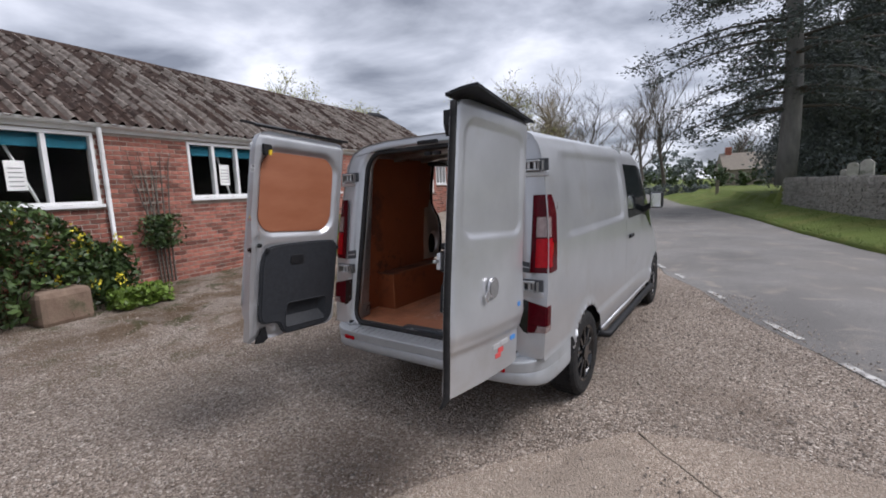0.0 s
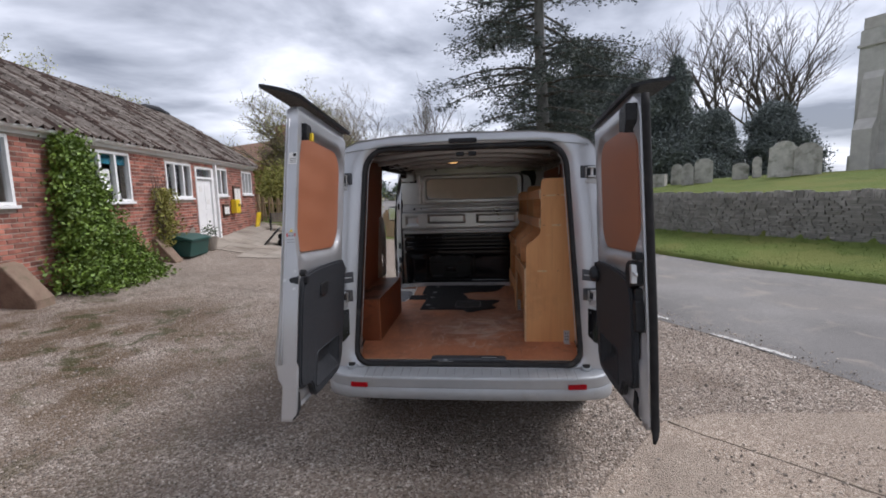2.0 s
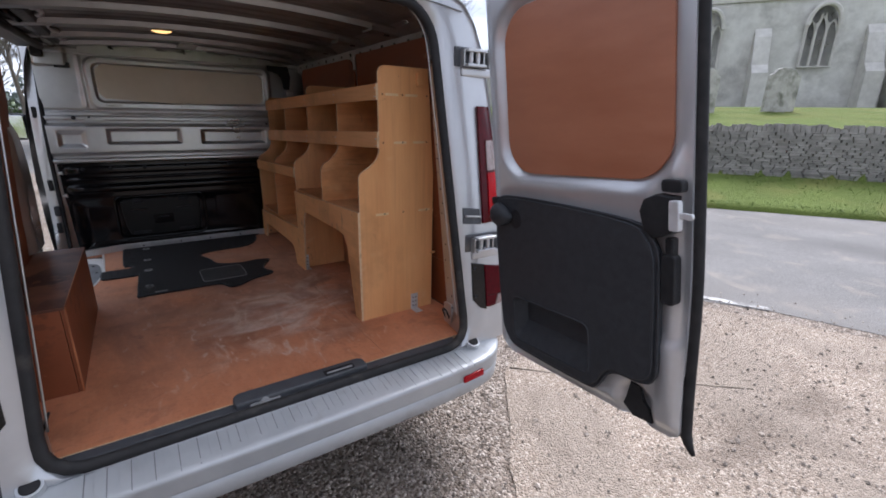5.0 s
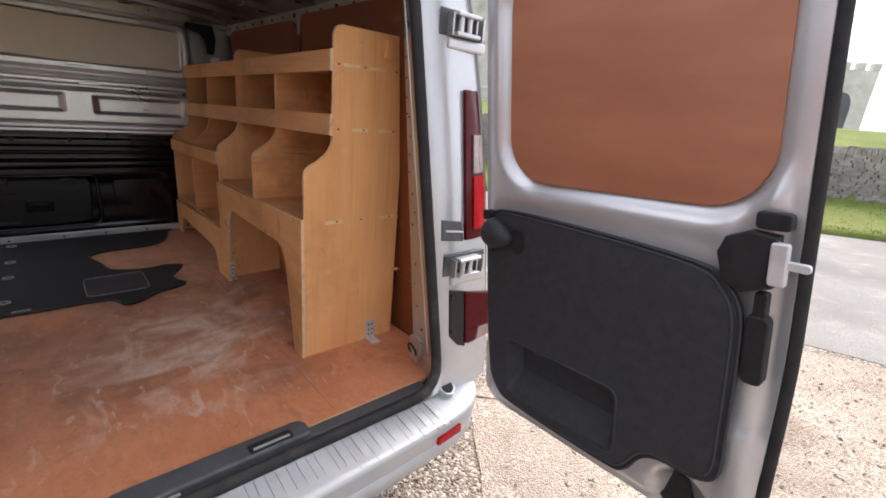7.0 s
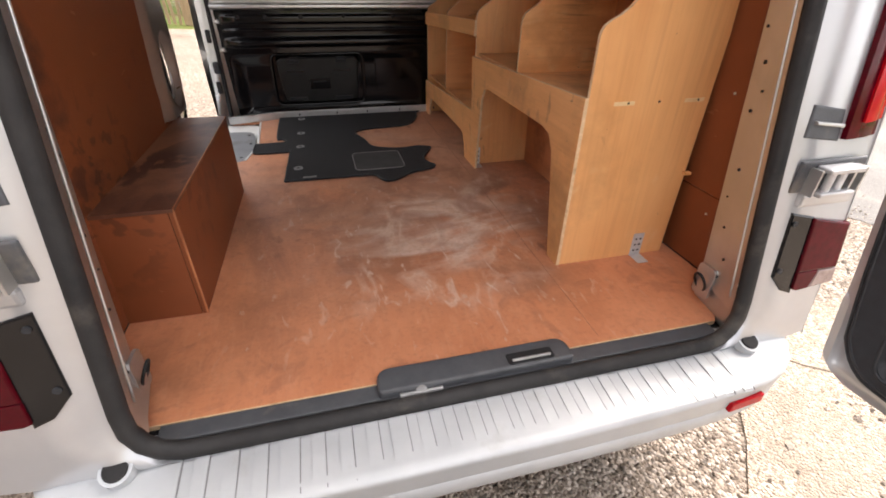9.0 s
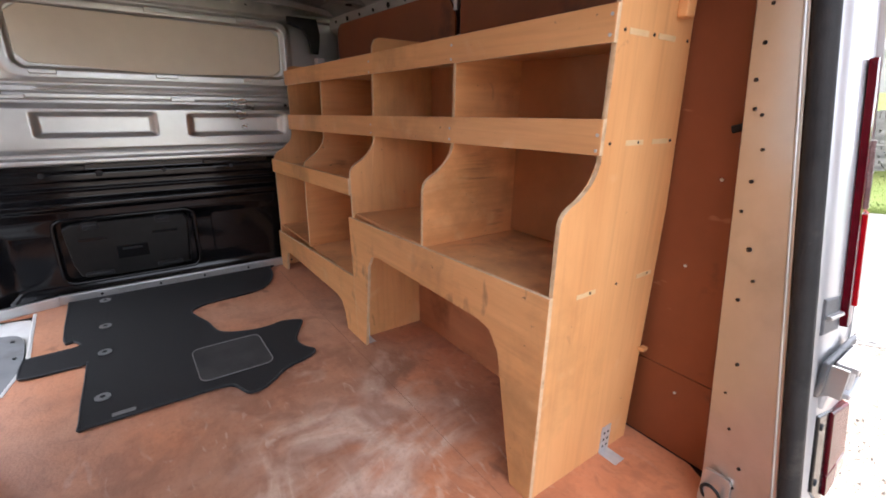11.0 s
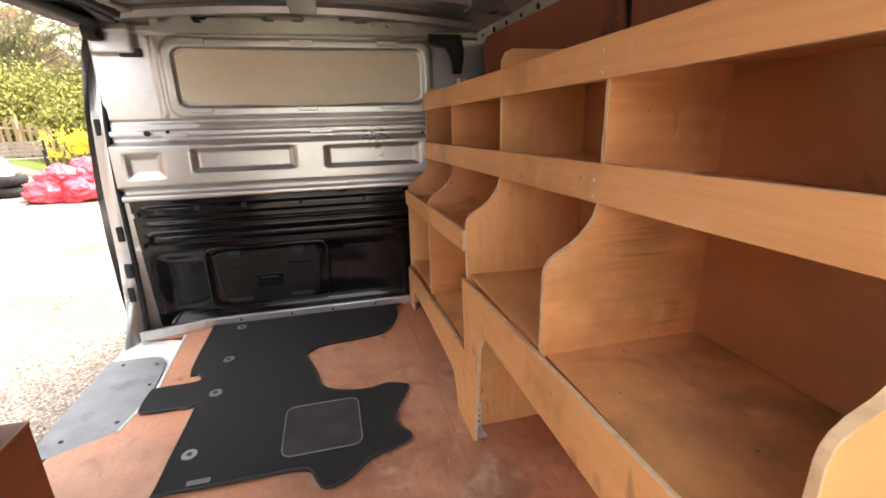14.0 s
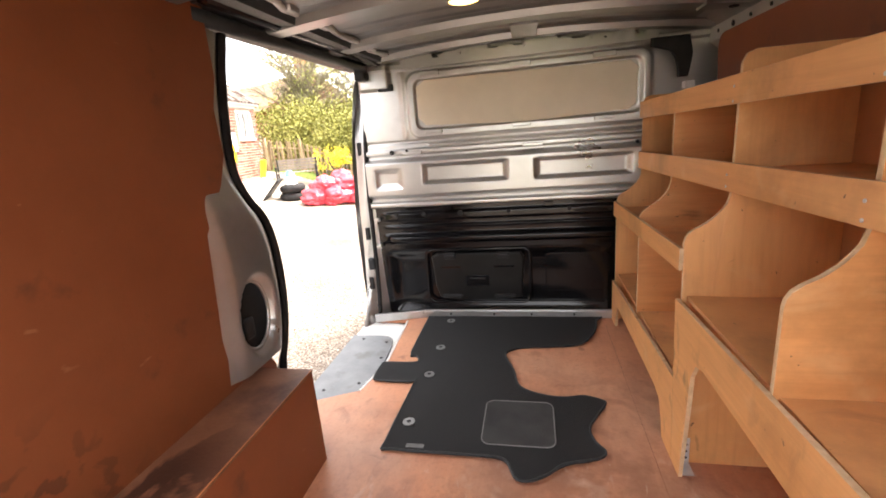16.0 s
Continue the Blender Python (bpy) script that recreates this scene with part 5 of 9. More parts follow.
part("windscreen", sheet(bmesh.new(), 10, 10, wind), CAR_GLASS, van, smooth=True)
part("front_bumper", one_box(-0.76, 0.76, 4.85, 5.0, 0.30, 0.62, 0.05), BLACK_PL, van)

# wheels
for s in (1, -1):
    for wy in (REAR_Y, FRONT_Y):
        bm = bmesh.new()
        R, W = WHEEL_R, 0.205
        prof = [(0.225, -0.5), (0.24, -0.52), (0.29, -0.53), (0.315, -0.49), (R, -0.38), (R, 0.38), (0.315, 0.49), (0.29, 0.53), (0.24, 0.52), (0.225, 0.5)]
        xc = s * 0.845
        def tp(i, j):
            a = 2 * math.pi * i / 40
            r, k = prof[j]
            return (xc + k * W, wy + r * math.cos(a), R + r * math.sin(a))
        sheet(bm, 40, len(prof) - 1, tp)
        bmesh.ops.remove_doubles(bm, verts=bm.verts, dist=1e-5)
        for i in range(40):
            a = 2 * math.pi * i / 40
            m = Matrix.Translation((xc, wy, R)) @ Matrix.Rotation(a, 4, "X")
            for kx in (-0.3, -0.1, 0.1, 0.3):
                box(bm, kx * W - 0.014, kx * W + 0.014, -0.017, 0.017, R - 0.003, R + 0.004, 0, m)
        wheel = part("wheel", bm, TYRE, van, "black wheel with a gloss black alloy rim")
        bm = bmesh.new()
        rp = [(0.226, -0.45), (0.20, -0.40), (0.19, 0.0), (0.195, 0.42), (0.212, 0.49), (0.23, 0.50)]
        sheet(bm, 40, 5, lambda i, j: (xc + s * rp[j][1] * W, wy + rp[j][0] * math.cos(2 * math.pi * i / 40), R + rp[j][0] * math.sin(2 * math.pi * i / 40)))
        bmesh.ops.remove_doubles(bm, verts=bm.verts, dist=1e-5)
        part("rim", bm, ALLOY, wheel, smooth=True)
        for k in range(10):
            m = Matrix.Translation((xc + s * 0.075, wy, R)) @ Matrix.Rotation(2 * math.pi * k / 10, 4, "X")
            part("spoke", one_box(-0.012, 0.018, -0.014, 0.014, 0.04, 0.205, 0.006, m), ALLOY, wheel)
        part("hub_cap", disc(bmesh.new(), (xc + s * 0.085, wy, R), (1, 0, 0), 0.06, 0.04, 20), ALLOY, wheel)
        part("brake_disc", disc(bmesh.new(), (xc + s * 0.01, wy, R), (1, 0, 0), 0.145, 0.02, 24), STEEL, wheel)
    # wheel arches
    for wy in (REAR_Y, FRONT_Y):
        part("arch_liner", sheet(bmesh.new(), 20, 2, lambda i, j: (s * (0.715 + 0.10 * j), wy + 0.40 * math.cos(math.pi * i / 20 * 1.2 - 0.3), 0.33 + 0.40 * math.sin(math.pi * i / 20 * 1.2 - 0.3))), BLACK_PL, van)


# ---- inside the load space ----
def ply_x(z):
    return 0.868 - 0.075 * (z - 0.6) / 1.35


def ply_wall(s, pts, name="ply_lining", mat_=None, t=0.008, off=0.0, label="", parent=None):
    bm = bmesh.new()
    slab(bm, pts, 0, 0.0, t, 0.0015)
    for v in bm.verts:
        v.co = (s * (ply_x(v.co.z) - off - v.co.x), v.co.y, v.co.z)
    return part(name, bm, mat_ or PLY_WALL, parent or van, label)


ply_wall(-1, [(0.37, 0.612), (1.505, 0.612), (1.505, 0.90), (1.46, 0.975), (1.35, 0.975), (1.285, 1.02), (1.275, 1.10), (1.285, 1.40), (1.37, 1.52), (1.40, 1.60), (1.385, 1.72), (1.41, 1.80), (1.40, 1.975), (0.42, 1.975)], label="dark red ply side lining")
ply_wall(1, [(0.365, 0.612), (2.53, 0.612), (2.53, 0.86), (0.37, 0.86)], label="dark red ply side lining")
ply_wall(1, [(0.37, 0.863), (2.53, 0.863), (2.53, 1.60), (1.40, 1.60), (1.39, 1.925), (0.52, 1.925), (0.42, 1.88)])
ply_wall(1, rounded(1.425, 2.46, 1.604, 1.91, (0.002, 0.002, 0.06, 0.10), 5))
part("lining_bracket", one_box(0.780, 0.788, 1.40, 1.42, 1.84, 1.92, 0.002), STEEL, van)
part("wire_clip", tube(bmesh.new(), [(0.806, 0.415, 1.50), (0.800, 0.45, 1.488)], 0.008, 8), BLACK_PL, van)
for y, z in ((0.455, 1.38), (0.47, 0.80), (0.50, 1.16)):
    part("screw", disc(bmesh.new(), (ply_x(z) - 0.009, y, z), (1, 0, 0), 0.004, 0.003, 8), STEEL, van)
# cant rail above the lining
for s in (1,):
    bm = bmesh.new()
    sec = [(0.845, 1.86), (0.80, 1.90), (0.795, 1.955), (0.74, 1.985), (0.70, 1.99)]
    sheet(bm, 40, 4, lambda i, j: (s * (sec[j][0] + (0.004 if (i % 4) else 0)), 0.42 + 2.16 * i / 40, sec[j][1]))
    part("cant_rail", bm, SILVER_BARE, van)
    for k in range(14):
        y = 0.63 + 0.143 * k
        part("hole", disc(bmesh.new(), (s * 0.7965, y, 1.93), (s, 0, 0.09), 0.007 + 0.004 * (k % 3 == 0), 0.004, 10), BLACK_PL, van)

# roof: pressed sheet with swages, and crosswise bows
bm = bmesh.new()


def roof_in(i, j):
    x, y = -0.80 + 1.60 * i / 24, 0.35 + 2.27 * j / 150
    sw = 0.006 * (1 if (y * 9.2) % 1.0 < 0.30 else 0) * (1 if abs(x) < 0.62 else 0)
    return (x, y, 2.035 - 0.05 * (x / 0.8) ** 2 - sw)


sheet(bm, 24, 150, roof_in)
part("inner_roof", bm, ROOF_METAL, van, "bare grey pressed metal roof")
for y, w in ((0.42, 0.10), (0.86, 0.075), (1.28, 0.075), (1.72, 0.075), (2.16, 0.075), (2.53, 0.06)):
    bm = bmesh.new()
    hat = [(-w, 0.012), (-w * 0.62, 0.004), (-w * 0.5, -0.020), (w * 0.5, -0.020), (w * 0.62, 0.004), (w, 0.012)]
    sheet(bm, 24, 5, lambda i, j: (-0.79 + 1.58 * i / 24, y + hat[j][0], 2.02 - 0.05 * ((-0.79 + 1.58 * i / 24) / 0.8) ** 2 + hat[j][1]))
    part("roof_bow", bm, ROOF_METAL, van)
for y in (0.86, 1.28, 1.72, 2.16):
    bm = bmesh.new()
    slab(bm, [(y - 0.050, 0.62), (y + 0.050, 0.62), (y + 0.036, 0.775), (y - 0.036, 0.775)], 2, 0.0, 0.020, 0.004)
    for v in bm.verts:
        v.co = (v.co.y, v.co.x, 1.962 - 0.05 * (v.co.y - 0.62) + v.co.z)
    e = part("bow_end", bm, ROOF_METAL, van)
    part("hole", disc(bmesh.new(), (0.725, y, 1.9555), (0, 0, 1), 0.016, 0.006, 14), BLACK_PL, e)
lampb = part("load_lamp", one_box(-0.225, -0.115, 1.795, 1.845, 2.006, 2.030, 0.005), TRIM, van, "small lit ceiling lamp")
GLOW = bpy.data.materials.new("lamp_glow")
GLOW.use_nodes = True
GLOW.node_tree.nodes["Principled BSDF"].inputs["Emission Color"].default_value = (1.0, 0.55, 0.18, 1)
GLOW.node_tree.nodes["Principled BSDF"].inputs["Emission Strength"].default_value = 0.7
bm = bmesh.new()
bmesh.ops.create_uvsphere(bm, u_segments=20, v_segments=12, radius=1.0, matrix=Matrix.Translation((-0.17, 1.82, 2.006)) @ Matrix.Diagonal((0.050, 0.021, 0.014, 1)))
part("lamp_lens", bm, GLOW, lampb, "warm glowing oval lens", smooth=True)
part("lamp_base", one_box(-0.05, 0.06, 2.25, 2.5, 2.0, 2.012, 0.003), ROOF_METAL, van)

# bulkhead: silver above, black below
FLAP_BLACK = material("satin_black_flap", (0.005, 0.005, 0.0055), (0.010, 0.010, 0.010), 20.0, 0.36, 0.0, 0.05, 300)
FLAP_BLACK.node_tree.nodes["Principled BSDF"].inputs["Specular IOR Level"].default_value = 0.25
BY = 2.585


def bulk_depth(x, z):
    """How far the bulkhead stands towards the load space."""
    d = 0.0
    d += 0.020 * (1 - smooth01(rr_dist(x, z, -0.58, 0.56, 1.60, 1.905, 0.05), 0.0, 0.012))
    d -= 0.016 * (1 - smooth01(rr_dist(x, z, -0.545, 0.525, 1.635, 1.875, 0.04), -0.006, 0.006))
    d += 0.007 * smooth01(z, 1.550, 1.553) * (1 - smooth01(z, 1.561, 1.564)) * (-0.50 < x < 0.55)
    d += 0.014 * smooth01(z, 1.512, 1.520) * (1 - smooth01(z, 1.538, 1.546))
    d += 0.045 * smooth01(z, 1.285, 1.31) * (1 - smooth01(z, 1.475, 1.50))
    d -= 0.034 * (1 - smooth01(rr_dist(x, z, -0.535, -0.095, 1.355, 1.465, 0.012), -0.022, 0.0))
    d -= 0.034 * (1 - smooth01(rr_dist(x, z, 0.035, 0.49, 1.35, 1.46, 0.012), -0.022, 0.0))
    d -= 0.020 * (1 - smooth01(rr_dist(x, z, -0.80, -0.64, 1.335, 1.455, 0.015), -0.035, 0.0))
    d += 0.010 * smooth01(x, -0.626, -0.618) * (1 - smooth01(x, -0.606, -0.598)) * smooth01(z, 1.585, 1.61) * (1 - smooth01(z, 1.90, 1.94))
    d += 0.030 * (1 - smooth01(rr_dist(x, z, -0.84, -0.665, 1.84, 2.05, 0.02), -0.012, 0.0))
    d -= 0.006 * smooth01(z, 1.568, 1.572) * (1 - smooth01(z, 1.582, 1.588))
    d += 0.03 * smooth01(z, 1.235, 1.245) * (1 - smooth01(z, 1.262, 1.272))
    d -= 0.018 * smooth01(z, 1.985, 1.99) if int((x + 3) * 6.0) % 2 else 0
    d += 0.014 * smooth01(z, 1.925, 1.93) * (1 - smooth01(z, 1.955, 1.96))
    return d


def low_depth(x, z):
    d = 0.0
    k = 1 - smooth01(abs(x + 0.02), 0.70, 0.78)
    d += 0.022 * k * smooth01(z, 1.160, 1.172) * (1 - smooth01(z, 1.20, 1.212))
    d += 0.010 * k * smooth01(z, 1.118, 1.124) * (1 - smooth01(z, 1.130, 1.138))
    d += 0.038 * k * smooth01(z, 1.030, 1.052) * (1 - smooth01(z, 1.070, 1.092))
    d -= 0.03 * (1 - smooth01(rr_dist(x, z, -0.80, 0.70, 0.60, 1.00, 0.05), -0.08, 0.0))
    return d


part("bulkhead_upper", sheet(bmesh.new(), 200, 200, lambda i, j: (-0.84 + 1.68 * i / 200, BY - bulk_depth(-0.84 + 1.68 * i / 200, 1.235 + 0.80 * j / 200), 1.235 + 0.80 * j / 200)), SILVER_BARE, van, "pressed silver upper bulkhead", smooth=True)
part("bulkhead_lower", sheet(bmesh.new(), 120, 150, lambda i, j: (-0.86 + 1.72 * i / 120, BY + 0.004 - low_depth(-0.86 + 1.72 * i / 120, 0.60 + 0.64 * j / 150), 0.60 + 0.64 * j / 150)), GLOSS_BLACK, van, "gloss black lower bulkhead", smooth=True)
bm = bmesh.new()
slab(bm, [(-0.50, 1.655), (-0.02, 1.632), (0.47, 1.65), (0.505, 1.675), (0.51, 1.83), (0.475, 1.862), (-0.49, 1.872), (-0.535, 1.84), (-0.535, 1.69)], 1, BY - 0.014, BY + 0.0, 0.004)
part("window_blank", bm, BEIGE, van, "beige blanking panel in the bulkhead")
bm = bmesh.new()
flange = [(-0.60, 1.925), (0.585, 1.935)]
for k in range(9):
    x = 0.585 - 0.132 * k
    flange += [(x, 1.985), (x - 0.045, 1.985), (x - 0.055, 1.962), (x - 0.095, 1.962), (x - 0.105, 1.985)]
slab(bm, flange + [(-0.60, 1.985)], 1, BY - 0.030, BY - 0.018, 0.002)
part("head_flange", bm, SILVER_BARE, van, "scalloped silver flange under the roof")
for x in (-0.46, -0.02, 0.36):
    part("clip", one_box(x - 0.045, x + 0.045, BY - 0.03, BY - 0.012, 1.612, 1.632, 0.004), SILVER_BARE, van)
    part("clip", one_box(x - 0.05, x + 0.05, BY - 0.03, BY - 0.012, 1.885, 1.91, 0.004), SILVER_BARE, van)
for x, z, r in ((-0.69, 1.53, 0.012), (-0.61, 1.535, 0.007), (-0.43, 1.965, 0.02), (0.36, 1.965, 0.009), (0.51, 1.50, 0.008), (-0.70, 1.20, 0.010), (-0.55, 1.20, 0.012), (-0.35, 1.20, 0.014), (-0.1, 1.20, 0.01), (0.2, 1.2, 0.01)):
    part("hole", disc(bmesh.new(), (x, BY - (0.018 if z > 1.9 else 0.03 if z > 1.4 else 0.038), z), (0, 1, 0), r, 0.008, 12), BLACK_PL, van)
for x, w in ((-0.585, 0.05), (0.03, 0.05)):
    part("clip", one_box(x - w, x + w, BY - 0.028, BY - 0.010, 1.513, 1.531, 0.003), SILVER_BARE, van)
for x in (-0.30, 0.0, 0.30, 0.50):
    part("clip", one_box(x - 0.006, x + 0.006, BY - 0.044, BY - 0.028, 1.968, 1.980, 0.002), SILVER_BARE, van)
part("dark_notch", one_box(-0.735, -0.655, BY - 0.022, BY - 0.002, 1.835, 1.868, 0.006), TRIM, van)
for x in (-0.42, 0.10, 0.46):
    part("lip_clip", one_box(x - 0.022, x + 0.022, BY - 0.030, BY - 0.012, 1.214, 1.236, 0.003), GLOSS_BLACK, van)
for x in (-0.44, -0.20, 0.0, 0.22, 0.46):
    part("screw", disc(bmesh.new(), (x, BY - 0.051, FLOOR + 0.024), (0, 1, 0), 0.006, 0.004, 10), BLACK_PL, van)
flap = part("stowage_flap", slab(bmesh.new(), [(-0.50, 0.715), (-0.40, 0.703), (-0.15, 0.703), (-0.045, 0.715), (-0.03, 0.94), (-0.05, 0.97), (-0.50, 0.97), (-0.535, 0.95), (-0.52, 0.775)], 1, BY - 0.004, BY + 0.052, 0.008), FLAP_BLACK, van, "black hinged flap low in the bulkhead")
part("flap_seal", tube(bmesh.new(), [(x, BY + 0.004, z) for x, z in rounded(-0.565, 0.0, 0.685, 0.99, 0.04, 4)], 0.009, 6, True), GLOSS_BLACK, flap, smooth=True)
for x in (-0.43, -0.14):
    part("flap_hinge", one_box(x - 0.032, x + 0.032, BY - 0.022, BY + 0.01, 0.940, 0.978, 0.005), BLACK_PL, flap)
    part("hinge_pin", tube(bmesh.new(), [(x - 0.025, BY - 0.024, 0.962), (x + 0.025, BY - 0.024, 0.962)], 0.005, 6), TRIM, flap)
    part("flap_foot", one_box(x - 0.055, x + 0.055, BY - 0.018, BY + 0.01, 0.712, 0.734, 0.006), BLACK_PL, flap)
    part("flap_slot", one_box(x - 0.055, x + 0.055, BY - 0.0055, BY + 0.0, 0.885, 0.898, 0.001), GLOSS_BLACK, flap)
part("flap_label", one_box(-0.35, -0.22, BY - 0.0065, BY + 0.0, 0.780, 0.845, 0.003), GLOSS_BLACK, flap)
part("flap_handle", one_box(-0.325, -0.245, BY - 0.012, BY + 0.0, 0.822, 0.832, 0.003), BLACK_PL, flap)
part("blank_flap", slab(bmesh.new(), rounded(0.08, 0.40, 0.74, 0.955, 0.02, 3), 1, BY + 0.022, BY + 0.040, 0.004), GLOSS_BLACK, van)
part("floor_trim", one_box(-0.60, 0.855, BY - 0.05, BY - 0.028, FLOOR, FLOOR + 0.045, 0.004), SILVER_BARE, van, "pale strip along the bulkhead's foot")
part("floor_trim", one_box(-0.27, 0.0, -0.011, 0.011, 0, 0.045, 0.003, Matrix.Translation((-0.60, BY - 0.045, FLOOR)) @ Matrix.Rotation(radians(14), 4, "Z")), SILVER_BARE, van)
BRK = [(0.545, 1.935), (0.70, 1.935), (0.715, 1.86), (0.705, 1.80), (0.70, 1.765), (0.66, 1.765), (0.655, 1.85), (0.63, 1.885), (0.545, 1.90)]
part("belt_bracket", slab(bmesh.new(), BRK, 1, BY - 0.075, BY - 0.045, 0.008), BLACK_PL, van, "black plastic bracket")
part("bracket_foot", one_box(0.68, 0.72, BY - 0.10, BY - 0.05, 1.715, 1.745, 0.004), STICKER_W, van)

# side door opening: front post, rear post with its bulge, head rail and seal
def front_edge(z):
    return float(np.interp(z, [0.60, 0.66, 0.76, 0.98, 1.30, 1.60, 1.80, 1.96], [2.42, 2.48, 2.53, 2.562, 2.58, 2.606, 2.65, 2.70]))


def front_point(i, j):
    z = 0.60 + 1.36 * i / 30
    k = (0.0, 0.05, 0.25, 0.5, 0.75, 1.0)[j]
    y = front_edge(z)
    return ((-0.915, -0.90, -0.885, -0.865, -0.84, -0.80)[j] + 0.02 * smooth01(z, 1.2, 1.96), y + (max(y, 2.60) - y) * k - 0.012 * math.sin(math.pi * k), z)


post = part("front_post", sheet(bmesh.new(), 30, 5, front_point), SILVER_BARE, van, smooth=True)
for z in (0.82, 1.10, 1.56):
    y = front_edge(z)
    part("post_catch", one_box(-0.895, -0.868, y - 0.012, y + 0.004, z - 0.035, z + 0.035, 0.006), BLACK_PL, post)
for z in (0.70, 0.95, 1.28, 1.42, 1.72):
    part("hole", disc(bmesh.new(), (-0.845, front_edge(z) + 0.005, z), (0.3, 1, 0), 0.007, 0.012, 10), BLACK_PL, post)
for z in (1.02, 1.17, 1.33, 1.48, 1.63, 1.74):
    bm = bmesh.new()
    slab(bm, [(-0.835, z), (-0.808, z - 0.004), (-0.812, z + 0.018), (-0.835, z + 0.010)], 1, front_edge(z) - 0.010, front_edge(z) + 0.030, 0.002)
    part("seam_tab", bm, SILVER_BARE, post)
part("striker_pocket", one_box(-0.893, -0.858, front_edge(0.93) - 0.016, front_edge(0.93) + 0.004, 0.895, 0.965, 0.010), TRIM, post, "dark door striker pocket")
EDGE = [(1.515, 1.93), (1.48, 1.80), (1.46, 1.656), (1.462, 1.54), (1.505, 1.46), (1.56, 1.40), (1.59, 1.34), (1.607, 1.27), (1.613, 1.16), (1.603, 1.05), (1.575, 0.95), (1.545, 0.88), (1.53, 0.75), (1.53, 0.60)]


edge = spline(EDGE, 12)
bm = bmesh.new()


def bulge(i, j):
    y, z = edge[i]
    k = j / 34
    y0 = 1.255
    yy = y0 + (y - y0) * k
    prot = 0.035 * smooth01(k, 0.0, 0.25) * (1 - smooth01(k, 0.72, 1.0)) * (1 - smooth01(z, 1.45, 1.6)) * smooth01(z, 0.86, 0.96)
    dent = 0.03 * (1 - smooth01(math.hypot((yy - 1.43) / 0.095, (z - 1.11) / 0.135), 0.8, 1.0))
    return (-(0.885 - 0.03 * (z - 0.6) / 1.35) + 0.03 + prot - dent - 0.012 * smooth01(k, 0.9, 1.0), yy, z)


def bulge_keep(i, j):
    p, q = bulge(i, j), bulge(i + 1, j + 1)
    if (p[2] + q[2]) / 2 < 0.955 and j < 30:
        return False
    return math.hypot(((p[1] + q[1]) / 2 - 1.43) / 0.076, ((p[2] + q[2]) / 2 - 1.11) / 0.108) > 1.0


sheet(bm, len(edge) - 1, 34, bulge, bulge_keep)
rear_post = part("rear_post", bm, SILVER_BARE, van, "curved silver post with a dark access hole", smooth=True)
# black plate added behind the hole, standing for the shade inside
part("access_hole", slab(bmesh.new(), rounded(1.30, 1.59, 0.94, 1.30, 0.03, 4), 0, -0.878, -0.872, 0.002), BLACK_PL, rear_post)
part("hole_rim", tube(bmesh.new(), [(-0.838, 1.43 + 0.078 * math.cos(a), 1.11 + 0.110 * math.sin(a)) for a in [2 * math.pi * k / 28 for k in range(28)]], 0.006, 6, True), SILVER_BARE, rear_post, smooth=True)
part("latch_in_hole", one_box(-0.871, -0.852, 1.395, 1.45, 1.03, 1.10, 0.008), TRIM, rear_post)
for y, z in ((1.34, 1.22), (1.37, 0.99), (1.50, 1.25), (1.51, 1.03), (1.33, 1.10)):
    part("hole", disc(bmesh.new(), (-0.829, y, z), (1, 0, 0), 0.007, 0.006, 10), BLACK_PL, rear_post)
part("opening_seal", tube(bmesh.new(), [(-0.858 + 0.02 * (z - 0.6), y + 0.010, z) for y, z in edge], 0.014, 8), RUBBER, van, smooth=True)
part("opening_seal", tube(bmesh.new(), [(-0.852 + 0.02 * smooth01(z, 1.2, 1.96), front_edge(z) + (max(front_edge(z), 2.60) - front_edge(z)) * 0.62 - 0.020, z) for z in np.linspace(0.6, 1.93, 24)], 0.012, 8), RUBBER, van, smooth=True)
part("slide_rail", one_box(-0.90, -0.80, 1.33, 2.62, 1.948, 1.975, 0.008), BLACK_PL, van, "black sliding door rail")
part("slide_rail", tube(bmesh.new(), [(-0.80, 1.36, 1.945), (-0.795, 1.9, 1.95), (-0.775, 2.50, 1.945)], 0.022, 8), TRIM, van, smooth=True)
part("slide_rail", tube(bmesh.new(), [(-0.745, 1.36, 1.982), (-0.74, 1.9, 1.985), (-0.72, 2.55, 1.975)], 0.026, 8), GLOSS_BLACK, van, smooth=True)
part("rail_channel", slab(bmesh.new(), [(-0.86, 1.966), (-0.68, 1.966), (-0.66, 2.01), (-0.86, 2.01)], 1, 1.36, 2.56, 0.006), TRIM, van, "dark door gear channel")
part("rail_end", one_box(-0.83, -0.77, 2.50, 2.57, 1.89, 1.945, 0.012), BLACK_PL, van)
for y in (1.45, 1.62, 1.86, 2.10, 2.31, 2.48):
    part("wiring_clip", one_box(-0.70, -0.64, y - 0.03, y + 0.03, 1.985, 2.015, 0.008), SILVER_BARE, van)
part("wiring_loom", tube(bmesh.new(), [(-0.655 + 0.02 * math.sin(k * 1.9), 1.4 + 0.1 * k, 1.992 + 0.006 * math.cos(k * 2.3)) for k in range(12)], 0.011, 6), STEEL, van, "taped wiring along the roof edge", smooth=True)

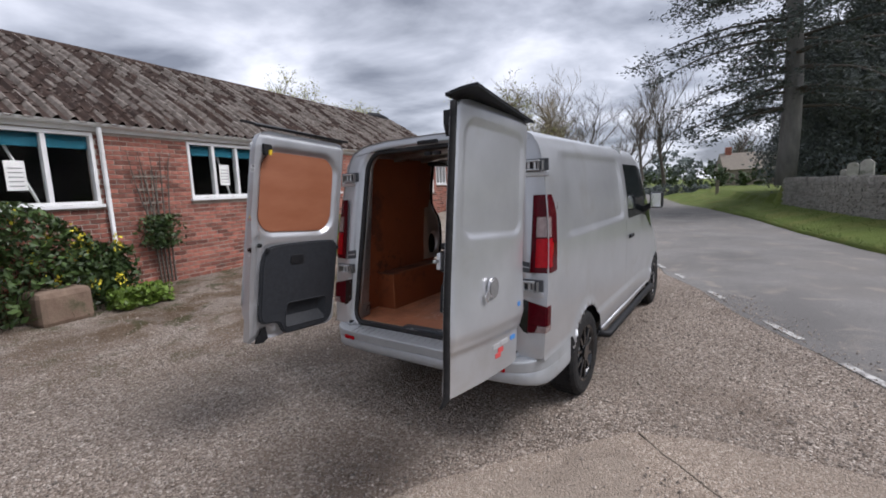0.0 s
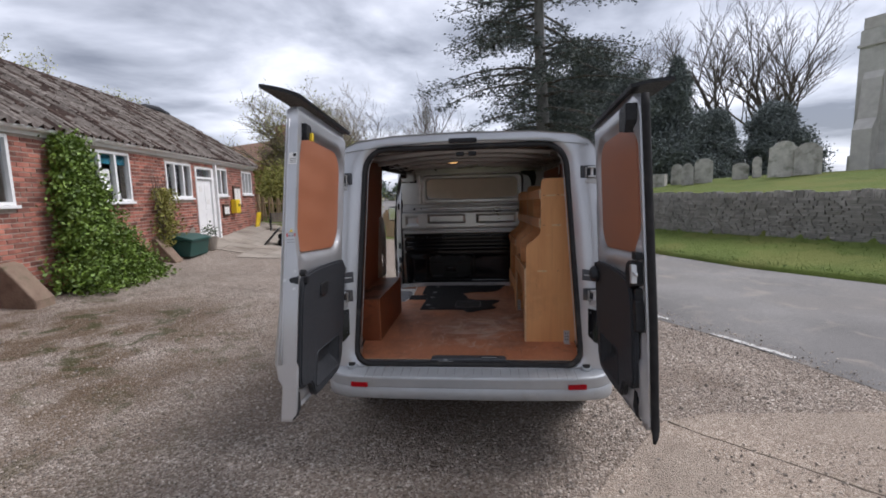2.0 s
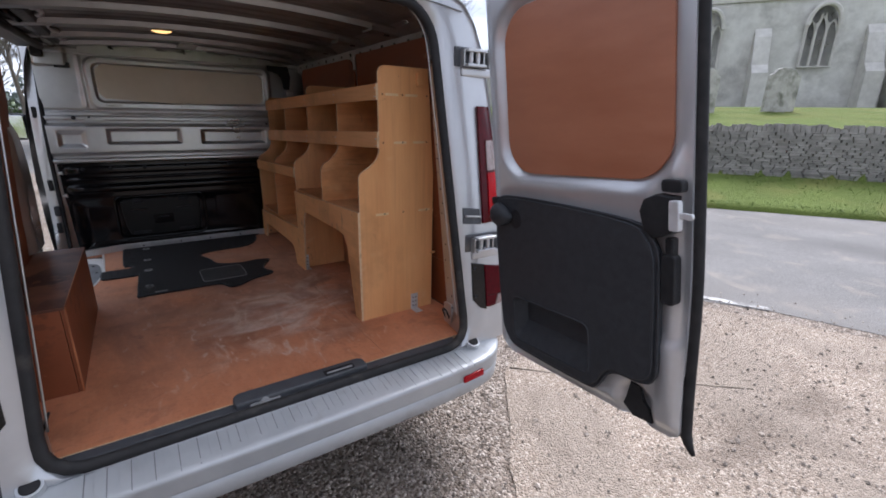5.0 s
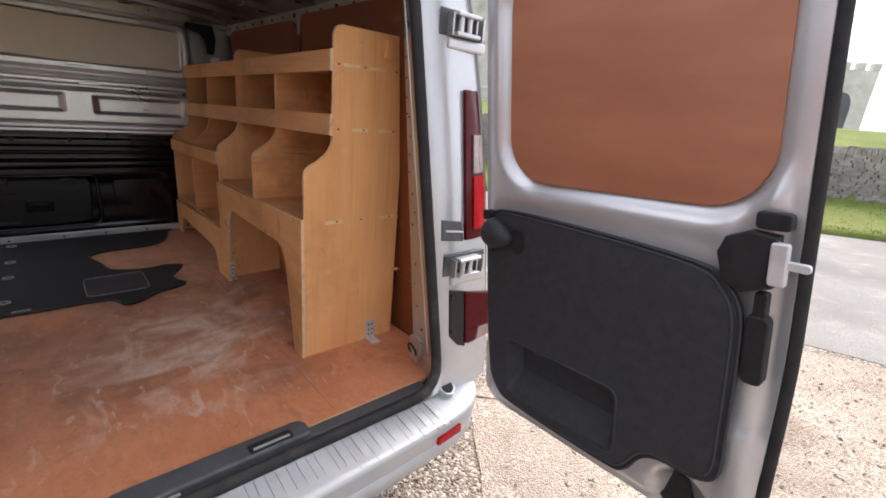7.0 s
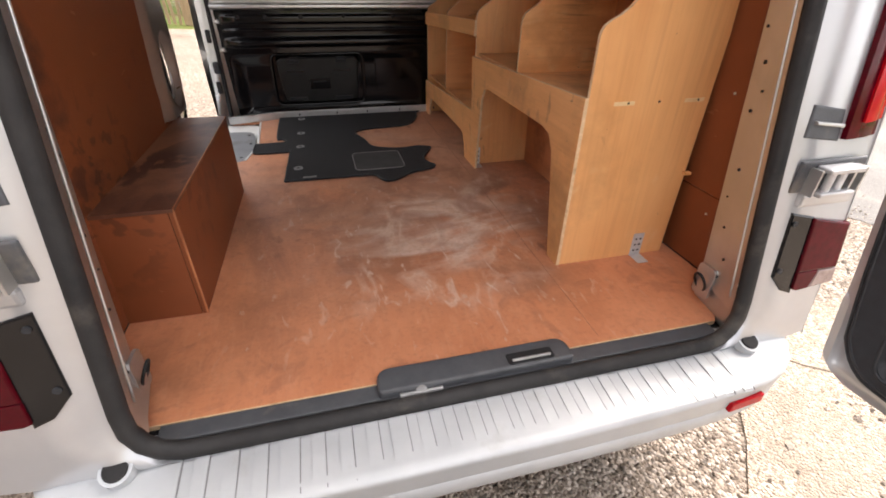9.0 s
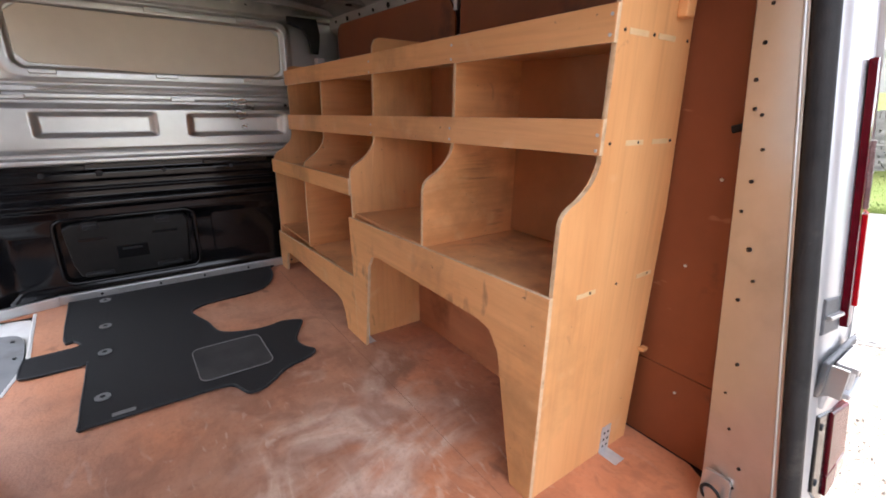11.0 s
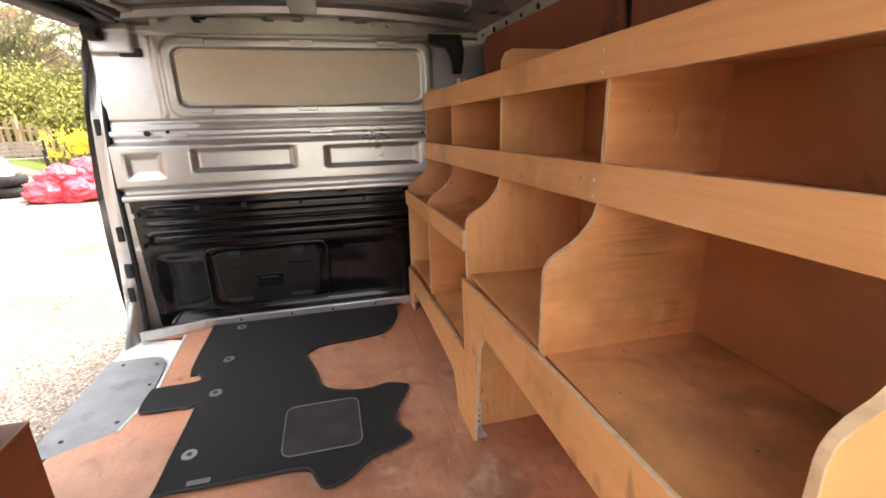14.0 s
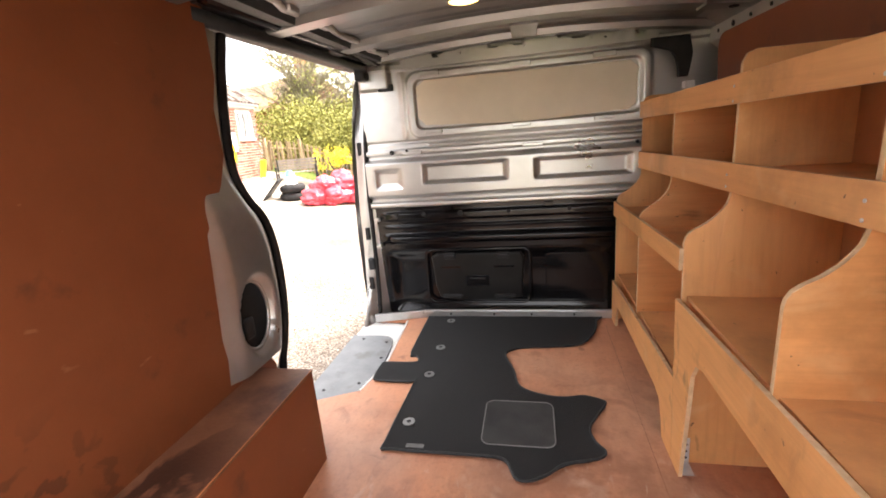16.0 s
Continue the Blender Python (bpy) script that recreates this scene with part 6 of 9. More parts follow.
# the sliding door itself, run back along the body's flank
bm = bmesh.new()
sheet(bm, 20, 30, lambda i, j: (-(half_width(0.42 + 1.50 * j / 30) + 0.085 - 0.012 * (abs(i - 10) / 10) ** 4), 0.42 + 1.0 * i / 20, 0.42 + 1.50 * j / 30))
bmesh.ops.solidify(bm, geom=bm.faces[:], thickness=0.05)
sd = part("sliding_door", bm, SILVER, van, "silver sliding door run back along the side")
part("sliding_window", sheet(bmesh.new(), 10, 8, lambda i, j: (-(half_width(1.36 + 0.45 * j / 8) + 0.088), 0.55 + 0.75 * i / 10, 1.36 + 0.45 * j / 8)), CAR_GLASS, sd)

# ply casing over the wheel arch on the passenger side
case = thing("wheel_arch_box", (-0.76, 1.0, FLOOR), "scuffed reddish ply box cased over the wheel arch", "box")
part("side_panel", one_box(-0.672, -0.660, 0.575, 1.412, FLOOR, 0.926, 0.001), PLY_WALL, case)
part("end_panel", one_box(-0.858, -0.674, 0.574, 0.586, FLOOR, 0.926, 0.001), PLY_WALL, case)
part("end_panel", one_box(-0.858, -0.674, 1.40, 1.412, FLOOR, 0.926, 0.001), PLY_WALL, case)
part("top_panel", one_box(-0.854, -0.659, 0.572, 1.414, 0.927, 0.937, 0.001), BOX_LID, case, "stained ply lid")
part("edge_trim", tube(bmesh.new(), [(-0.660, 0.575, FLOOR + 0.002), (-0.660, 0.575, 0.936)], 0.003, 6), PLY_KICK, case)
part("edge_trim", tube(bmesh.new(), [(-0.66, 0.576, 0.936), (-0.66, 1.41, 0.936)], 0.002, 6), PLY_KICK, case)

# ---- ply racking along the driver's side ----
PALE_PLY = material("pale_ply_tenon", (0.66, 0.46, 0.23), (0.76, 0.55, 0.31), 40, 0.6)
rack = thing("shelving_rack", (0.62, 1.57, FLOOR), "orange-tan birch ply racking of two bays with pigeonholes and cut-out feet", "shelving")
XU, XL, XB, PT = 0.525, 0.420, 0.825, 0.012
A0, A1, A2, A3, A4 = 0.566, 1.058, 1.550, 2.06, 2.545   # uprights: end, divider, middle, divider, front end


def raw_edges(bm, axis):
    """Give the sawn edges of a ply board the end-grain material."""
    bm.normal_update()
    for f in bm.faces:
        if abs(f.normal[axis]) < 0.85:
            f.material_index = 1


def splay(z):
    """How far the middle upright's foot stands back from its head."""
    return 0.045 * max(0.0, 1.10 - z) / 0.49


def upright(y, y_t, zb, z_shelf_hi, z_top, curve, foot=True, name="upright", wide=False):
    """A ply upright: narrow above, curving out to the full depth below; the foot stands on the floor."""
    c0, c1 = curve
    pts = [(XB - 0.015, zb), (XL, zb), (XL, c0)]
    for fx, fz in ((0.03, 0.12), (0.10, 0.22), (0.25, 0.31), (0.48, 0.41), (0.68, 0.53), (0.83, 0.66), (0.93, 0.80), (0.985, 0.92)):
        pts.append((XL + (XU - XL) * fx, c0 + (c1 - c0) * fz))
    pts += [(XU, c1)]
    if name == "divider":
        pts += [(XU, z_top)]
    else:
        pts += [(XU, z_top - 0.03), (XU + 0.01, z_top - 0.008), (XU + 0.03, z_top)]
    pts += [(ply_x(z_top) - 0.02, z_top), (ply_x(1.3) - 0.014, 1.3)]
    bm = bmesh.new()
    slab(bm, pts, 1, y, y + y_t, 0.0015)
    raw_edges(bm, 1)
    if name == "upright":
        for v in bm.verts:
            v.co.y -= splay(v.co.z)
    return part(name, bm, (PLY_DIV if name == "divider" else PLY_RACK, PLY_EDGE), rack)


end_panel = upright(A0, PT, FLOOR, 1.13, 1.785, (1.30, 1.42), name="end_panel")
upright(A1, PT, 1.12, 1.13, 1.656, (1.29, 1.42), name="divider")
upright(A2, PT, FLOOR, 1.13, 1.745, (1.27, 1.40), name="upright")
upright(A3, PT, 0.85, 0.86, 1.626, (1.235, 1.37), name="divider")
upright(A4 - PT, PT, FLOOR, 0.86, 1.70, (1.225, 1.355), name="end_panel")
# divider in the lower front bay stands between its shelves
# shelves
SH = [("shelf", A0 + PT, A2, 1.115, XL + 0.012), ("shelf", A0 + PT, A2, 1.455, XU + 0.012), ("shelf", A0 + PT, A2, 1.655, XU + 0.012),
      ("shelf", A2 + PT, A4 - PT, 0.845, XL + 0.012), ("shelf", A2 + PT, A4 - PT, 1.185, XL + 0.012), ("shelf", A2 + PT, A4 - PT, 1.405, XU + 0.012), ("shelf", A2 + PT, A4 - PT, 1.625, XU + 0.012)]
for nm, y0, y1, z, x0 in SH:
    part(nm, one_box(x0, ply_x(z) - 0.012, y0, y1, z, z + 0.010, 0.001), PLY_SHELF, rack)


for y, zt in ((A0, 1.785), (A2, 1.745), (A4 - PT, 1.70)):
    part("worn_edge", slab(bmesh.new(), [(XU - 0.0008, 1.51 - (y - A0) * 0.027), (XU + 0.004, 1.51 - (y - A0) * 0.027), (XU + 0.004, 1.635 - (y - A0) * 0.02), (XU - 0.0008, 1.635 - (y - A0) * 0.02)], 1, y + 0.003, y + 0.009), PLY_EDGE, rack)


def rail(y0, y1, x, pts_z, name="rail"):
    """A front rail whose upper and lower edges run between given heights at its two ends."""
    (b0, t0), (b1, t1) = pts_z
    bm = bmesh.new()
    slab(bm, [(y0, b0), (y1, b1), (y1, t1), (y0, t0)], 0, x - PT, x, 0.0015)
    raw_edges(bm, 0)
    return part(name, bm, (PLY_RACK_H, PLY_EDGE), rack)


top_rail = rail(A0 - 0.002, A4, XU, ((1.642, 1.708), (1.602, 1.674)))
mid_rail = rail(A0 - 0.002, A4, XU, ((1.436, 1.506), (1.378, 1.454)))
rail(A2 - 0.004, A4, XL, ((1.196, 1.258), (1.154, 1.224)))


def footed(y0, y1, z_top0, z_top1, z_arch, leg, name="foot_rail"):
    """A low front rail with splayed legs and an arch cut between them."""
    mid = (y0 + y1) / 2
    pts = [(y0, FLOOR), (y0 + leg * 0.55, FLOOR), (y0 + leg * 1.0, z_arch - 0.14), (y0 + leg * 1.12, z_arch - 0.06), (y0 + leg * 1.4, z_arch - 0.012), (y0 + leg * 1.8, z_arch),
           (y1 - leg * 1.8, z_arch), (y1 - leg * 1.4, z_arch - 0.012), (y1 - leg * 1.12, z_arch - 0.06), (y1 - leg * 1.0, z_arch - 0.14), (y1 - leg * 0.55, FLOOR), (y1, FLOOR), (y1, z_top1), (y0, z_top0)]
    bm = bmesh.new()
    slab(bm, pts, 0, XL - PT, XL, 0.0015)
    raw_edges(bm, 0)
    for v in bm.verts:
        v.co.y -= splay(v.co.z) * (1 - smooth01(abs(v.co.y - A2), 0.15, 0.25))
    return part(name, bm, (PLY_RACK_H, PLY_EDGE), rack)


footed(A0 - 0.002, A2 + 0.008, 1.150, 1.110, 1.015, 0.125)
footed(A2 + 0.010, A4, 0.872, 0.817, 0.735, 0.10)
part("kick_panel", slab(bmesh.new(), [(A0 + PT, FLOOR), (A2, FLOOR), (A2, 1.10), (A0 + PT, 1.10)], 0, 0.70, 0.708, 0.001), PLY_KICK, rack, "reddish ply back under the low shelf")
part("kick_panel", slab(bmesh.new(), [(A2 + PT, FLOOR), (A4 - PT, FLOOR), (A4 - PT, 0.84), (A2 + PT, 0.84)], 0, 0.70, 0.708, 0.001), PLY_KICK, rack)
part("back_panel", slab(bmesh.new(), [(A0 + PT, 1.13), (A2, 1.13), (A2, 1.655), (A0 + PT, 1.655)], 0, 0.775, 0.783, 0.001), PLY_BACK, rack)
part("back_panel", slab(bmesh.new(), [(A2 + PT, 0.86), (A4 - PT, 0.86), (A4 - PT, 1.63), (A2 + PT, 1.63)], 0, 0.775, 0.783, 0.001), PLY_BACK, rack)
for z, ym in ((1.445, 0.09), (1.475, 0.09), (1.655, 0.06), (1.69, 0.06)):
    for y in (A0 + 0.008, A1 + 0.006, A2 + 0.006, A4 - 0.01):
        zz = z - (y - A0) * 0.026
        part("screw", disc(bmesh.new(), (XU - PT - 0.0005, y, zz), (1, 0, 0), 0.0035, 0.002, 8), STEEL, rack)
for z, xs in ((1.452, (0.60, 0.70)), (1.66, (0.56, 0.66)), (1.125, (0.50, 0.73))):
    for x in xs:
        part("tenon", one_box(x, x + 0.065, A0 - 0.0012, A0 + 0.004, z, z + 0.011), PALE_PLY, end_panel)
    for x in (0.545, 0.645, 0.775):
        part("screw", disc(bmesh.new(), (x, A0 - 0.0005, z + 0.006), (0, 1, 0), 0.0035, 0.002, 8), BLACK_PL, end_panel)
part("end_block", one_box(0.715, 0.748, A0 - 0.022, A0, 1.705, 1.765, 0.004), PLY_RACK, rack)
part("end_block", one_box(0.80, 0.822, A0 - 0.016, A0, 0.90, 0.909, 0.001), PLY_RACK, rack)


def angle_bracket(x0, x1, y, nm="angle_bracket"):
    """A perforated zinc angle screwed to the floor and an upright."""
    br = part(nm, one_box(x0, x1, y - 0.003, y - 0.0005, FLOOR, FLOOR + 0.085, 0.0005), STEEL, rack, "perforated zinc angle bracket")
    part("foot", one_box(x0, x1, y - 0.055, y - 0.0005, FLOOR + 0.0005, FLOOR + 0.003, 0.0005), STEEL, br)
    for k in range(6):
        x, z = x0 + (x1 - x0) * (0.3 if k % 2 else 0.7), FLOOR + 0.02 + 0.022 * (k // 2)
        part("hole", disc(bmesh.new(), (x, y - 0.0032, z), (0, 1, 0), 0.004, 0.001, 8), BLACK_PL, br)
    return br


angle_bracket(0.685, 0.725, A0)
angle_bracket(XL + 0.002, XL + 0.034, A2 - splay(FLOOR))

# ---- carpet cab mat thrown on the floor ----
mat_pts = [(-0.565, 2.55), (-0.50, 2.56), (0.30, 2.555), (0.325, 2.50), (0.30, 2.36), (0.225, 2.235), (0.10, 2.205), (-0.043, 2.19), (-0.105, 2.15), (-0.115, 2.10), (-0.075, 1.98), (-0.055, 1.88), (-0.015, 1.835), (0.06, 1.805), (0.13, 1.80), (0.19, 1.815), (0.255, 1.79), (0.26, 1.765), (0.225, 1.70), (0.19, 1.625), (0.20, 1.56), (0.225, 1.52), (0.20, 1.485), (0.10, 1.455), (0.05, 1.41), (-0.005, 1.375), (-0.045, 1.378), (-0.062, 1.41), (-0.085, 1.455), (-0.16, 1.465), (-0.46, 1.468), (-0.488, 1.50), (-0.480, 1.855), (-0.50, 1.868), (-0.645, 1.872), (-0.668, 1.90), (-0.668, 2.00), (-0.65, 2.02), (-0.53, 2.025), (-0.505, 2.045), (-0.53, 2.09), (-0.56, 2.12)]
bm = bmesh.new()
slab(bm, spline(mat_pts + mat_pts[:1], 3)[:-1], 2, FLOOR + 0.001, FLOOR + 0.010, 0.0025)
mat_thing = thing("cab_mat", (-0.15, 1.95, FLOOR), "dark grey carpet cab floor mat lying flat", "car mat")
part("carpet", bm, MAT_GREY, mat_thing)
part("edge_stitching", tube(bmesh.new(), [(x, y, FLOOR + 0.0085) for x, y in spline(mat_pts + mat_pts[:1], 3)[:-1]], 0.004, 6, True), TRIM, mat_thing)
pad = rounded(-0.165, 0.075, 1.515, 1.755, 0.03, 4)
part("heel_pad", slab(bmesh.new(), pad, 2, FLOOR + 0.009, FLOOR + 0.0125, 0.001), MAT_PAD, mat_thing, "worn dark heel pad")
part("heel_stitching", tube(bmesh.new(), [(x, y, FLOOR + 0.0125) for x, y in pad], 0.0022, 5, True), STITCH, mat_thing)
for x, y in ((-0.433, 1.606), (-0.429, 1.925), (-0.428, 2.167), (-0.43, 2.47)):
    e = part("eyelet", disc(bmesh.new(), (x, y, FLOOR + 0.0115), (0, 0, 1), 0.022, 0.004, 20), ALLOY_GREY, mat_thing, "grey mat eyelet")
    part("eyelet_hole", disc(bmesh.new(), (x, y, FLOOR + 0.0135), (0, 0, 1), 0.008, 0.002, 12), BLACK_PL, e)
part("mat_tag", one_box(-0.41, -0.35, 1.478, 1.495, FLOOR + 0.010, FLOOR + 0.012), STITCH, mat_thing)


# ---- outdoors ----
BRICK = material("red_brick", (0.19, 0.062, 0.045), (0.41, 0.165, 0.115), 7.0, 0.88, 0, 0.5, 90, stain=(0.13, 0.075, 0.06), stain_scale=3.5, stain_at=(0.55, 0.70), rand=0.5)
BRICK_J = material("red_brick_far", (0.19, 0.062, 0.045), (0.41, 0.165, 0.115), 7.0, 0.88, 0, 0.5, 90, stain=(0.13, 0.075, 0.06), stain_scale=3.5, stain_at=(0.55, 0.70), rand=0.5, island=True)
MORTAR = material("lime_mortar", (0.38, 0.32, 0.27), (0.50, 0.435, 0.375), 20.0, 0.95, 0, 0.4, 120, stain=(0.26, 0.22, 0.19), stain_scale=1.5, stain_at=(0.5, 0.7))
# lichen tone, also laid on roll crests as painted light
ROOF_LIT_LICHEN = material("lit_crests_and_lichen", (0.09, 0.072, 0.060), (0.27, 0.235, 0.205), 9.0, 0.95, 0, 0.8, 40)
ROOF_SHEET = material("lichened_roof_sheet", (0.028, 0.017, 0.013), (0.070, 0.042, 0.031), 3.5, 0.95, 0, 0.9, 25, stain=(0.24, 0.20, 0.17), stain_scale=11.0, stain_at=(0.58, 0.68), detail=8)
STONE = material("grey_limestone", (0.185, 0.175, 0.158), (0.33, 0.315, 0.285), 6.0, 0.95, 0, 0.6, 40, stain=(0.10, 0.095, 0.085), stain_scale=3.0, stain_at=(0.55, 0.72), rand=0.2)
STONE_J = material("grey_limestone_wall", (0.185, 0.175, 0.158), (0.33, 0.315, 0.285), 6.0, 0.95, 0, 0.6, 40, stain=(0.10, 0.095, 0.085), stain_scale=3.0, stain_at=(0.55, 0.72), rand=0.2, island=True)
STONE_C = material("church_rubble", (0.46, 0.445, 0.415), (0.62, 0.605, 0.57), 2.2, 0.95, 0, 0.7, 9, stain=(0.30, 0.285, 0.26), stain_scale=0.6, stain_at=(0.5, 0.7), detail=9)
ASHLAR = material("church_ashlar", (0.44, 0.42, 0.39), (0.58, 0.56, 0.52), 3.0, 0.9, 0, 0.3, 30)
GRAVE = material("weathered_gravestone", (0.33, 0.315, 0.285), (0.52, 0.50, 0.46), 4.0, 0.95, 0, 0.5, 40, stain=(0.15, 0.155, 0.12), stain_scale=2.5, stain_at=(0.5, 0.7), rand=0.2)
DARK_GLASS = material("dark_window", (0.012, 0.014, 0.016), (0.022, 0.024, 0.028), 1.0, 0.08, 0, coat=0.3, rough_var=0.04)
BARK = material("tree_bark", (0.075, 0.062, 0.05), (0.14, 0.12, 0.10), 8.0, 0.95, 0, 0.6, 30)
BARK_PALE = material("pale_twigs", (0.19, 0.16, 0.11), (0.29, 0.25, 0.18), 8.0, 0.95)
# needles and yew leaves greyed up: glare haze is put into their colour
NEEDLES = material("conifer_needles", (0.065, 0.080, 0.072), (0.11, 0.126, 0.114), 1.5, 0.7, rand=0.4, island=True)
YEW = material("hazed_yew", (0.14, 0.165, 0.158), (0.18, 0.205, 0.195), 0.8, 0.95, rand=0.2, island=True)
LEAF = material("ivy_leaves", (0.075, 0.135, 0.016), (0.17, 0.25, 0.036), 4.0, 0.55, rand=0.45, island=True)
LEAF_DARK = material("shrub_leaves", (0.020, 0.042, 0.012), (0.065, 0.105, 0.024), 4.0, 0.5, rand=0.45, island=True)
LEAF_SPRING = material("spring_leaves", (0.26, 0.27, 0.07), (0.42, 0.41, 0.15), 2.0, 0.7, rand=0.35, island=True)
LEAF_HEDGE = material("hedge_leaves", (0.17, 0.175, 0.032), (0.31, 0.29, 0.075), 0.9, 0.75, rand=0.4, island=True)
FLOWER = material("yellow_flowers", (0.60, 0.50, 0.03), (0.75, 0.66, 0.06), 8.0, 0.7, rand=0.2, island=True)
RED_BAG = material("red_plastic_sack", (0.60, 0.035, 0.058), (0.78, 0.085, 0.115), 7.0, 0.34, 0, 0.5, 14, coat=0.2, dist=0.03)
GREEN_BOX = material("green_plastic", (0.010, 0.050, 0.042), (0.018, 0.075, 0.062), 6.0, 0.5)
WOOD_GREY = material("weathered_wood", (0.17, 0.145, 0.12), (0.28, 0.245, 0.20), 8.0, 0.9, 0, 0.4, 50, stretch=(1, 1, 0.2))
WOOD_FENCE = material("fence_wood", (0.26, 0.19, 0.11), (0.38, 0.28, 0.17), 6.0, 0.9, 0, 0.3, 40, stretch=(1, 1, 0.2), rand=0.2)
BLUE_PL = material("blue_plastic", (0.08, 0.28, 0.50), (0.12, 0.36, 0.60), 6, 0.35)
TEAL = material("teal_blind", (0.006, 0.115, 0.165), (0.010, 0.15, 0.21), 5, 0.8)
PAPER = material("paper_notice", (0.70, 0.69, 0.66), (0.80, 0.79, 0.76), 9, 0.7)
LINE_PAINT = material("road_line_paint", (0.42, 0.41, 0.39), (0.58, 0.57, 0.54), 12, 0.8, stain=(0.20, 0.19, 0.18), stain_scale=9, stain_at=(0.47, 0.60))
ROOF_TILE = material("plain_tile_roof", (0.16, 0.085, 0.055), (0.25, 0.14, 0.09), 3.0, 0.9, 0, 0.5, 30)
GRASS_BLADE = material('grass_blade', (0.075, 0.12, 0.018), (0.135, 0.195, 0.035), 3.0, 0.7, rand=0.3, island=True)
# near-black: the unlit room's darkness is put into its surfaces
ROOM_SHADE = material("room_shade", (0.018, 0.015, 0.013), (0.035, 0.030, 0.026), 2, 0.9)

EARTHY = material("earthy_stone", (0.15, 0.10, 0.07), (0.25, 0.18, 0.13), 6, 0.95, 0, 0.8, 30, stain=(0.08, 0.075, 0.04), stain_scale=3)

# ---- leaves and trees ----
def leaf_mesh(name, pos, size, mat_, parent=None, seed=1, flat=0.0, aspect=0.6, label=""):
    """Many small folded leaves at the given places."""
    g = np.random.default_rng(seed)
    n = len(pos)
    a = g.normal(size=(n, 3))
    a[:, 2] *= (1 - flat)
    a /= np.linalg.norm(a, axis=1)[:, None]
    b = g.normal(size=(n, 3))
    b -= a * np.sum(a * b, 1)[:, None]
    b /= np.linalg.norm(b, axis=1)[:, None]
    c = np.cross(a, b)
    s = (size * g.uniform(0.6, 1.35, n))[:, None]
    p0, p2 = pos - a * s, pos + a * s
    p1, p3 = pos + b * s * aspect + c * s * 0.15, pos - b * s * aspect + c * s * 0.15
    me = bpy.data.meshes.new(name)
    me.from_pydata(np.stack([p0, p1, p2, p3], 1).reshape(-1, 3).tolist(), [], [(4 * k, 4 * k + 1, 4 * k + 2, 4 * k + 3) for k in range(n)])
    me.materials.append(mat_)
    ob = new(name, me)
    if parent is not None:
        ob.parent = parent
        ob.matrix_parent_inverse = parent.matrix_basis.inverted()
    return tagged(ob, label)


# lines on the ground: the road's two edges and the churchyard wall
NEAR = [(22, -36), (9.5, -11), (6.0, -4.1), (3.13, 1.88), (2.27, 3.64), (1.0, 6.26), (-0.6, 9.6), (-2.4, 13.5), (-4.5, 19.5), (-7.0, 28.0), (-12, 46), (-20, 75)]
FAR = [(32, -32), (16, -8.5), (10.0, 0.5), (7.6, 4.1), (5.5, 7.0), (4.2, 10.2), (3.2, 14.0), (2.2, 19.0), (0.4, 25.5), (-1.6, 31.0), (-6, 47), (-14, 77)]
WALL = [(34, -28), (19.5, -9.4), (12.1, 1.4), (8.6, 6.5), (6.3, 10.2), (4.9, 14.0), (4.1, 18.0), (3.3, 22.0)]


def signed(p, line):
    """How far p lies to the right of a line that runs ahead (plus) or to its left (minus)."""
    best = (1e9, 0)
    for (ax, ay), (bx, by) in zip(line, line[1:]):
        ex, ey = bx - ax, by - ay
        t = max(0, min(1, ((p[0] - ax) * ex + (p[1] - ay) * ey) / (ex * ex + ey * ey)))
        dx, dy = p[0] - ax - ex * t, p[1] - ay - ey * t
        d = math.hypot(dx, dy)
        if d < best[0] - 1e-9:
            best = (d, 1 if ex * dy - ey * dx < 0 else -1)
    return best[0] * best[1]


def ground_z(x, y):
    left = min(9.0, max(0.0, -x - 1.5))
    z = 0.05 * left + 0.04 * max(0.0, min(14.0, y - 1.0)) * smooth01(-x, 5.8, 8.5)
    if x > 1.0 or y > 12:
        f = signed((x, y), FAR)
        if f > 0:
            bank = -0.05 + 0.46 * smooth01(f, 0.3, 2.6)
            w = signed((x, y), WALL)
            yard = 1.0 * smooth01(w, 0.10, 0.35) + 0.85 * smooth01(w, 0.3, 11.0)
            z = max(z, bank + yard * (1 - 0.8 * smooth01(y, 22.5, 25)))
    return z


def ticks(fine0, fine1, step, far):
    out = list(np.arange(fine0, fine1 + 1e-6, step))
    d, a, b = step, fine0, fine1
    lo, hi = [], []
    while b < far:
        d *= 1.28
        a, b = a - d, b + d
        lo.append(a)
        hi.append(b)
    return [float(v) for v in lo[::-1] + out + hi]


gx, gy = ticks(-14, 22, 0.36, 900), ticks(-12, 30, 0.36, 900)
verts = [(x, y, ground_z(x, y) - 0.012 * (x < 0.2 and abs(x) < 6 and abs(y) < 6) * noise.noise(Vector((x * 1.3, y * 1.3, 0))) - (0.05 if signed((x, y), NEAR) > 0.35 else 0)) for x in gx for y in gy]
ny = len(gy)
faces, fmat = [], []
for i in range(len(gx) - 1):
    for j in range(ny - 1):
        faces.append((i * ny + j, (i + 1) * ny + j, (i + 1) * ny + j + 1, i * ny + j + 1))
        c = ((gx[i] + gx[i + 1]) / 2, (gy[j] + gy[j + 1]) / 2)
        yard = -11 < c[0] < 8 and -16 < c[1] < 13.5 and signed(c, NEAR) < 0.2
        fmat.append(0 if yard or signed(c, FAR) < 0.1 and signed(c, NEAR) > -0.4 else 1)
me = bpy.data.meshes.new("ground")
me.from_pydata(verts, [], faces)
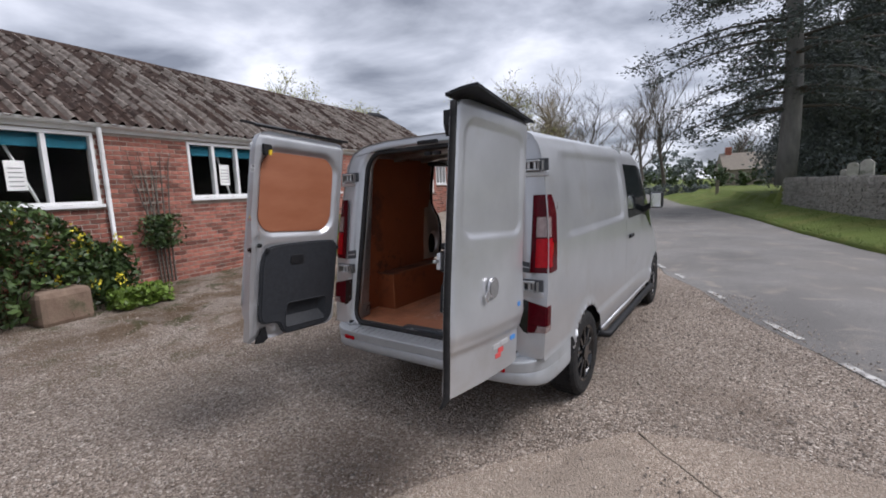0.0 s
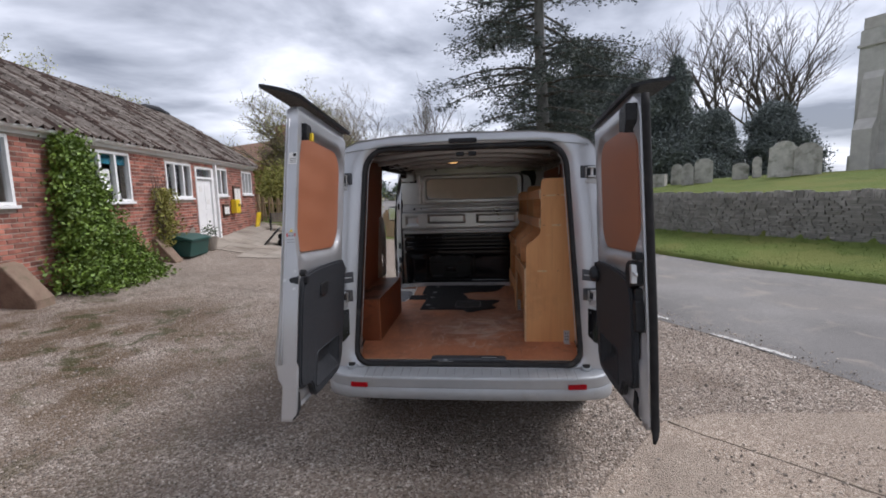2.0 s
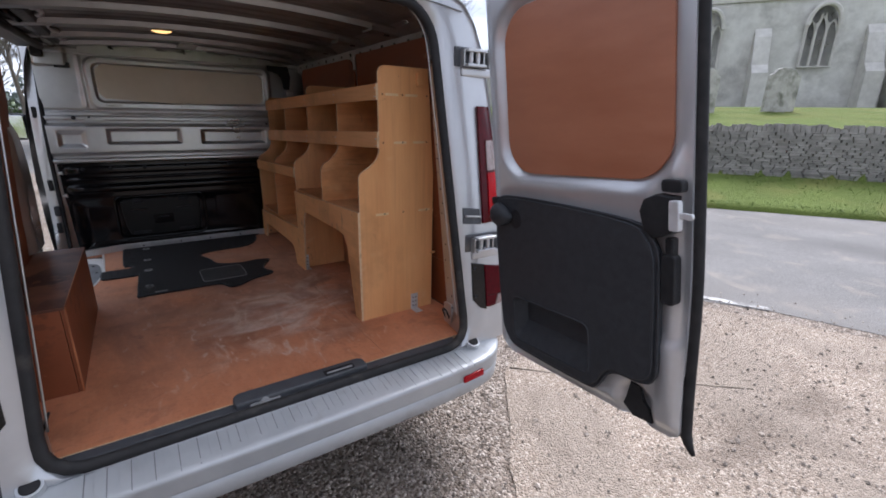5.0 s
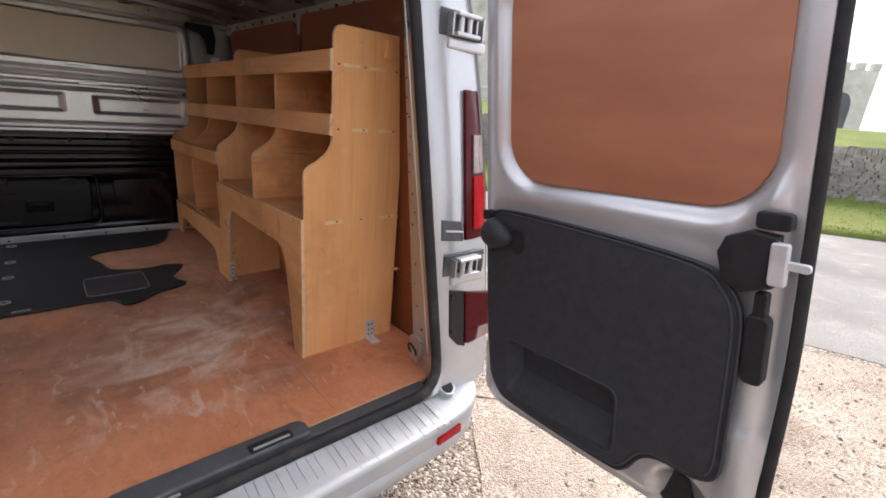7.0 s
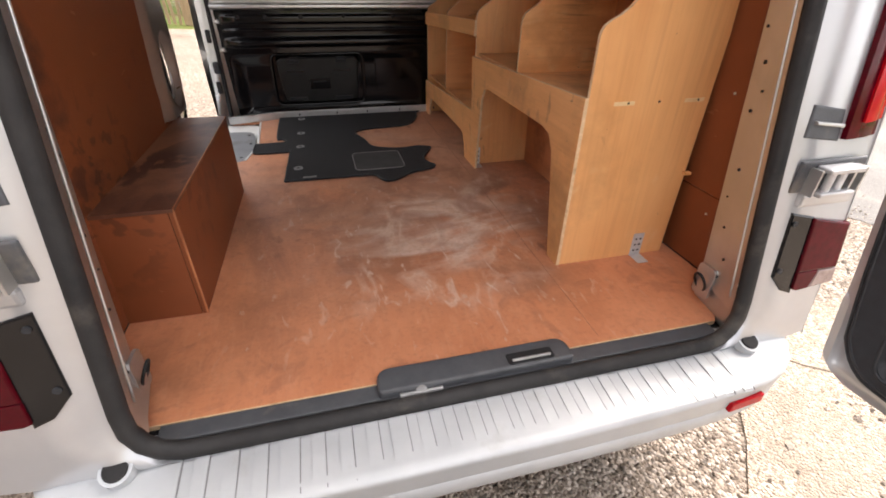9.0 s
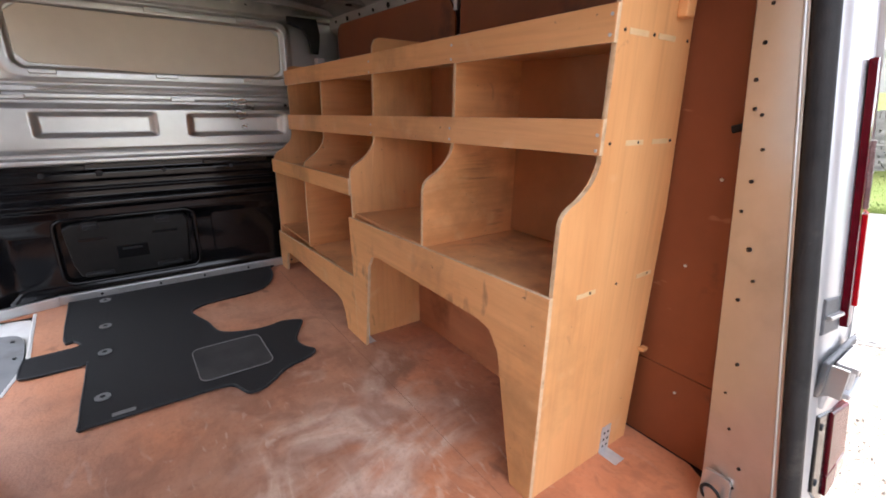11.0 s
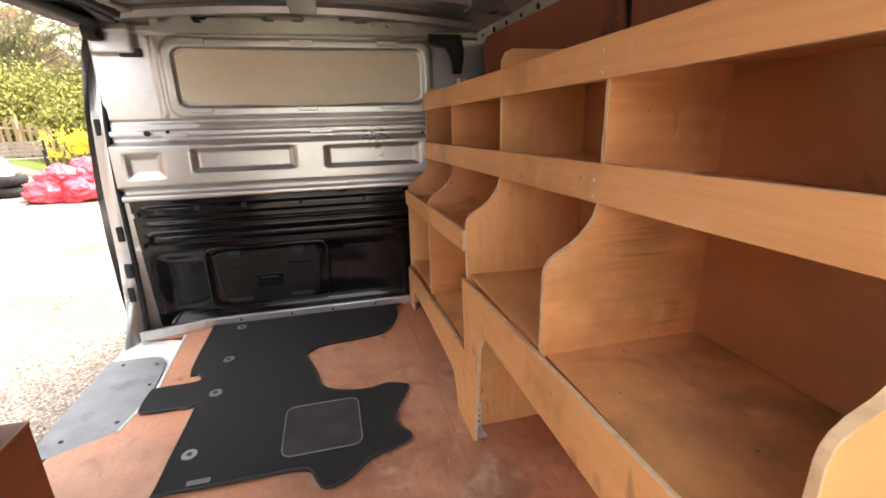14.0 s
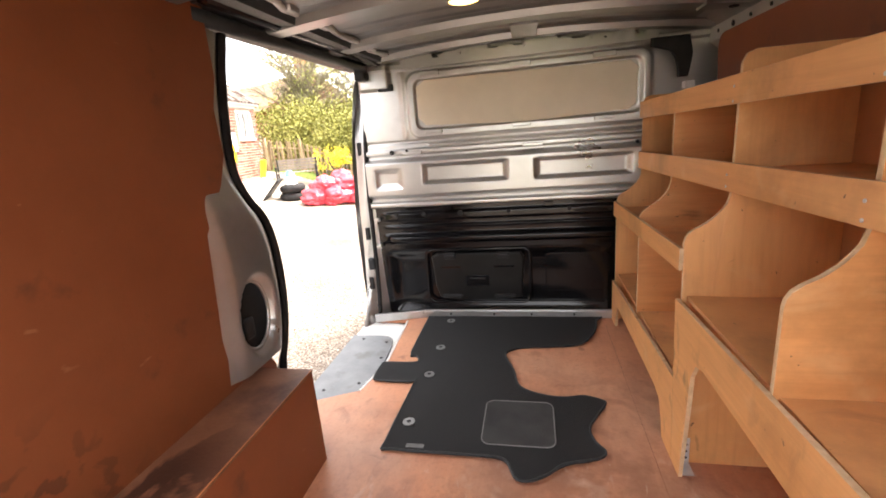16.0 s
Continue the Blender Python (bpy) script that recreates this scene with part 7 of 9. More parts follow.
me.materials.append(GRAVEL)
me.materials.append(GRASS)
me.polygons.foreach_set("material_index", fmat)
for p in me.polygons:
    p.use_smooth = True
tagged(new("ground", me), "gravel yard running into grass and fields", "ground", kind="structure")


def dense(line, step=0.5):
    out = []
    for (ax, ay), (bx, by) in zip(line, line[1:]):
        n = max(1, int(math.hypot(bx - ax, by - ay) / step))
        out += [(ax + (bx - ax) * k / n, ay + (by - ay) * k / n) for k in range(n)]
    return out + [line[-1]]


# road between its edges
rn, rf = [], []
for k in range(141):
    t = k / 140
    def along(line):
        ds = dense(line, 0.5)
        return ds[min(len(ds) - 1, int(t * (len(ds) - 1)))]
    rn.append(along(NEAR))
    rf.append(along(FAR))


def road_point(i, j):
    a, b = rn[i], rf[i]
    k = j / 10
    k = -0.02 + 1.03 * k
    ragged = 0.22 * noise.noise(Vector((a[0] * 0.9, a[1] * 0.9, 3))) if j == 0 else 0
    x, y = a[0] + (b[0] - a[0]) * (k + ragged * 0.2), a[1] + (b[1] - a[1]) * (k + ragged * 0.2)
    return (x, y, max(ground_z(x, y), 0) * (1 if x < -1 else 0) + 0.004 + 0.03 * math.sin(math.pi * min(1, max(0, k))))


solo("road", sheet(bmesh.new(), 140, 10, road_point), ASPHALT, "grey tarmac lane curving past the churchyard", "road", kind="structure", smooth=True)
for (ax, ay), (bx, by) in (((3.45, 1.20), (4.0, 0.05)), ((2.72, 2.63), (3.13, 1.86)), ((2.20, 3.76), (2.48, 3.20)), ((0.98, 6.30), (1.18, 5.9)), ((1.55, 5.12), (1.75, 4.70)), ((0.55, 7.2), (0.72, 6.82))):
    bm = bmesh.new()
    ex, ey = bx - ax, by - ay
    ln = math.hypot(ex, ey)
    nx, ny_ = ey / ln * 0.038, -ex / ln * 0.038
    top, bot = [], []
    for k in range(9):
        t = k / 8
        j = 0.012 * noise.noise(Vector((ax + k, ay, 7)))
        for sgn in (1, -1):
            x, y = ax + ex * t + sgn * nx * (1 + j * 12), ay + ey * t + sgn * ny_ * (1 + j * 12)
            top.append(bm.verts.new((x, y, 0.014)))
            bot.append(bm.verts.new((x, y, 0.0)))
    for k in range(8):
        bm.faces.new((top[2 * k], top[2 * k + 1], top[2 * k + 3], top[2 * k + 2]))
        bm.faces.new((top[2 * k], top[2 * k + 2], bot[2 * k + 2], bot[2 * k]))
        bm.faces.new((top[2 * k + 1], top[2 * k + 3], bot[2 * k + 3], bot[2 * k + 1]))
    solo("road_marking", bm, LINE_PAINT, "worn white edge dash painted on the lane", "road marking", "edge dashes", "structure")

# grass verge between the lane and the wall, with a cut edge
vf = dense(FAR[:9], 0.25)


def verge_point(i, j):
    x, y = vf[i]
    (xa, ya), (xb, yb) = vf[max(0, i - 1)], vf[min(len(vf) - 1, i + 1)]
    t = Vector((xb - xa, yb - ya)).normalized()
    d = (-0.02, 0.0, 0.06, 0.2, 0.5, 1.0, 1.6, 2.2)[j] + 0.05 * noise.noise(Vector((x * 1.5, y * 1.5, 4)))
    z = (-0.01, 0.07, 0.11, 0.125, 0.17, 0.27, 0.38, 0.44)[j] + 0.02 * noise.noise(Vector((x * 2.5 + j, y * 2.5, 9))) + (0.012 if j > 2 else 0)
    return (x + t.y * d, y - t.x * d, z)


verge = solo("grass_verge", sheet(bmesh.new(), len(vf) - 1, 7, verge_point), GRASS, "mown green verge under the churchyard wall", "grass", kind="structure", smooth=True)
gr = np.random.default_rng(12)
vp = []
for k in range(16000):
    i = gr.integers(20, len(vf) - 1)
    a = gr.random()
    dd = 2.3 * gr.random() ** 1.3
    (xa, ya), (xb, yb) = vf[i - 1], vf[i]
    t = Vector((xb - xa, yb - ya)).normalized()
    x, y = xa + (xb - xa) * a + t.y * dd, ya + (yb - ya) * a - t.x * dd
    vp.append((x, y, 0.10 + 0.34 * smooth01(dd, 0.05, 2.2) + 0.03))
tuft = leaf_mesh("grass_blades", np.array(vp), 0.05, GRASS_BLADE, None, 7, flat=-1.0, aspect=0.14)
tagged(tuft, "short bright grass blades on the verge", "grass", kind="stuff")

# worn concrete apron with a broken edge
apron = [(0.1, -1.35), (0.5, -0.53), (0.66, -0.33), (1.05, 0.16), (1.2, 0.36), (1.43, 0.58), (1.9, 0.72), (2.6, 0.75), (3.35, 0.8), (4.2, -0.9), (5.3, -3.4), (4.2, -5.5), (1.6, -5.6), (0.4, -3.6)]
pts = []
for k, p in enumerate(dense(apron + apron[:1], 0.09)[:-1]):
    a = 0.035 * noise.noise(Vector((p[0] * 4, p[1] * 4, 1))) + 0.02 * noise.noise(Vector((p[0] * 14, p[1] * 14, 5)))
    pts.append((p[0] + a, p[1] - a))
bm = bmesh.new()
vs = [bm.verts.new((x, y, 0.010)) for x, y in pts]
f = bm.faces.new(vs)
bmesh.ops.triangulate(bm, faces=[f])
ret = bmesh.ops.extrude_face_region(bm, geom=bm.faces[:])
bmesh.ops.translate(bm, verts=[v for v in ret["geom"] if isinstance(v, bmesh.types.BMVert)], vec=(0, 0, -0.03))
solo("concrete_apron", bm, CONCRETE, "worn sandy concrete apron with a broken edge", "paving", kind="structure")
bm = bmesh.new()
tube(bm, [(1.43 + 0.02 * noise.noise(Vector((k, 1, 1))), 0.57, 0.015) if k == 0 else (1.43 + 0.085 * k + 0.03 * noise.noise(Vector((k * 2.1, 0, 0))), 0.56 - 0.075 * k + 0.03 * noise.noise(Vector((k * 1.7, 9, 0))), 0.008) for k in range(14)], [0.006 + 0.006 * abs(noise.noise(Vector((k * 1.3, 4, 2)))) for k in range(14)], 6)
solo("apron_crack", bm, material("crack_dirt", (0.10, 0.08, 0.06), (0.16, 0.13, 0.10), 20, 0.95), "dirt-filled crack across the apron", "crack", kind="structure")

# loose stones lying in the yard
rng = np.random.default_rng(5)
N = 66000
cx, cy = rng.normal(-0.2, 2.8, N), rng.uniform(-3.4, 5.0, N)
keep = np.array([signed((a, b), NEAR) < 0.5 * rng.random() ** 2 and not (abs(a) < 0.9 and 0.6 < b) and (not (a > 0.62 and b < 0.9 and b < 0.45 + (a - 1.2) * 1.1) or rng.random() < (0.10 if a < 1.5 else 0.45)) for a, b in zip(cx, cy)])
cx, cy = cx[keep], cy[keep]
r = rng.gamma(2.0, 0.0019, len(cx)) + 0.003
octa = np.array([(1, 0, 0), (0, 1, 0), (-1, 0, 0), (0, -1, 0), (0, 0, 0.7), (0, 0, -0.7)], float)
tri8 = [(0, 1, 4), (1, 2, 4), (2, 3, 4), (3, 0, 4), (1, 0, 5), (2, 1, 5), (3, 2, 5), (0, 3, 5)]
ang = rng.uniform(0, 6.28, len(cx))
V = octa[None] * (r[:, None, None] * rng.uniform(0.6, 1.4, (len(cx), 6, 1)))
vx = V[..., 0] * np.cos(ang)[:, None] - V[..., 1] * np.sin(ang)[:, None] + cx[:, None]
vy = V[..., 0] * np.sin(ang)[:, None] + V[..., 1] * np.cos(ang)[:, None] + cy[:, None]
gz = np.array([ground_z(a, b) for a, b in zip(cx, cy)])
vz = V[..., 2] + gz[:, None] + 0.004 + (0.016 * np.array([signed((a, b), NEAR) > -0.1 for a, b in zip(cx, cy)]))[:, None] + (0.012 * np.array([0.6 < a < 4 and b < 0.3 for a, b in zip(cx, cy)]))[:, None]
me = bpy.data.meshes.new("loose_stones")
me.from_pydata(np.stack([vx, vy, vz], -1).reshape(-1, 3).tolist(), [], [tuple(6 * k + q for q in t) for k in range(len(cx)) for t in tri8])
me.materials.append(material("pebbles", (0.21, 0.172, 0.140), (0.40, 0.345, 0.295), 30, 0.9, rand=0.6, island=True))
tagged(new("loose_stones", me), "loose pale and brown pebbles scattered over the yard", "gravel", kind="stuff")


# ---- trees ----
def branches(base, height, seed, spread=0.5, levels=4, r0=0.2, kids=(4, 5, 4, 3), first=0.3, droop=0.0, up=0.25):
    """Tapered limbs: a list of (points, radii) and the tips."""
    g = random.Random(seed)
    limbs, tips = [], []

    def grow(p, d, length, r, lv):
        n = 5 if lv < 2 else 3
        pts, rs = [Vector(p)], [r]
        for k in range(n):
            d = (d + Vector((g.gauss(0, 0.13), g.gauss(0, 0.13), g.gauss(0, 0.08) + (up if lv else 0.05) * 0.12 - droop * 0.1 * lv))).normalized()
            pts.append(pts[-1] + d * length / n)
            rs.append(r * (1 - 0.75 * (k + 1) / n) + 0.004)
        limbs.append((pts, rs, lv))
        if lv >= levels - 1:
            tips.append(pts[-1])
            return
        for k in range(kids[lv]):
            t = first + (1 - first) * (k + g.random()) / kids[lv] if lv == 0 else 0.25 + 0.75 * (k + g.random()) / kids[lv]
            i = min(n - 1, int(t * n))
            q = pts[i].lerp(pts[i + 1], t * n - i)
            a = g.uniform(0, 6.283)
            side = Vector((math.cos(a), math.sin(a), g.uniform(0.1, 0.7)))
            nd = (d * (1 - spread) + side * spread).normalized()
            grow(q, nd, length * g.uniform(0.42, 0.62), rs[i] * 0.55, lv + 1)
        tips.append(pts[-1])
    grow(Vector(base), Vector((0, 0, 1)), height, r0, 0)
    return limbs, tips


def bare_tree(name, at, height, seed, label, mat_=None, r0=0.2, leaves=0, leaf_mat=None, leaf_size=0.1, spread=0.5, levels=4, kids=(6, 5, 4, 3), droop=0.0, group=""):
    t = thing(name, at, label, "tree", group)
    limbs, tips = branches(at, height, seed, spread, levels, r0, kids, droop=droop)
    bm = bmesh.new()
    tube(bm, limbs[0][0], limbs[0][1], 8)
    part("trunk", bm, mat_ or BARK, t)
    bm = bmesh.new()
    for pts, rs, lv in limbs[1:]:
        tube(bm, pts, [max(q, 0.008) for q in rs], 5 if lv < 2 else 3)
    tagged(part("branching", bm, mat_ or BARK, t), kind="stuff")
    if leaves:
        g = np.random.default_rng(seed)
        T = np.array([tuple(p) for p in tips])
        pos = T[g.integers(0, len(T), leaves)] + g.normal(size=(leaves, 3)) * 0.13
        leaf_mesh("crown", pos, leaf_size, leaf_mat, t, seed)
    return t


def clump_points(blobs, per, seed, shell=0.35):
    """Points in clumps that sit on uneven ellipsoids (x, y, z, rx, ry, rz)."""
    g = np.random.default_rng(seed)
    out = []
    for bx, by, bz, rx, ry, rz in blobs:
        k = max(6, per // 26)
        d = g.normal(size=(k, 3))
        d /= np.linalg.norm(d, axis=1)[:, None]
        c = d * g.uniform(1 - shell, 1.08, (k, 1)) * np.array([rx, ry, rz]) + np.array([bx, by, bz])
        spread_ = 0.16 * (rx * ry * rz) ** (1 / 3)
        out.append((c[:, None, :] + g.normal(size=(k, 26, 3)) * spread_).reshape(-1, 3))
    return np.concatenate(out)


def bush(name, at, blobs, per, size, mat_, label, seed, category="bush", stem=True, group=""):
    t = thing(name, at, label, category, group)
    P = clump_points(blobs, per, seed)
    leaf_mesh("foliage", P, size, mat_, t, seed)
    if stem:
        bm = bmesh.new()
        g = random.Random(seed)
        for b in blobs:
            for k in range(3):
                q = Vector((b[0] + g.uniform(-0.5, 0.5) * b[3], b[1] + g.uniform(-0.5, 0.5) * b[4], b[2] + 0.4 * b[5]))
                p = Vector((at[0] * 0.4 + b[0] * 0.6 + g.uniform(-0.2, 0.2), at[1] * 0.4 + b[1] * 0.6 + g.uniform(-0.2, 0.2), at[2] - 0.05))
                tube(bm, [p, p.lerp(q, 0.5) + Vector((g.gauss(0, 0.1), g.gauss(0, 0.1), 0)), q], [0.05 * b[5] ** 0.5, 0.035 * b[5] ** 0.5, 0.01], 5)
        tagged(part("woody_base", bm, BARK, t), kind="stuff")
    return t


# ---- the long brick hall ----
BO, BD = Vector((-6.2, 0, 0)), Vector((-0.158, 0.9874, 0))
BN = Vector((0.9874, 0.158, 0))
ROT = Matrix(((BN.x, BD.x, 0), (BN.y, BD.y, 0), (0, 0, 1))).to_4x4()
HALL = Matrix.Translation(BO) @ ROT      # local x: out of the wall, y: along it, z: up
hall = thing("brick_hall", (-6.9, 5, 0.3), "long low red-brick hall with white windows and a mossy tiled roof", "building")
S0, S1, ZB, ZE = -7.0, 13.2, 0.0, 2.80
WINS = [(-2.2, 0.28, 1.62, 2.74, 4), (1.78, 3.36, 1.66, 2.73, 3), (4.78, 6.10, 1.68, 2.70, 3), (7.42, 8.62, 1.74, 2.66, 3), (10.02, 10.85, 1.80, 2.66, 2), (12.05, 12.95, 1.84, 2.66, 3)]
DOOR = (8.85, 9.80, 0.62, 2.62)
HOLES = [(a, b, c, d) for a, b, c, d, _ in WINS] + [DOOR]


def hall_part(name, bm, mat_, parent=None, label="", smooth=False):
    bmesh.ops.transform(bm, matrix=HALL, verts=bm.verts)
    return part(name, bm, mat_, parent or hall, label, smooth)


def wall_cells(s0, s1, z0, z1, holes):
    """Rectangles that fill a wall round its openings."""
    xs = sorted({s0, s1, *[h[0] for h in holes], *[h[1] for h in holes]})
    zs = sorted({z0, z1, *[h[2] for h in holes], *[h[3] for h in holes]})
    for a, b in zip(xs, xs[1:]):
        for c, d in zip(zs, zs[1:]):
            if not any(h[0] <= (a + b) / 2 <= h[1] and h[2] <= (c + d) / 2 <= h[3] for h in holes):
                yield a, b, c, d


bm = bmesh.new()
for a, b, c, d in wall_cells(S0, S1, ZB, ZE, HOLES):
    box(bm, -0.22, -0.008, a, b, c, d)
bmesh.ops.remove_doubles(bm, verts=bm.verts, dist=1e-4)
front_wall = hall_part("front_wall", bm, MORTAR, label="red-brick front wall in pale mortar")
bm = bmesh.new()
box(bm, -5.6, -0.22, S1 - 0.2, S1, ZB, ZE)
box(bm, -5.6, -0.22, S0, S0 + 0.2, ZB, ZE)
box(bm, -5.6, -5.4, S0 + 0.2, S1 - 0.2, ZB, ZE)
hall_part("back_and_end_walls", bm, BRICK_J)
# unseen room surfaces, coloured as dark as the shaded inside
hall_part("room_floor", one_box(-5.4, -0.22, S0 + 0.2, S1 - 0.2, 0.5, 0.6), ROOM_SHADE)
hall_part("inner_wall", one_box(-2.6, -2.5, S0 + 0.2, S1 - 0.2, 0.6, 2.75), ROOM_SHADE)
hall_part("room_ceiling", one_box(-5.4, -0.22, S0 + 0.2, S1 - 0.2, 2.76, 2.80), ROOM_SHADE)


def hall_window(s0, s1, z0, z1, n, k):
    fr = hall_part("window", one_box(-0.10, 0.06, s0 - 0.03, s1 + 0.03, z0, z0 + 0.048, 0.006), WHITE_PAINT, label="white casement window with dark glass")
    t = 0.05

    def sub(name, bm, mat_, label=""):
        bmesh.ops.transform(bm, matrix=HALL, verts=bm.verts)
        return part(name, bm, mat_, fr, label)
    sub("jamb", one_box(-0.09, 0.012, s0, s0 + t, z0 + 0.05, z1, 0.004), WHITE_PAINT)
    sub("jamb", one_box(-0.09, 0.012, s1 - t, s1, z0 + 0.05, z1, 0.004), WHITE_PAINT)
    sub("head", one_box(-0.09, 0.012, s0 + t, s1 - t, z1 - t, z1, 0.004), WHITE_PAINT)
    sub("bottom_rail", one_box(-0.09, 0.012, s0 + t, s1 - t, z0 + 0.05, z0 + 0.05 + t, 0.004), WHITE_PAINT)
    for q in range(1, n):
        m = s0 + (s1 - s0) * q / n
        sub("mullion", one_box(-0.088, 0.010, m - 0.03, m + 0.03, z0 + 0.05 + t, z1 - t, 0.004), WHITE_PAINT)
    for q in range(n):
        a, b = s0 + (s1 - s0) * q / n + 0.03, s0 + (s1 - s0) * (q + 1) / n - 0.03
        ob = sub("pane", one_box(-0.055, -0.047, a, b, z0 + 0.09, z1 - 0.05), PANE)
        ob.visible_shadow = False
        if k < 3:
            sub("blind", one_box(-0.075, -0.070, a - 0.012, b + 0.012, z1 - 0.24, z1 - 0.052), TEAL, "teal roller blind")
    for q in range(n):
        a, b = s0 + (s1 - s0) * q / n + 0.03, s0 + (s1 - s0) * (q + 1) / n - 0.03
        if q % 2 == (k % 2):
            sub("curtain_edge", tube(bmesh.new(), [(-0.20, a + 0.35 * (b - a), z1 - 0.1), (-0.20, b - 0.04, z0 + 0.1)], 0.02, 6), PAPER, "pale slanting curtain edge")
    if k in (0, 1, 2):
        q = {0: 2, 1: 1, 2: 1}[k]
        a = s0 + (s1 - s0) * (q + 0.30) / n
        sub("notice", one_box(-0.075, -0.070, a, a + 0.22, z0 + 0.28, z0 + 0.68), PAPER, "white paper notice")
        for r_ in range(5):
            sub("text_bar", one_box(-0.070, -0.0685, a + 0.03, a + 0.19, z0 + 0.33 + 0.06 * r_, z0 + 0.345 + 0.06 * r_), STITCH)
    return fr


PANE = material("window_glass_dark", (0.78, 0.80, 0.81), (0.82, 0.84, 0.85), 1.0, 0.03, 0, rough_var=0.02)
pb = PANE.node_tree.nodes["Principled BSDF"]
pb.inputs["Transmission Weight"].default_value = 1.0
pb.inputs["IOR"].default_value = 1.22
for k, w in enumerate(WINS):
    hall_window(*w, k)
# white double door with a fanlight
dr = hall_part("hall_door", one_box(-0.08, -0.03, DOOR[0] + 0.06, DOOR[1] - 0.06, DOOR[2], 2.28, 0.004), WHITE_PAINT, label="white panelled hall door")


def door_sub(name, bm, mat_, label=""):
    bmesh.ops.transform(bm, matrix=HALL, verts=bm.verts)
    return part(name, bm, mat_, dr, label)


bm = bmesh.new()
box(bm, -0.12, 0.02, DOOR[0] - 0.03, DOOR[0] + 0.05, DOOR[2], DOOR[3], 0.005)
box(bm, -0.12, 0.02, DOOR[1] - 0.05, DOOR[1] + 0.10, DOOR[2], DOOR[3], 0.005)
box(bm, -0.12, 0.02, DOOR[0] + 0.05, DOOR[1] - 0.05, 2.30, 2.36, 0.005)
box(bm, -0.12, 0.02, DOOR[0] + 0.05, DOOR[1] - 0.05, DOOR[3] - 0.05, DOOR[3], 0.005)
door_sub("door_frame", bm, WHITE_PAINT)
door_sub("fanlight", one_box(-0.06, -0.05, DOOR[0] + 0.05, DOOR[1] - 0.05, 2.36, DOOR[3] - 0.05), PANE)
for a in (0.12, 0.52):
    door_sub("door_panel", one_box(-0.034, -0.022, DOOR[0] + a, DOOR[0] + a + 0.30, 0.75, 1.35, 0.006), WHITE_PAINT)
    door_sub("door_panel", one_box(-0.034, -0.022, DOOR[0] + a, DOOR[0] + a + 0.30, 1.45, 2.15, 0.006), WHITE_PAINT)
for a, z in ((0.20, 1.95), (0.60, 1.60)):
    door_sub("notice", one_box(-0.022, -0.016, DOOR[0] + a, DOOR[0] + a + 0.16, z, z + 0.14), PAPER)
# notice boards and the yellow box beside the door
hall_part("door_post", one_box(0.0, 0.08, 9.93, 10.02, 0.6, 2.75, 0.005), WHITE_PAINT)
for a, b, c, d in ((10.35, 10.75, 1.22, 1.58), (11.20, 11.75, 1.50, 2.15)):
    t = tagged(hall_part("notice_board", one_box(0.003, 0.05, a, b, c, d, 0.008), DARK_WOOD), "dark wooden notice case with papers on the wall", "notice board")
    t.parent = None
    t.matrix_world = Matrix.Identity(4)
    for q in range(2):
        bm = one_box(0.051, 0.056, a + 0.05 + q * (b - a - 0.05) / 2, a + q * (b - a - 0.05) / 2 + (b - a) / 2, c + 0.06, d - 0.08)
        bmesh.ops.transform(bm, matrix=HALL, verts=bm.verts)
        part("paper", bm, PAPER, t)
bm = one_box(0.003, 0.20, 10.98, 11.30, 1.28, 1.72, 0.03)
bmesh.ops.transform(bm, matrix=HALL, verts=bm.verts)
yb = solo("wall_box", bm, YELLOW, "yellow cabinet fixed to the brick wall", "cabinet")
bm = one_box(0.201, 0.207, 11.03, 11.25, 1.36, 1.64, 0.004)
bmesh.ops.transform(bm, matrix=HALL, verts=bm.verts)
part("lid", bm, YELLOW, yb)
bm = one_box(0.206, 0.210, 11.08, 11.20, 1.50, 1.58)
bmesh.ops.transform(bm, matrix=HALL, verts=bm.verts)
part("text_bar", bm, BLACK_PL, yb)
# gutter board and downpipe
hall_part("fascia", one_box(0.0, 0.03, S0, S1 + 0.1, 2.76, 2.86, 0.004), WHITE_PAINT)
bm = bmesh.new()
sheet(bm, 8, 1, lambda i, j: (0.09 + 0.06 * math.cos(math.pi + math.pi * i / 8), S0 + j * (S1 + 0.1 - S0), 2.88 + 0.055 * math.sin(math.pi + math.pi * i / 8)))
bmesh.ops.solidify(bm, geom=bm.faces[:], thickness=0.006)
hall_part("gutter", bm, WHITE_PAINT, label="white half-round gutter")
hall_part("downpipe", tube(bmesh.new(), [(0.09, 0.33, 2.84), (0.06, 0.35, 2.72), (0.055, 0.37, 0.24), (0.10, 0.37, 0.20)], 0.036, 10), WHITE_PAINT, label="white downpipe with flaking paint", smooth=True)
# roof of big mossy roll tiles in stepped courses
bm = bmesh.new()
XR, COURSES = -2.75, 11
NS = int((S1 - S0 + 0.3) / 0.034)


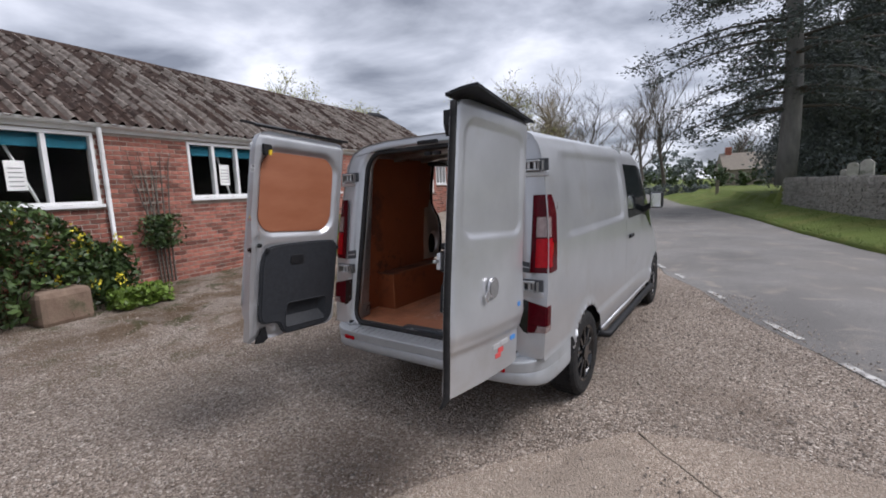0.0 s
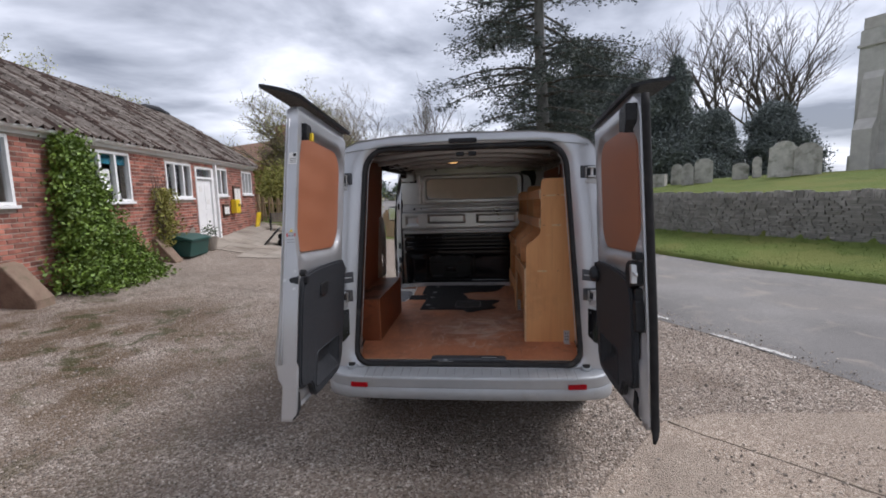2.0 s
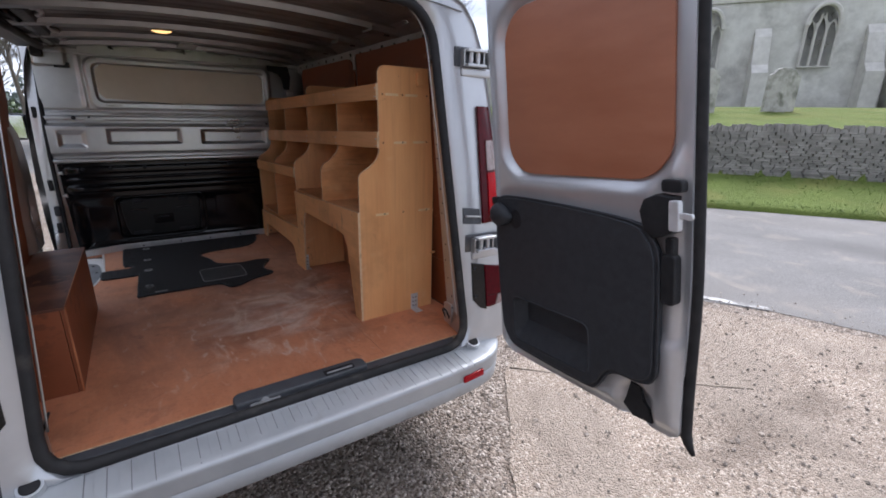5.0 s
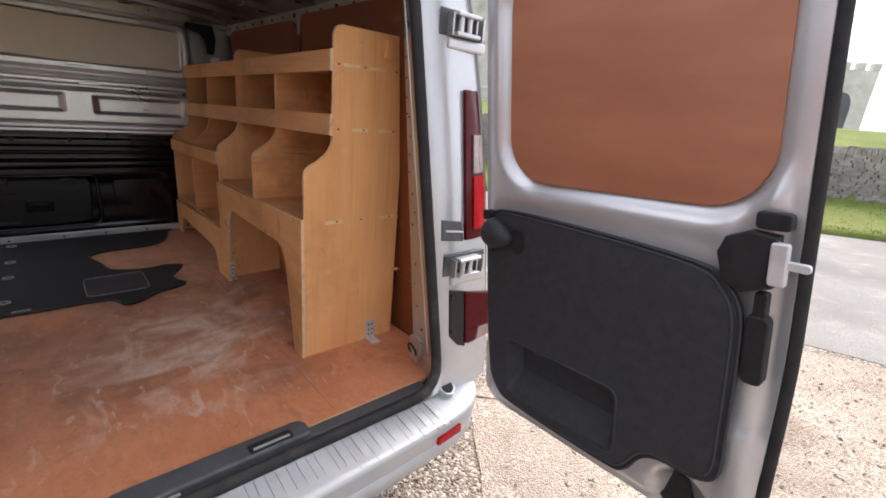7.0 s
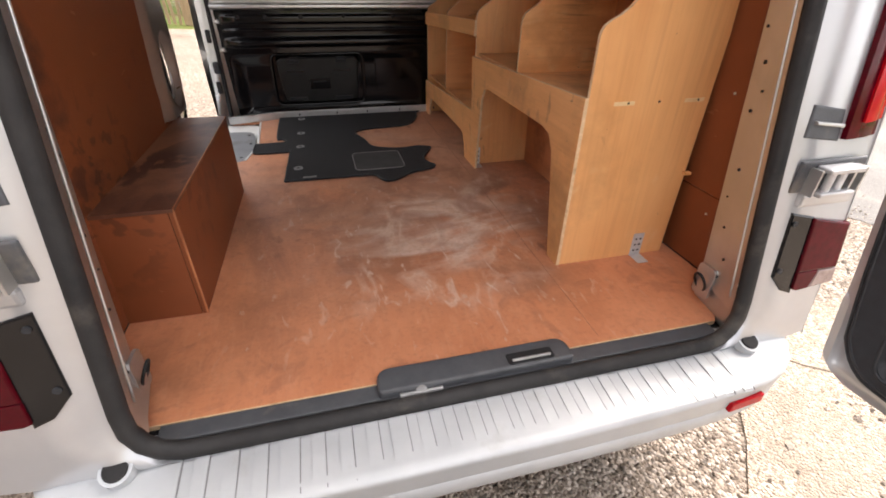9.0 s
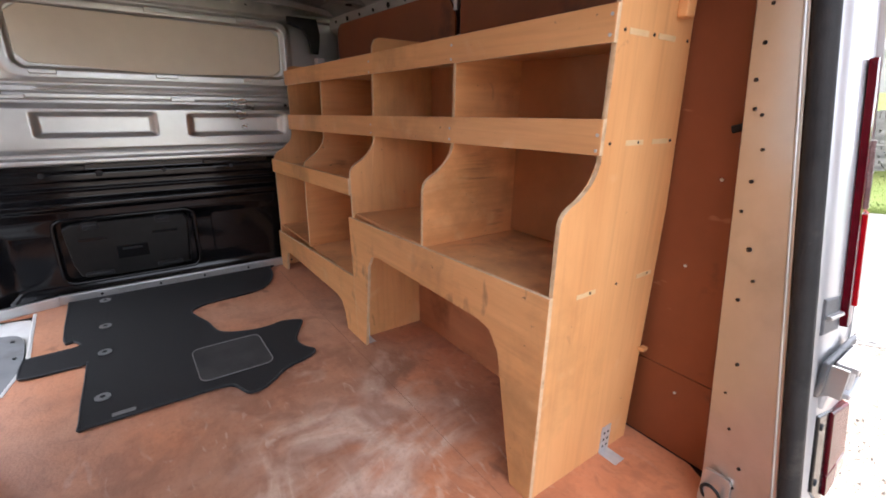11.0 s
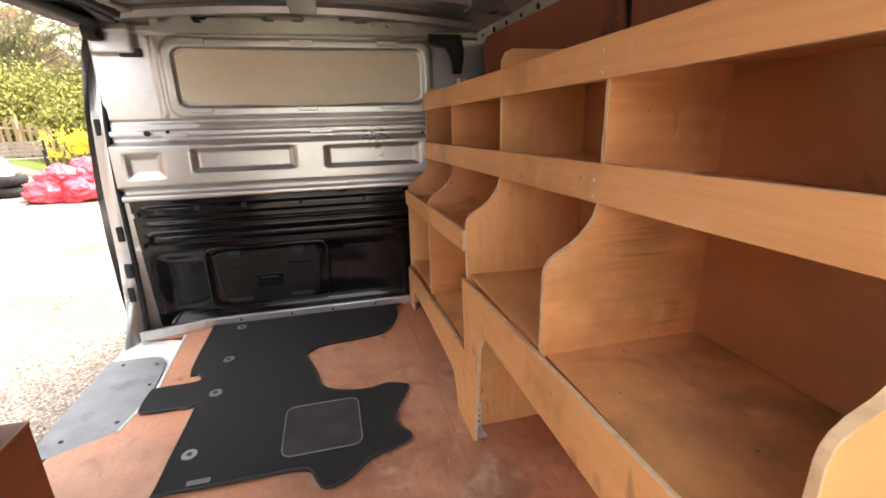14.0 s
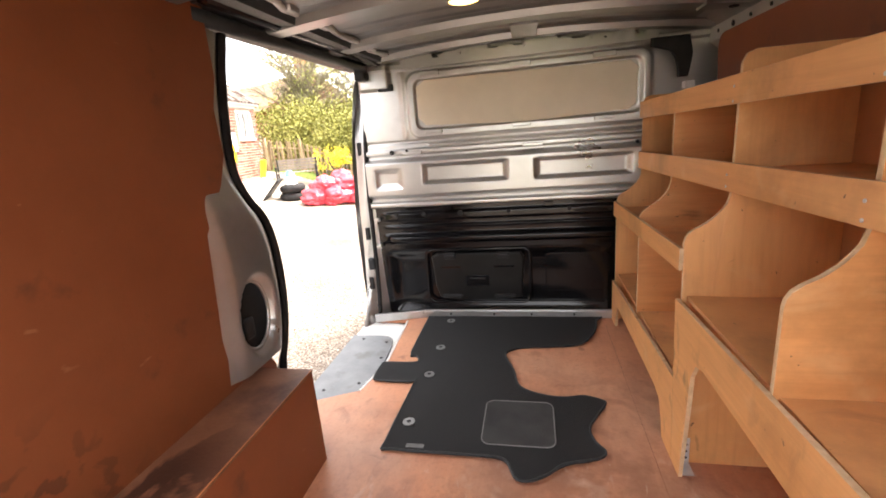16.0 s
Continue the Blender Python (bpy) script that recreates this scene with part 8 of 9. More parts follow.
def roof_pt(i, j):
    s_ = S0 - 0.1 + 0.034 * i
    c, low = j // 2, j % 2 == 0
    t = (c if low else c + 1.10) / COURSES
    t = min(1.0, t)
    x = 0.17 - 2.90 * t
    z = 2.84 + 1.86 * t ** 0.93 + (0.024 if low else 0.004)
    ph = (s_ / 0.21 + 0.03 * noise.noise(Vector((c * 3.1, s_ * 0.5, 0)))) % 1.0
    roll = 0.075 * max(0.0, math.cos(2 * math.pi * ph)) ** 0.8
    rough = 0.012 * noise.noise(Vector((s_ * 5, c * 2.3, 2))) + 0.008 * noise.noise(Vector((s_ * 17, c * 5.3, 2)))
    sag = 0.05 * noise.noise(Vector((s_ * 0.25, 0, 8))) * t
    return (x + 0.5 * (roll + rough), s_, z + 0.85 * (roll + rough) + sag)


sheet(bm, NS, 2 * COURSES - 1, roof_pt)
for f in bm.faces:
    c = f.calc_center_median()
    course = int((0.17 - c.x) / 2.90 * COURSES + 0.02)
    ph = (c.y / 0.21 + 0.03 * noise.noise(Vector((course * 3.1, c.y * 0.5, 0)))) % 1.0
    blot = noise.noise(Vector((c.y * 4.3, c.x * 2.4, 4))) + 0.6 * noise.noise(Vector((c.y * 0.7, c.x * 0.9, 7))) + 0.5 * noise.noise(Vector((int(c.y / 0.21) * 3.7, c.x * 1.1, 1)))
    # crests and one flank go pale: light on the rolls as colour, plus lichen
    if (ph > 0.76 or ph < 0.12) and blot > -0.12 or blot > 0.62:
        f.material_index = 1
roof = hall_part("roof", bm, (ROOF_SHEET, ROOF_LIT_LICHEN), label="mossy brown roll tiles with pale lichen and crests coloured as lit")
hall_part("ridge_cap", tube(bmesh.new(), [(XR, S0 - 0.1 + 0.5 * k, 4.70 + 0.05 * noise.noise(Vector((k * 0.125, 0, 8)))) for k in range(41)], 0.10, 8), ROOF_SHEET)
hall_part("back_slope", slab(bmesh.new(), [(XR, 4.68), (-5.8, 2.8), (-5.75, 2.76), (XR, 4.60)], 1, S0 - 0.1, S1 + 0.2), ROOF_SHEET)
hall_part("gable", slab(bmesh.new(), [(-0.1, 2.8), (XR, 4.58), (-5.5, 2.8)], 1, S1 - 0.2, S1 - 0.02), BRICK_J)
# dark sheet humped over the ridge's end
hall_part("roof_vent", tube(bmesh.new(), [(-2.78, 11.5, 4.64), (-2.78, 11.8, 4.76), (-2.78, 12.5, 4.80), (-2.78, 13.1, 4.74), (-2.78, 13.38, 4.60)], [0.08, 0.13, 0.15, 0.13, 0.08], 10), BLACK_PL, label="black humped ridge sheet", smooth=True)
# sloped brick buttresses
for s_ in (3.05, 6.75):
    bm = bmesh.new()
    slab(bm, [(0.0, 0.1), (0.50, 0.1), (0.48, 0.36), (0.10, 0.86), (0.0, 0.90)], 1, s_ - 0.17, s_ + 0.17, 0.02)
    hall_part("buttress", bm, EARTHY, label="sloping weathered buttress")
# stone kerb heap under the shrub
bm = one_box(0.45, 0.95, -1.05, -0.45, 0.15, 0.62, 0.08)
bmesh.ops.transform(bm, matrix=HALL, verts=bm.verts)
solo("stone_block", bm, EARTHY, "rough stone block half hidden by the shrub", "stone")

# wall trellises
for s_, z0 in ((1.02, 1.30), (6.95, 1.2)):
    tr = thing("trellis", HALL @ Vector((0.03, s_, z0)), "old grey wooden fan trellis fixed to the brick", "trellis", "trellises")
    for k in range(4):
        o = (k - 1.5)
        bm = bmesh.new()
        tube(bm, [(0.03, s_ + o * 0.03, z0 - 0.35), (0.03, s_ + o * 0.09, z0 + 0.9)], 0.010, 5)
        bmesh.ops.transform(bm, matrix=HALL, verts=bm.verts)
        part("lath", bm, WOOD_GREY, tr)
    for k in range(4):
        w = 0.12 + 0.05 * k
        bm = one_box(0.038, 0.055, s_ - w, s_ + w, z0 + 0.12 + 0.22 * k, z0 + 0.145 + 0.22 * k)
        bmesh.ops.transform(bm, matrix=HALL, verts=bm.verts)
        part("lath", bm, WOOD_GREY, tr)


def against_wall(n, seed, shape):
    """Points before the wall: shape(g) gives local (out, along, up)."""
    g = np.random.default_rng(seed)
    P = np.array([shape(g) for _ in range(n)])
    M = np.array(HALL.to_3x3())
    return P @ M.T + np.array(BO)


def ivy_shape(g):
    z = 0.25 + 2.5 * g.random() ** 1.15
    k = (z - 0.25) / 2.5
    w = 1.02 * (1 - k) ** 1.1 + 0.16 + 0.06 * math.sin(9 * k + 1)
    c = 4.74 - 0.50 * k
    return (0.03 + (0.65 * (1 - k) ** 2 + 0.2) * g.random() ** 0.7, c + w * g.uniform(-1, 1) * (0.75 + 0.25 * g.random()), z)


ivy = thing("ivy", HALL @ Vector((0.1, 4.95, 0.3)), "dense bright green ivy climbing the brick wall", "climber")
gi = np.random.default_rng(33)
sprays = against_wall(820, 3, ivy_shape)
sprays = (sprays[:, None, :] + gi.normal(size=(820, 26, 3)) * np.array([0.075, 0.085, 0.075]) + gi.normal(size=(820, 1, 3)) * 0.05).reshape(-1, 3)
keep_i = (sprays - np.array(BO)) @ np.array(BN) > 0.02
leaf_mesh("foliage", sprays[keep_i], 0.036, LEAF, ivy, 3, flat=0.2, aspect=0.62)
bm = bmesh.new()
for k in range(5):
    tube(bm, [HALL @ Vector((0.04, 4.6 + 0.15 * k, 0.2)), HALL @ Vector((0.05, 4.4 + 0.2 * k, 1.2)), HALL @ Vector((0.04, 4.3 + 0.05 * k, 2.3))], [0.03, 0.02, 0.008], 5)
part("woody_stem", bm, BARK, ivy)


def shrub_shape(g):
    k = g.random()
    s_ = -3.6 + 3.98 * k ** 0.9
    top = 1.60 - 0.75 * smooth01(s_, -0.6, 0.4) + 0.15 * math.sin(s_ * 5)
    z = 0.22 + (top - 0.22) * g.random() ** 0.8
    return (0.05 + (0.95 - 0.35 * smooth01(s_, -0.6, 0.6)) * g.random() ** 0.8 * (1 - 0.35 * (z / 1.7)), s_, z)


shrub = thing("flowering_shrub", HALL @ Vector((0.4, -1.0, 0.2)), "dark evergreen shrub with yellow flower spikes by the wall", "shrub")
leaf_mesh("foliage", against_wall(6800, 4, shrub_shape), 0.05, LEAF_DARK, shrub, 4)
fl = []
g = np.random.default_rng(8)
for k in range(30):
    c = np.array(shrub_shape(g)) + np.array([0.16, 0, 0.06])
    fl.append(c + g.normal(size=(26, 3)) * np.array([0.03, 0.03, 0.06]))
leaf_mesh("blossom", np.concatenate(fl) @ np.array(HALL.to_3x3()).T + np.array(BO), 0.028, FLOWER, shrub, 9, label="yellow flower spikes")
bm = bmesh.new()
for k in range(9):
    s_ = -3.2 + 0.42 * k
    tube(bm, [HALL @ Vector((0.3, s_, 0.15)), HALL @ Vector((0.4, s_ + 0.1, 0.6)), HALL @ Vector((0.35, s_ - 0.1, 1.1))], [0.025, 0.018, 0.006], 5)
part("woody_stem", bm, BARK, shrub)
leaf_mesh("foliage", against_wall(900, 14, lambda g: (0.75 + 0.4 * g.random(), -0.25 + 0.75 * g.random(), 0.22 + 0.25 * g.random() ** 1.5)), 0.05, LEAF, shrub, 15)
rose = thing("climbing_rose", HALL @ Vector((0.1, 1.05, 0.3)), "straggling climber round the trellis, mostly bare stems", "climber")
leaf_mesh("foliage", against_wall(900, 21, lambda g: (0.03 + 0.25 * g.random(), 1.05 + 0.16 * g.normal(), 0.9 + 0.55 * g.random())), 0.035, LEAF_DARK, rose, 5)
bm = bmesh.new()
for k in range(5):
    tube(bm, [HALL @ Vector((0.08, 1.0 + 0.06 * k, 0.28)), HALL @ Vector((0.10, 0.95 + 0.07 * k, 1.2)), HALL @ Vector((0.05, 0.8 + 0.14 * k, 1.9 + 0.1 * k)), HALL @ Vector((0.05, 0.7 + 0.18 * k, 2.5))], [0.018, 0.014, 0.01, 0.004], 5)
part("woody_stem", bm, BARK, rose)
rose2 = thing("climbing_rose", HALL @ Vector((0.1, 6.95, 0.3)), "brown straggling climber on a trellis against brick", "climber")
leaf_mesh("foliage", against_wall(1400, 31, lambda g: (0.03 + 0.3 * g.random(), 6.98 + 0.2 * g.normal(), 0.7 + 1.3 * g.random())), 0.035, LEAF_HEDGE, rose2, 6)
bm = bmesh.new()
for k in range(5):
    tube(bm, [HALL @ Vector((0.08, 6.9 + 0.06 * k, 0.35)), HALL @ Vector((0.14, 6.85 + 0.09 * k, 1.2)), HALL @ Vector((0.05, 6.7 + 0.14 * k, 2.3))], [0.018, 0.014, 0.005], 5)
part("woody_stem", bm, BARK, rose2)


# ---- yard clutter by the hall ----
# green grit bin
gz_ = ground_z(-7.1, 7.4)
bin_ = thing("grit_bin", (-7.1, 7.4, gz_), "dark green plastic grit bin with a sloping lid", "bin")
BM = Matrix.Translation((-7.08, 7.45, gz_)) @ Matrix.Rotation(radians(9), 4, "Z")
bm = bmesh.new()
slab(bm, [(-0.30, 0.0), (0.26, 0.0), (0.32, 0.36), (-0.34, 0.42)], 1, -0.45, 0.45, 0.02)
bmesh.ops.transform(bm, matrix=BM, verts=bm.verts)
part("tub", bm, GREEN_BOX, bin_)
bm = bmesh.new()
slab(bm, [(-0.37, 0.425), (0.35, 0.362), (0.35, 0.41), (0.05, 0.50), (-0.35, 0.52)], 1, -0.48, 0.48, 0.02)
bmesh.ops.transform(bm, matrix=BM, verts=bm.verts)
part("lid", bm, GREEN_BOX, bin_)
# a board leaning on the wall, and a grey planter
bm = one_box(-0.02, 0.02, -0.3, 0.3, 0.0, 0.75, 0.005, Matrix.Translation((-7.42, 8.1, ground_z(-7.4, 8.1))) @ Matrix.Rotation(radians(-14), 4, "Y"))
solo("leaning_board", bm, WOOD_GREY, "grey board leaning on the hall wall", "board")
pot = thing("planter_tub", (-7.1, 8.35, ground_z(-7.1, 8.35)), "grey tapered planter tub with sparse shoots", "planter")
bm = disc(bmesh.new(), (-7.1, 8.35, ground_z(-7.1, 8.35) + 0.17), (0, 0, 1), 0.15, 0.34, 20, r2=0.20)
part("tub", bm, WOOD_GREY, pot)
gg = np.random.default_rng(3)
leaf_mesh("foliage", np.array([-7.1, 8.35, ground_z(-7.1, 8.35) + 0.48]) + gg.normal(size=(160, 3)) * np.array([0.10, 0.10, 0.09]), 0.03, LEAF_DARK, pot, 3)


def torus(bm, c, R, r, m, n=32, k=12):
    def f(i, j):
        a, b = 2 * math.pi * i / n, 2 * math.pi * j / k
        rr = R + r * math.cos(b) * (0.8 if math.cos(b) > 0 else 1)
        return m @ Vector((rr * math.cos(a), rr * math.sin(a), r * 0.92 * math.sin(b))) + Vector(c)
    sheet(bm, n, k, f)
    bmesh.ops.remove_doubles(bm, verts=bm.verts, dist=1e-5)
    return bm


TX, TY = -6.02, 10.65
tz = ground_z(TX, TY)
for k in range(2):
    m = Matrix.Rotation(radians(3 - 6 * k), 3, "Y")
    ty = thing("car_tyre", (TX, TY, tz + 0.2 * k), "worn black car tyre in a stack of two on gravel", "tyre", "stacked tyres")
    part("tread", torus(bmesh.new(), (TX + 0.03 * k, TY, tz + 0.11 + 0.205 * k), 0.235, 0.105, m), TYRE, ty, smooth=True)
sack = thing("blue_container", (TX, TY, tz + 0.42), "blue plastic container resting on the tyres", "container")
bm = disc(bmesh.new(), (TX, TY, tz + 0.42 + 0.10), (0, 0, 1), 0.16, 0.20, 20, r2=0.13)
part("drum", bm, PAPER, sack)
bm = disc(bmesh.new(), (TX, TY, tz + 0.42 + 0.27), (0, 0, 1), 0.14, 0.14, 20, r2=0.06)
part("cap", bm, BLUE_PL, sack)
bm = one_box(-0.02, 0.02, -0.35, 0.35, 0.0, 0.62, 0.004, Matrix.Translation((-6.62, 10.40, ground_z(-6.62, 10.4))) @ Matrix.Rotation(radians(20), 4, "Z") @ Matrix.Rotation(radians(42), 4, "Y"))
solo("black_sheet", bm, BLACK_PL, "black sheet leaning on the tyre stack", "sheet")


def sack_mesh(c, r, seed, sq=0.75):
    bm = bmesh.new()
    bmesh.ops.create_icosphere(bm, subdivisions=5, radius=1)
    g = random.Random(seed)
    off = Vector((g.uniform(0, 50), g.uniform(0, 50), 0))
    for v in bm.verts:
        p = v.co.copy()
        q = p + 0.35 * Vector((noise.noise(p * 1.7 + off), noise.noise(p * 1.7 + off + Vector((9, 0, 0))), noise.noise(p * 1.7 + off + Vector((0, 9, 0)))))
        k = 0.98 + 0.30 * noise.noise(q * 1.3 + off) - 0.20 * abs(noise.noise(q * 2.6 + off)) - 0.10 * abs(noise.noise(q * 5.5 + off)) + 0.05 * noise.noise(q * 11 + off)
        knot = max(0.0, p.normalized().dot(Vector((0.3, -0.2, 0.93))) - 0.93) * 6
        v.co = Vector((p.x * r * k * 1.18, p.y * r * k * 1.1, max(-0.62, p.z) * r * sq * k + knot * r * 0.5))
        v.co += Vector(c)
    return bm


BAGS = [(-4.45, 8.25, 0.0, 0.34), (-3.95, 8.35, 0.0, 0.36), (-3.48, 8.6, 0.0, 0.34), (-4.35, 8.75, 0.0, 0.34), (-3.85, 8.95, 0.0, 0.36), (-4.28, 8.4, 0.30, 0.30), (-3.85, 8.6, 0.32, 0.31), (-4.0, 8.85, 0.46, 0.25), (-3.35, 8.95, 0.05, 0.28), (-3.62, 8.75, 0.30, 0.26), (-4.4, 8.5, 0.24, 0.24)]
for k, (x, y, h, r) in enumerate(BAGS):
    x, y = x - 0.66, y + 1.85
    z = ground_z(x, y) + h + 0.62 * 0.75 * r
    solo("refuse_sack", sack_mesh((x, y, z), r, k), RED_BAG, "bulging shiny red plastic sack in a heap" if h < 0.3 else "shiny red plastic sack lying on top of the heap", "sack", "heap of red sacks", smooth=True)

# paving before the hall, bench, picket fence
bm = bmesh.new()
for i in range(5):
    for j in range(9):
        c = HALL @ Vector((0.32 + 0.61 * i, 8.2 + 0.61 * j, 0))
        if j + i * 0.4 > 0.4 and not (i == 4 and j < 4):
            box(bm, -0.298, 0.298, -0.298, 0.298, -1, 1, 0.0, Matrix.Translation((c.x, c.y, 0)) @ Matrix.Rotation(radians(9), 4, "Z"))
for v in bm.verts:
    v.co.z = ground_z(v.co.x, v.co.y) + (0.014 if v.co.z > 0 else -0.04)
solo("paving", bm, material("pale_paving", (0.25, 0.215, 0.175), (0.34, 0.30, 0.25), 3, 0.9, stain=(0.16, 0.13, 0.10), stain_scale=1.5, stain_at=(0.5, 0.68), rand=0.10, island=True), "pale worn paving slabs before the hall", "paving", kind="structure")

bench = thing("garden_bench", (-6.95, 12.7, ground_z(-6.95, 12.7)), "weathered grey slatted wooden garden bench", "bench")
BE = Matrix.Translation((-6.95, 12.7, ground_z(-6.95, 12.7))) @ Matrix.Rotation(radians(22), 4, "Z") @ Matrix.Scale(0.84, 4)
for k in range(4):
    part("seat_slat", one_box(-0.72, 0.72, -0.22 + 0.11 * k, -0.13 + 0.11 * k, 0.42, 0.445, 0.004, BE), WOOD_GREY, bench)
for k in range(4):
    part("back_slat", one_box(-0.72, 0.72, 0.235 + 0.02 * k, 0.26 + 0.02 * k, 0.50 + 0.10 * k, 0.58 + 0.10 * k, 0.004, BE), WOOD_GREY, bench)
for x in (-0.70, 0.66):
    part("leg", one_box(x, x + 0.05, -0.24, -0.19, 0.0, 0.62, 0.006, BE), BLACK_PL, bench)
    part("leg", one_box(x, x + 0.05, 0.20, 0.25, 0.0, 0.90, 0.006, BE), BLACK_PL, bench)
    part("arm_rest", one_box(x - 0.01, x + 0.06, -0.26, 0.22, 0.62, 0.65, 0.006, BE), BLACK_PL, bench)
can = thing("yellow_sign", (-7.98, 12.5, ground_z(-7.98, 12.5)), "small yellow folding floor sign by the corner", "sign")
part("panel", one_box(-0.02, 0.02, -0.13, 0.13, 0.0, 0.52, 0.01, Matrix.Translation((-7.98, 12.5, ground_z(-7.98, 12.5))) @ Matrix.Rotation(radians(10), 4, "Y")), YELLOW, can)

fence = thing("picket_fence", (-6.0, 14.5, ground_z(-6.0, 14.5)), "weathered picket fence at the end of the yard", "fence")
FP = [(-8.5, 13.6), (-7.7, 14.4), (-5.7, 14.6), (-3.7, 14.4)]
picks = dense(FP, 0.135)
for k, (x, y) in enumerate(picks):
    z = ground_z(x, y)
    bm = bmesh.new()
    slab(bm, [(-0.038, 0.02), (0.038, 0.02), (0.038, 0.90), (0.0, 0.97), (-0.038, 0.90)], 1, -0.010, 0.010)
    bmesh.ops.transform(bm, matrix=Matrix.Translation((x, y, z)) @ Matrix.Rotation(radians(8) * noise.noise(Vector((k * 0.7, 0, 0))), 4, "Y"), verts=bm.verts)
    part("picket", bm, WOOD_FENCE, fence)
for h in (0.25, 0.75):
    bm = bmesh.new()
    tube(bm, [(x, y + 0.03, ground_z(x, y) + h) for x, y in FP], 0.028, 4)
    part("rail", bm, WOOD_FENCE, fence)
for x, y in FP:
    part("post", one_box(x - 0.05, x + 0.05, y + 0.03, y + 0.13, ground_z(x, y), ground_z(x, y) + 1.05, 0.01), WOOD_FENCE, fence)
part("end_panel", one_box(-3.65, -2.9, 14.35, 14.4, ground_z(-3.3, 14.4), ground_z(-3.3, 14.4) + 0.95, 0.01), WOOD_FENCE, fence)
trough = one_box(-5.3, -4.4, 13.9, 14.15, ground_z(-4.9, 14.0), ground_z(-4.9, 14.0) + 0.55, 0.02)
solo("dark_trough", trough, BLACK_PL, "dark trough standing before the picket fence", "trough")

bush("forsythia", (-6.0, 13.6, 0.7), [(-6.35, 13.6, 1.08, 0.55, 0.35, 0.32), (-5.85, 13.6, 1.12, 0.35, 0.3, 0.25)], 700, 0.032, FLOWER, "low yellow-leaved bush behind the bench", 41)
bush("hedge_bush", (-7.8, 16.3, 0.7), [(-9.6, 16.0, 1.7, 1.7, 1.3, 1.3), (-7.8, 16.4, 1.6, 1.7, 1.3, 1.15), (-8.8, 17.2, 2.3, 1.5, 1.3, 0.9), (-6.2, 16.8, 1.6, 1.5, 1.2, 0.9), (-7.0, 15.6, 1.3, 1.2, 0.8, 0.7)], 6500, 0.05, LEAF_HEDGE, "tangled olive-green bushes behind the fence", 42)
bush("hedge_bush", (-6.4, 18.0, 0.6), [(-5.9, 16.6, 1.5, 1.2, 1.0, 1.0), (-6.9, 18.0, 1.9, 1.6, 1.3, 1.3), (-8.0, 20, 1.8, 1.8, 1.6, 1.3), (-9.5, 22, 2.0, 1.8, 1.6, 1.4)], 4200, 0.06, LEAF_HEDGE, "olive hedge bushes beyond the yard", 43)
for k, (x, y, h) in enumerate(((-9.9, 21.3, 6.4), (-11.2, 21.0, 5.8), (-9.2, 24.0, 5.4))):
    bare_tree("willow_tree", (x, y, 0.7), h * 0.72, 50 + k, "pale spring willow with fresh yellow-green twigs", BARK_PALE, 0.2, 2200, LEAF_SPRING, 0.045, 0.52, 4, (11, 9, 7, 3), 0.5, "willows")
for k, (x, y, h) in enumerate(((-9.8, 27, 6.5), (-9.0, 31, 7.5), (-11.5, 33, 8))):
    bare_tree("bare_tree", (x, y, 0.5), h * 0.72, 60 + k, "leafless tree with fine pale twigs", BARK_PALE, 0.16, 0, None, 0.1, 0.5, 4, (9, 8, 6, 3), 0, "bare trees")
for k, (x, y, h) in enumerate(((-16.3, 11.6, 4.9), (-15.6, 13.6, 4.5), (-14.6, 14.5, 4.2))):
    bare_tree("spring_tree", (x, y, 0.8), h * 0.78, 70 + k, "tree in thin yellow-green spring leaf behind the hall", BARK_PALE, 0.15, 6500, LEAF_SPRING, 0.04, 0.5, 4, (9, 8, 6, 3), 0, "spring trees")

# brown-roofed house behind the trees
house = thing("tiled_house", (-14.6, 26.0, -0.1), "brick house with a brown tiled roof behind the bushes", "house")
HM = Matrix.Translation((-14.6, 26.0, -0.15)) @ Matrix.Rotation(radians(-28), 4, "Z")
part("wall", one_box(-5, 3.2, -3, 3, 0, 3.6, 0.02, HM), BRICK_J, house)
bm = bmesh.new()
slab(bm, [(-3.4, 3.5), (3.4, 3.5), (0, 5.6)], 0, -5.3, 3.4, 0.02)
bmesh.ops.transform(bm, matrix=HM, verts=bm.verts)
part("roof", bm, ROOF_TILE, house)
part("chimney", one_box(2.2, 2.9, -0.4, 0.4, 4.6, 6.4, 0.02, HM), BRICK_J, house)
for x in (-3.5, -1.0, 1.6):
    part("window", one_box(x - 0.5, x + 0.5, -3.05, -2.99, 1.2, 2.4, 0.01, HM), WHITE_PAINT, house)

# ---- churchyard ----
cw = dense(WALL[1:], 0.02)
wl_ = [0.0]
for a, b in zip(cw, cw[1:]):
    wl_.append(wl_[-1] + math.hypot(b[0] - a[0], b[1] - a[1]))
wx, wy = [p[0] for p in cw], [p[1] for p in cw]


def wall_at(d):
    i = int(np.searchsorted(wl_, d))
    i = max(1, min(len(cw) - 1, i))
    x, y = float(np.interp(d, wl_, wx)), float(np.interp(d, wl_, wy))
    j = min(len(cw) - 1, i + 40)
    k = max(0, i - 40)
    t = Vector((wx[j] - wx[k], wy[j] - wy[k], 0)).normalized()
    return Vector((x, y, 0)), t, Vector((-t.y, t.x, 0))


LEN = wl_[-1]
cwall = tagged(part("churchyard_wall", bmesh.new(), STONE_J), "dry-laid grey limestone churchyard wall with upright coping", "wall", kind="structure")
bm = bmesh.new()
steps = int(LEN / 0.5)


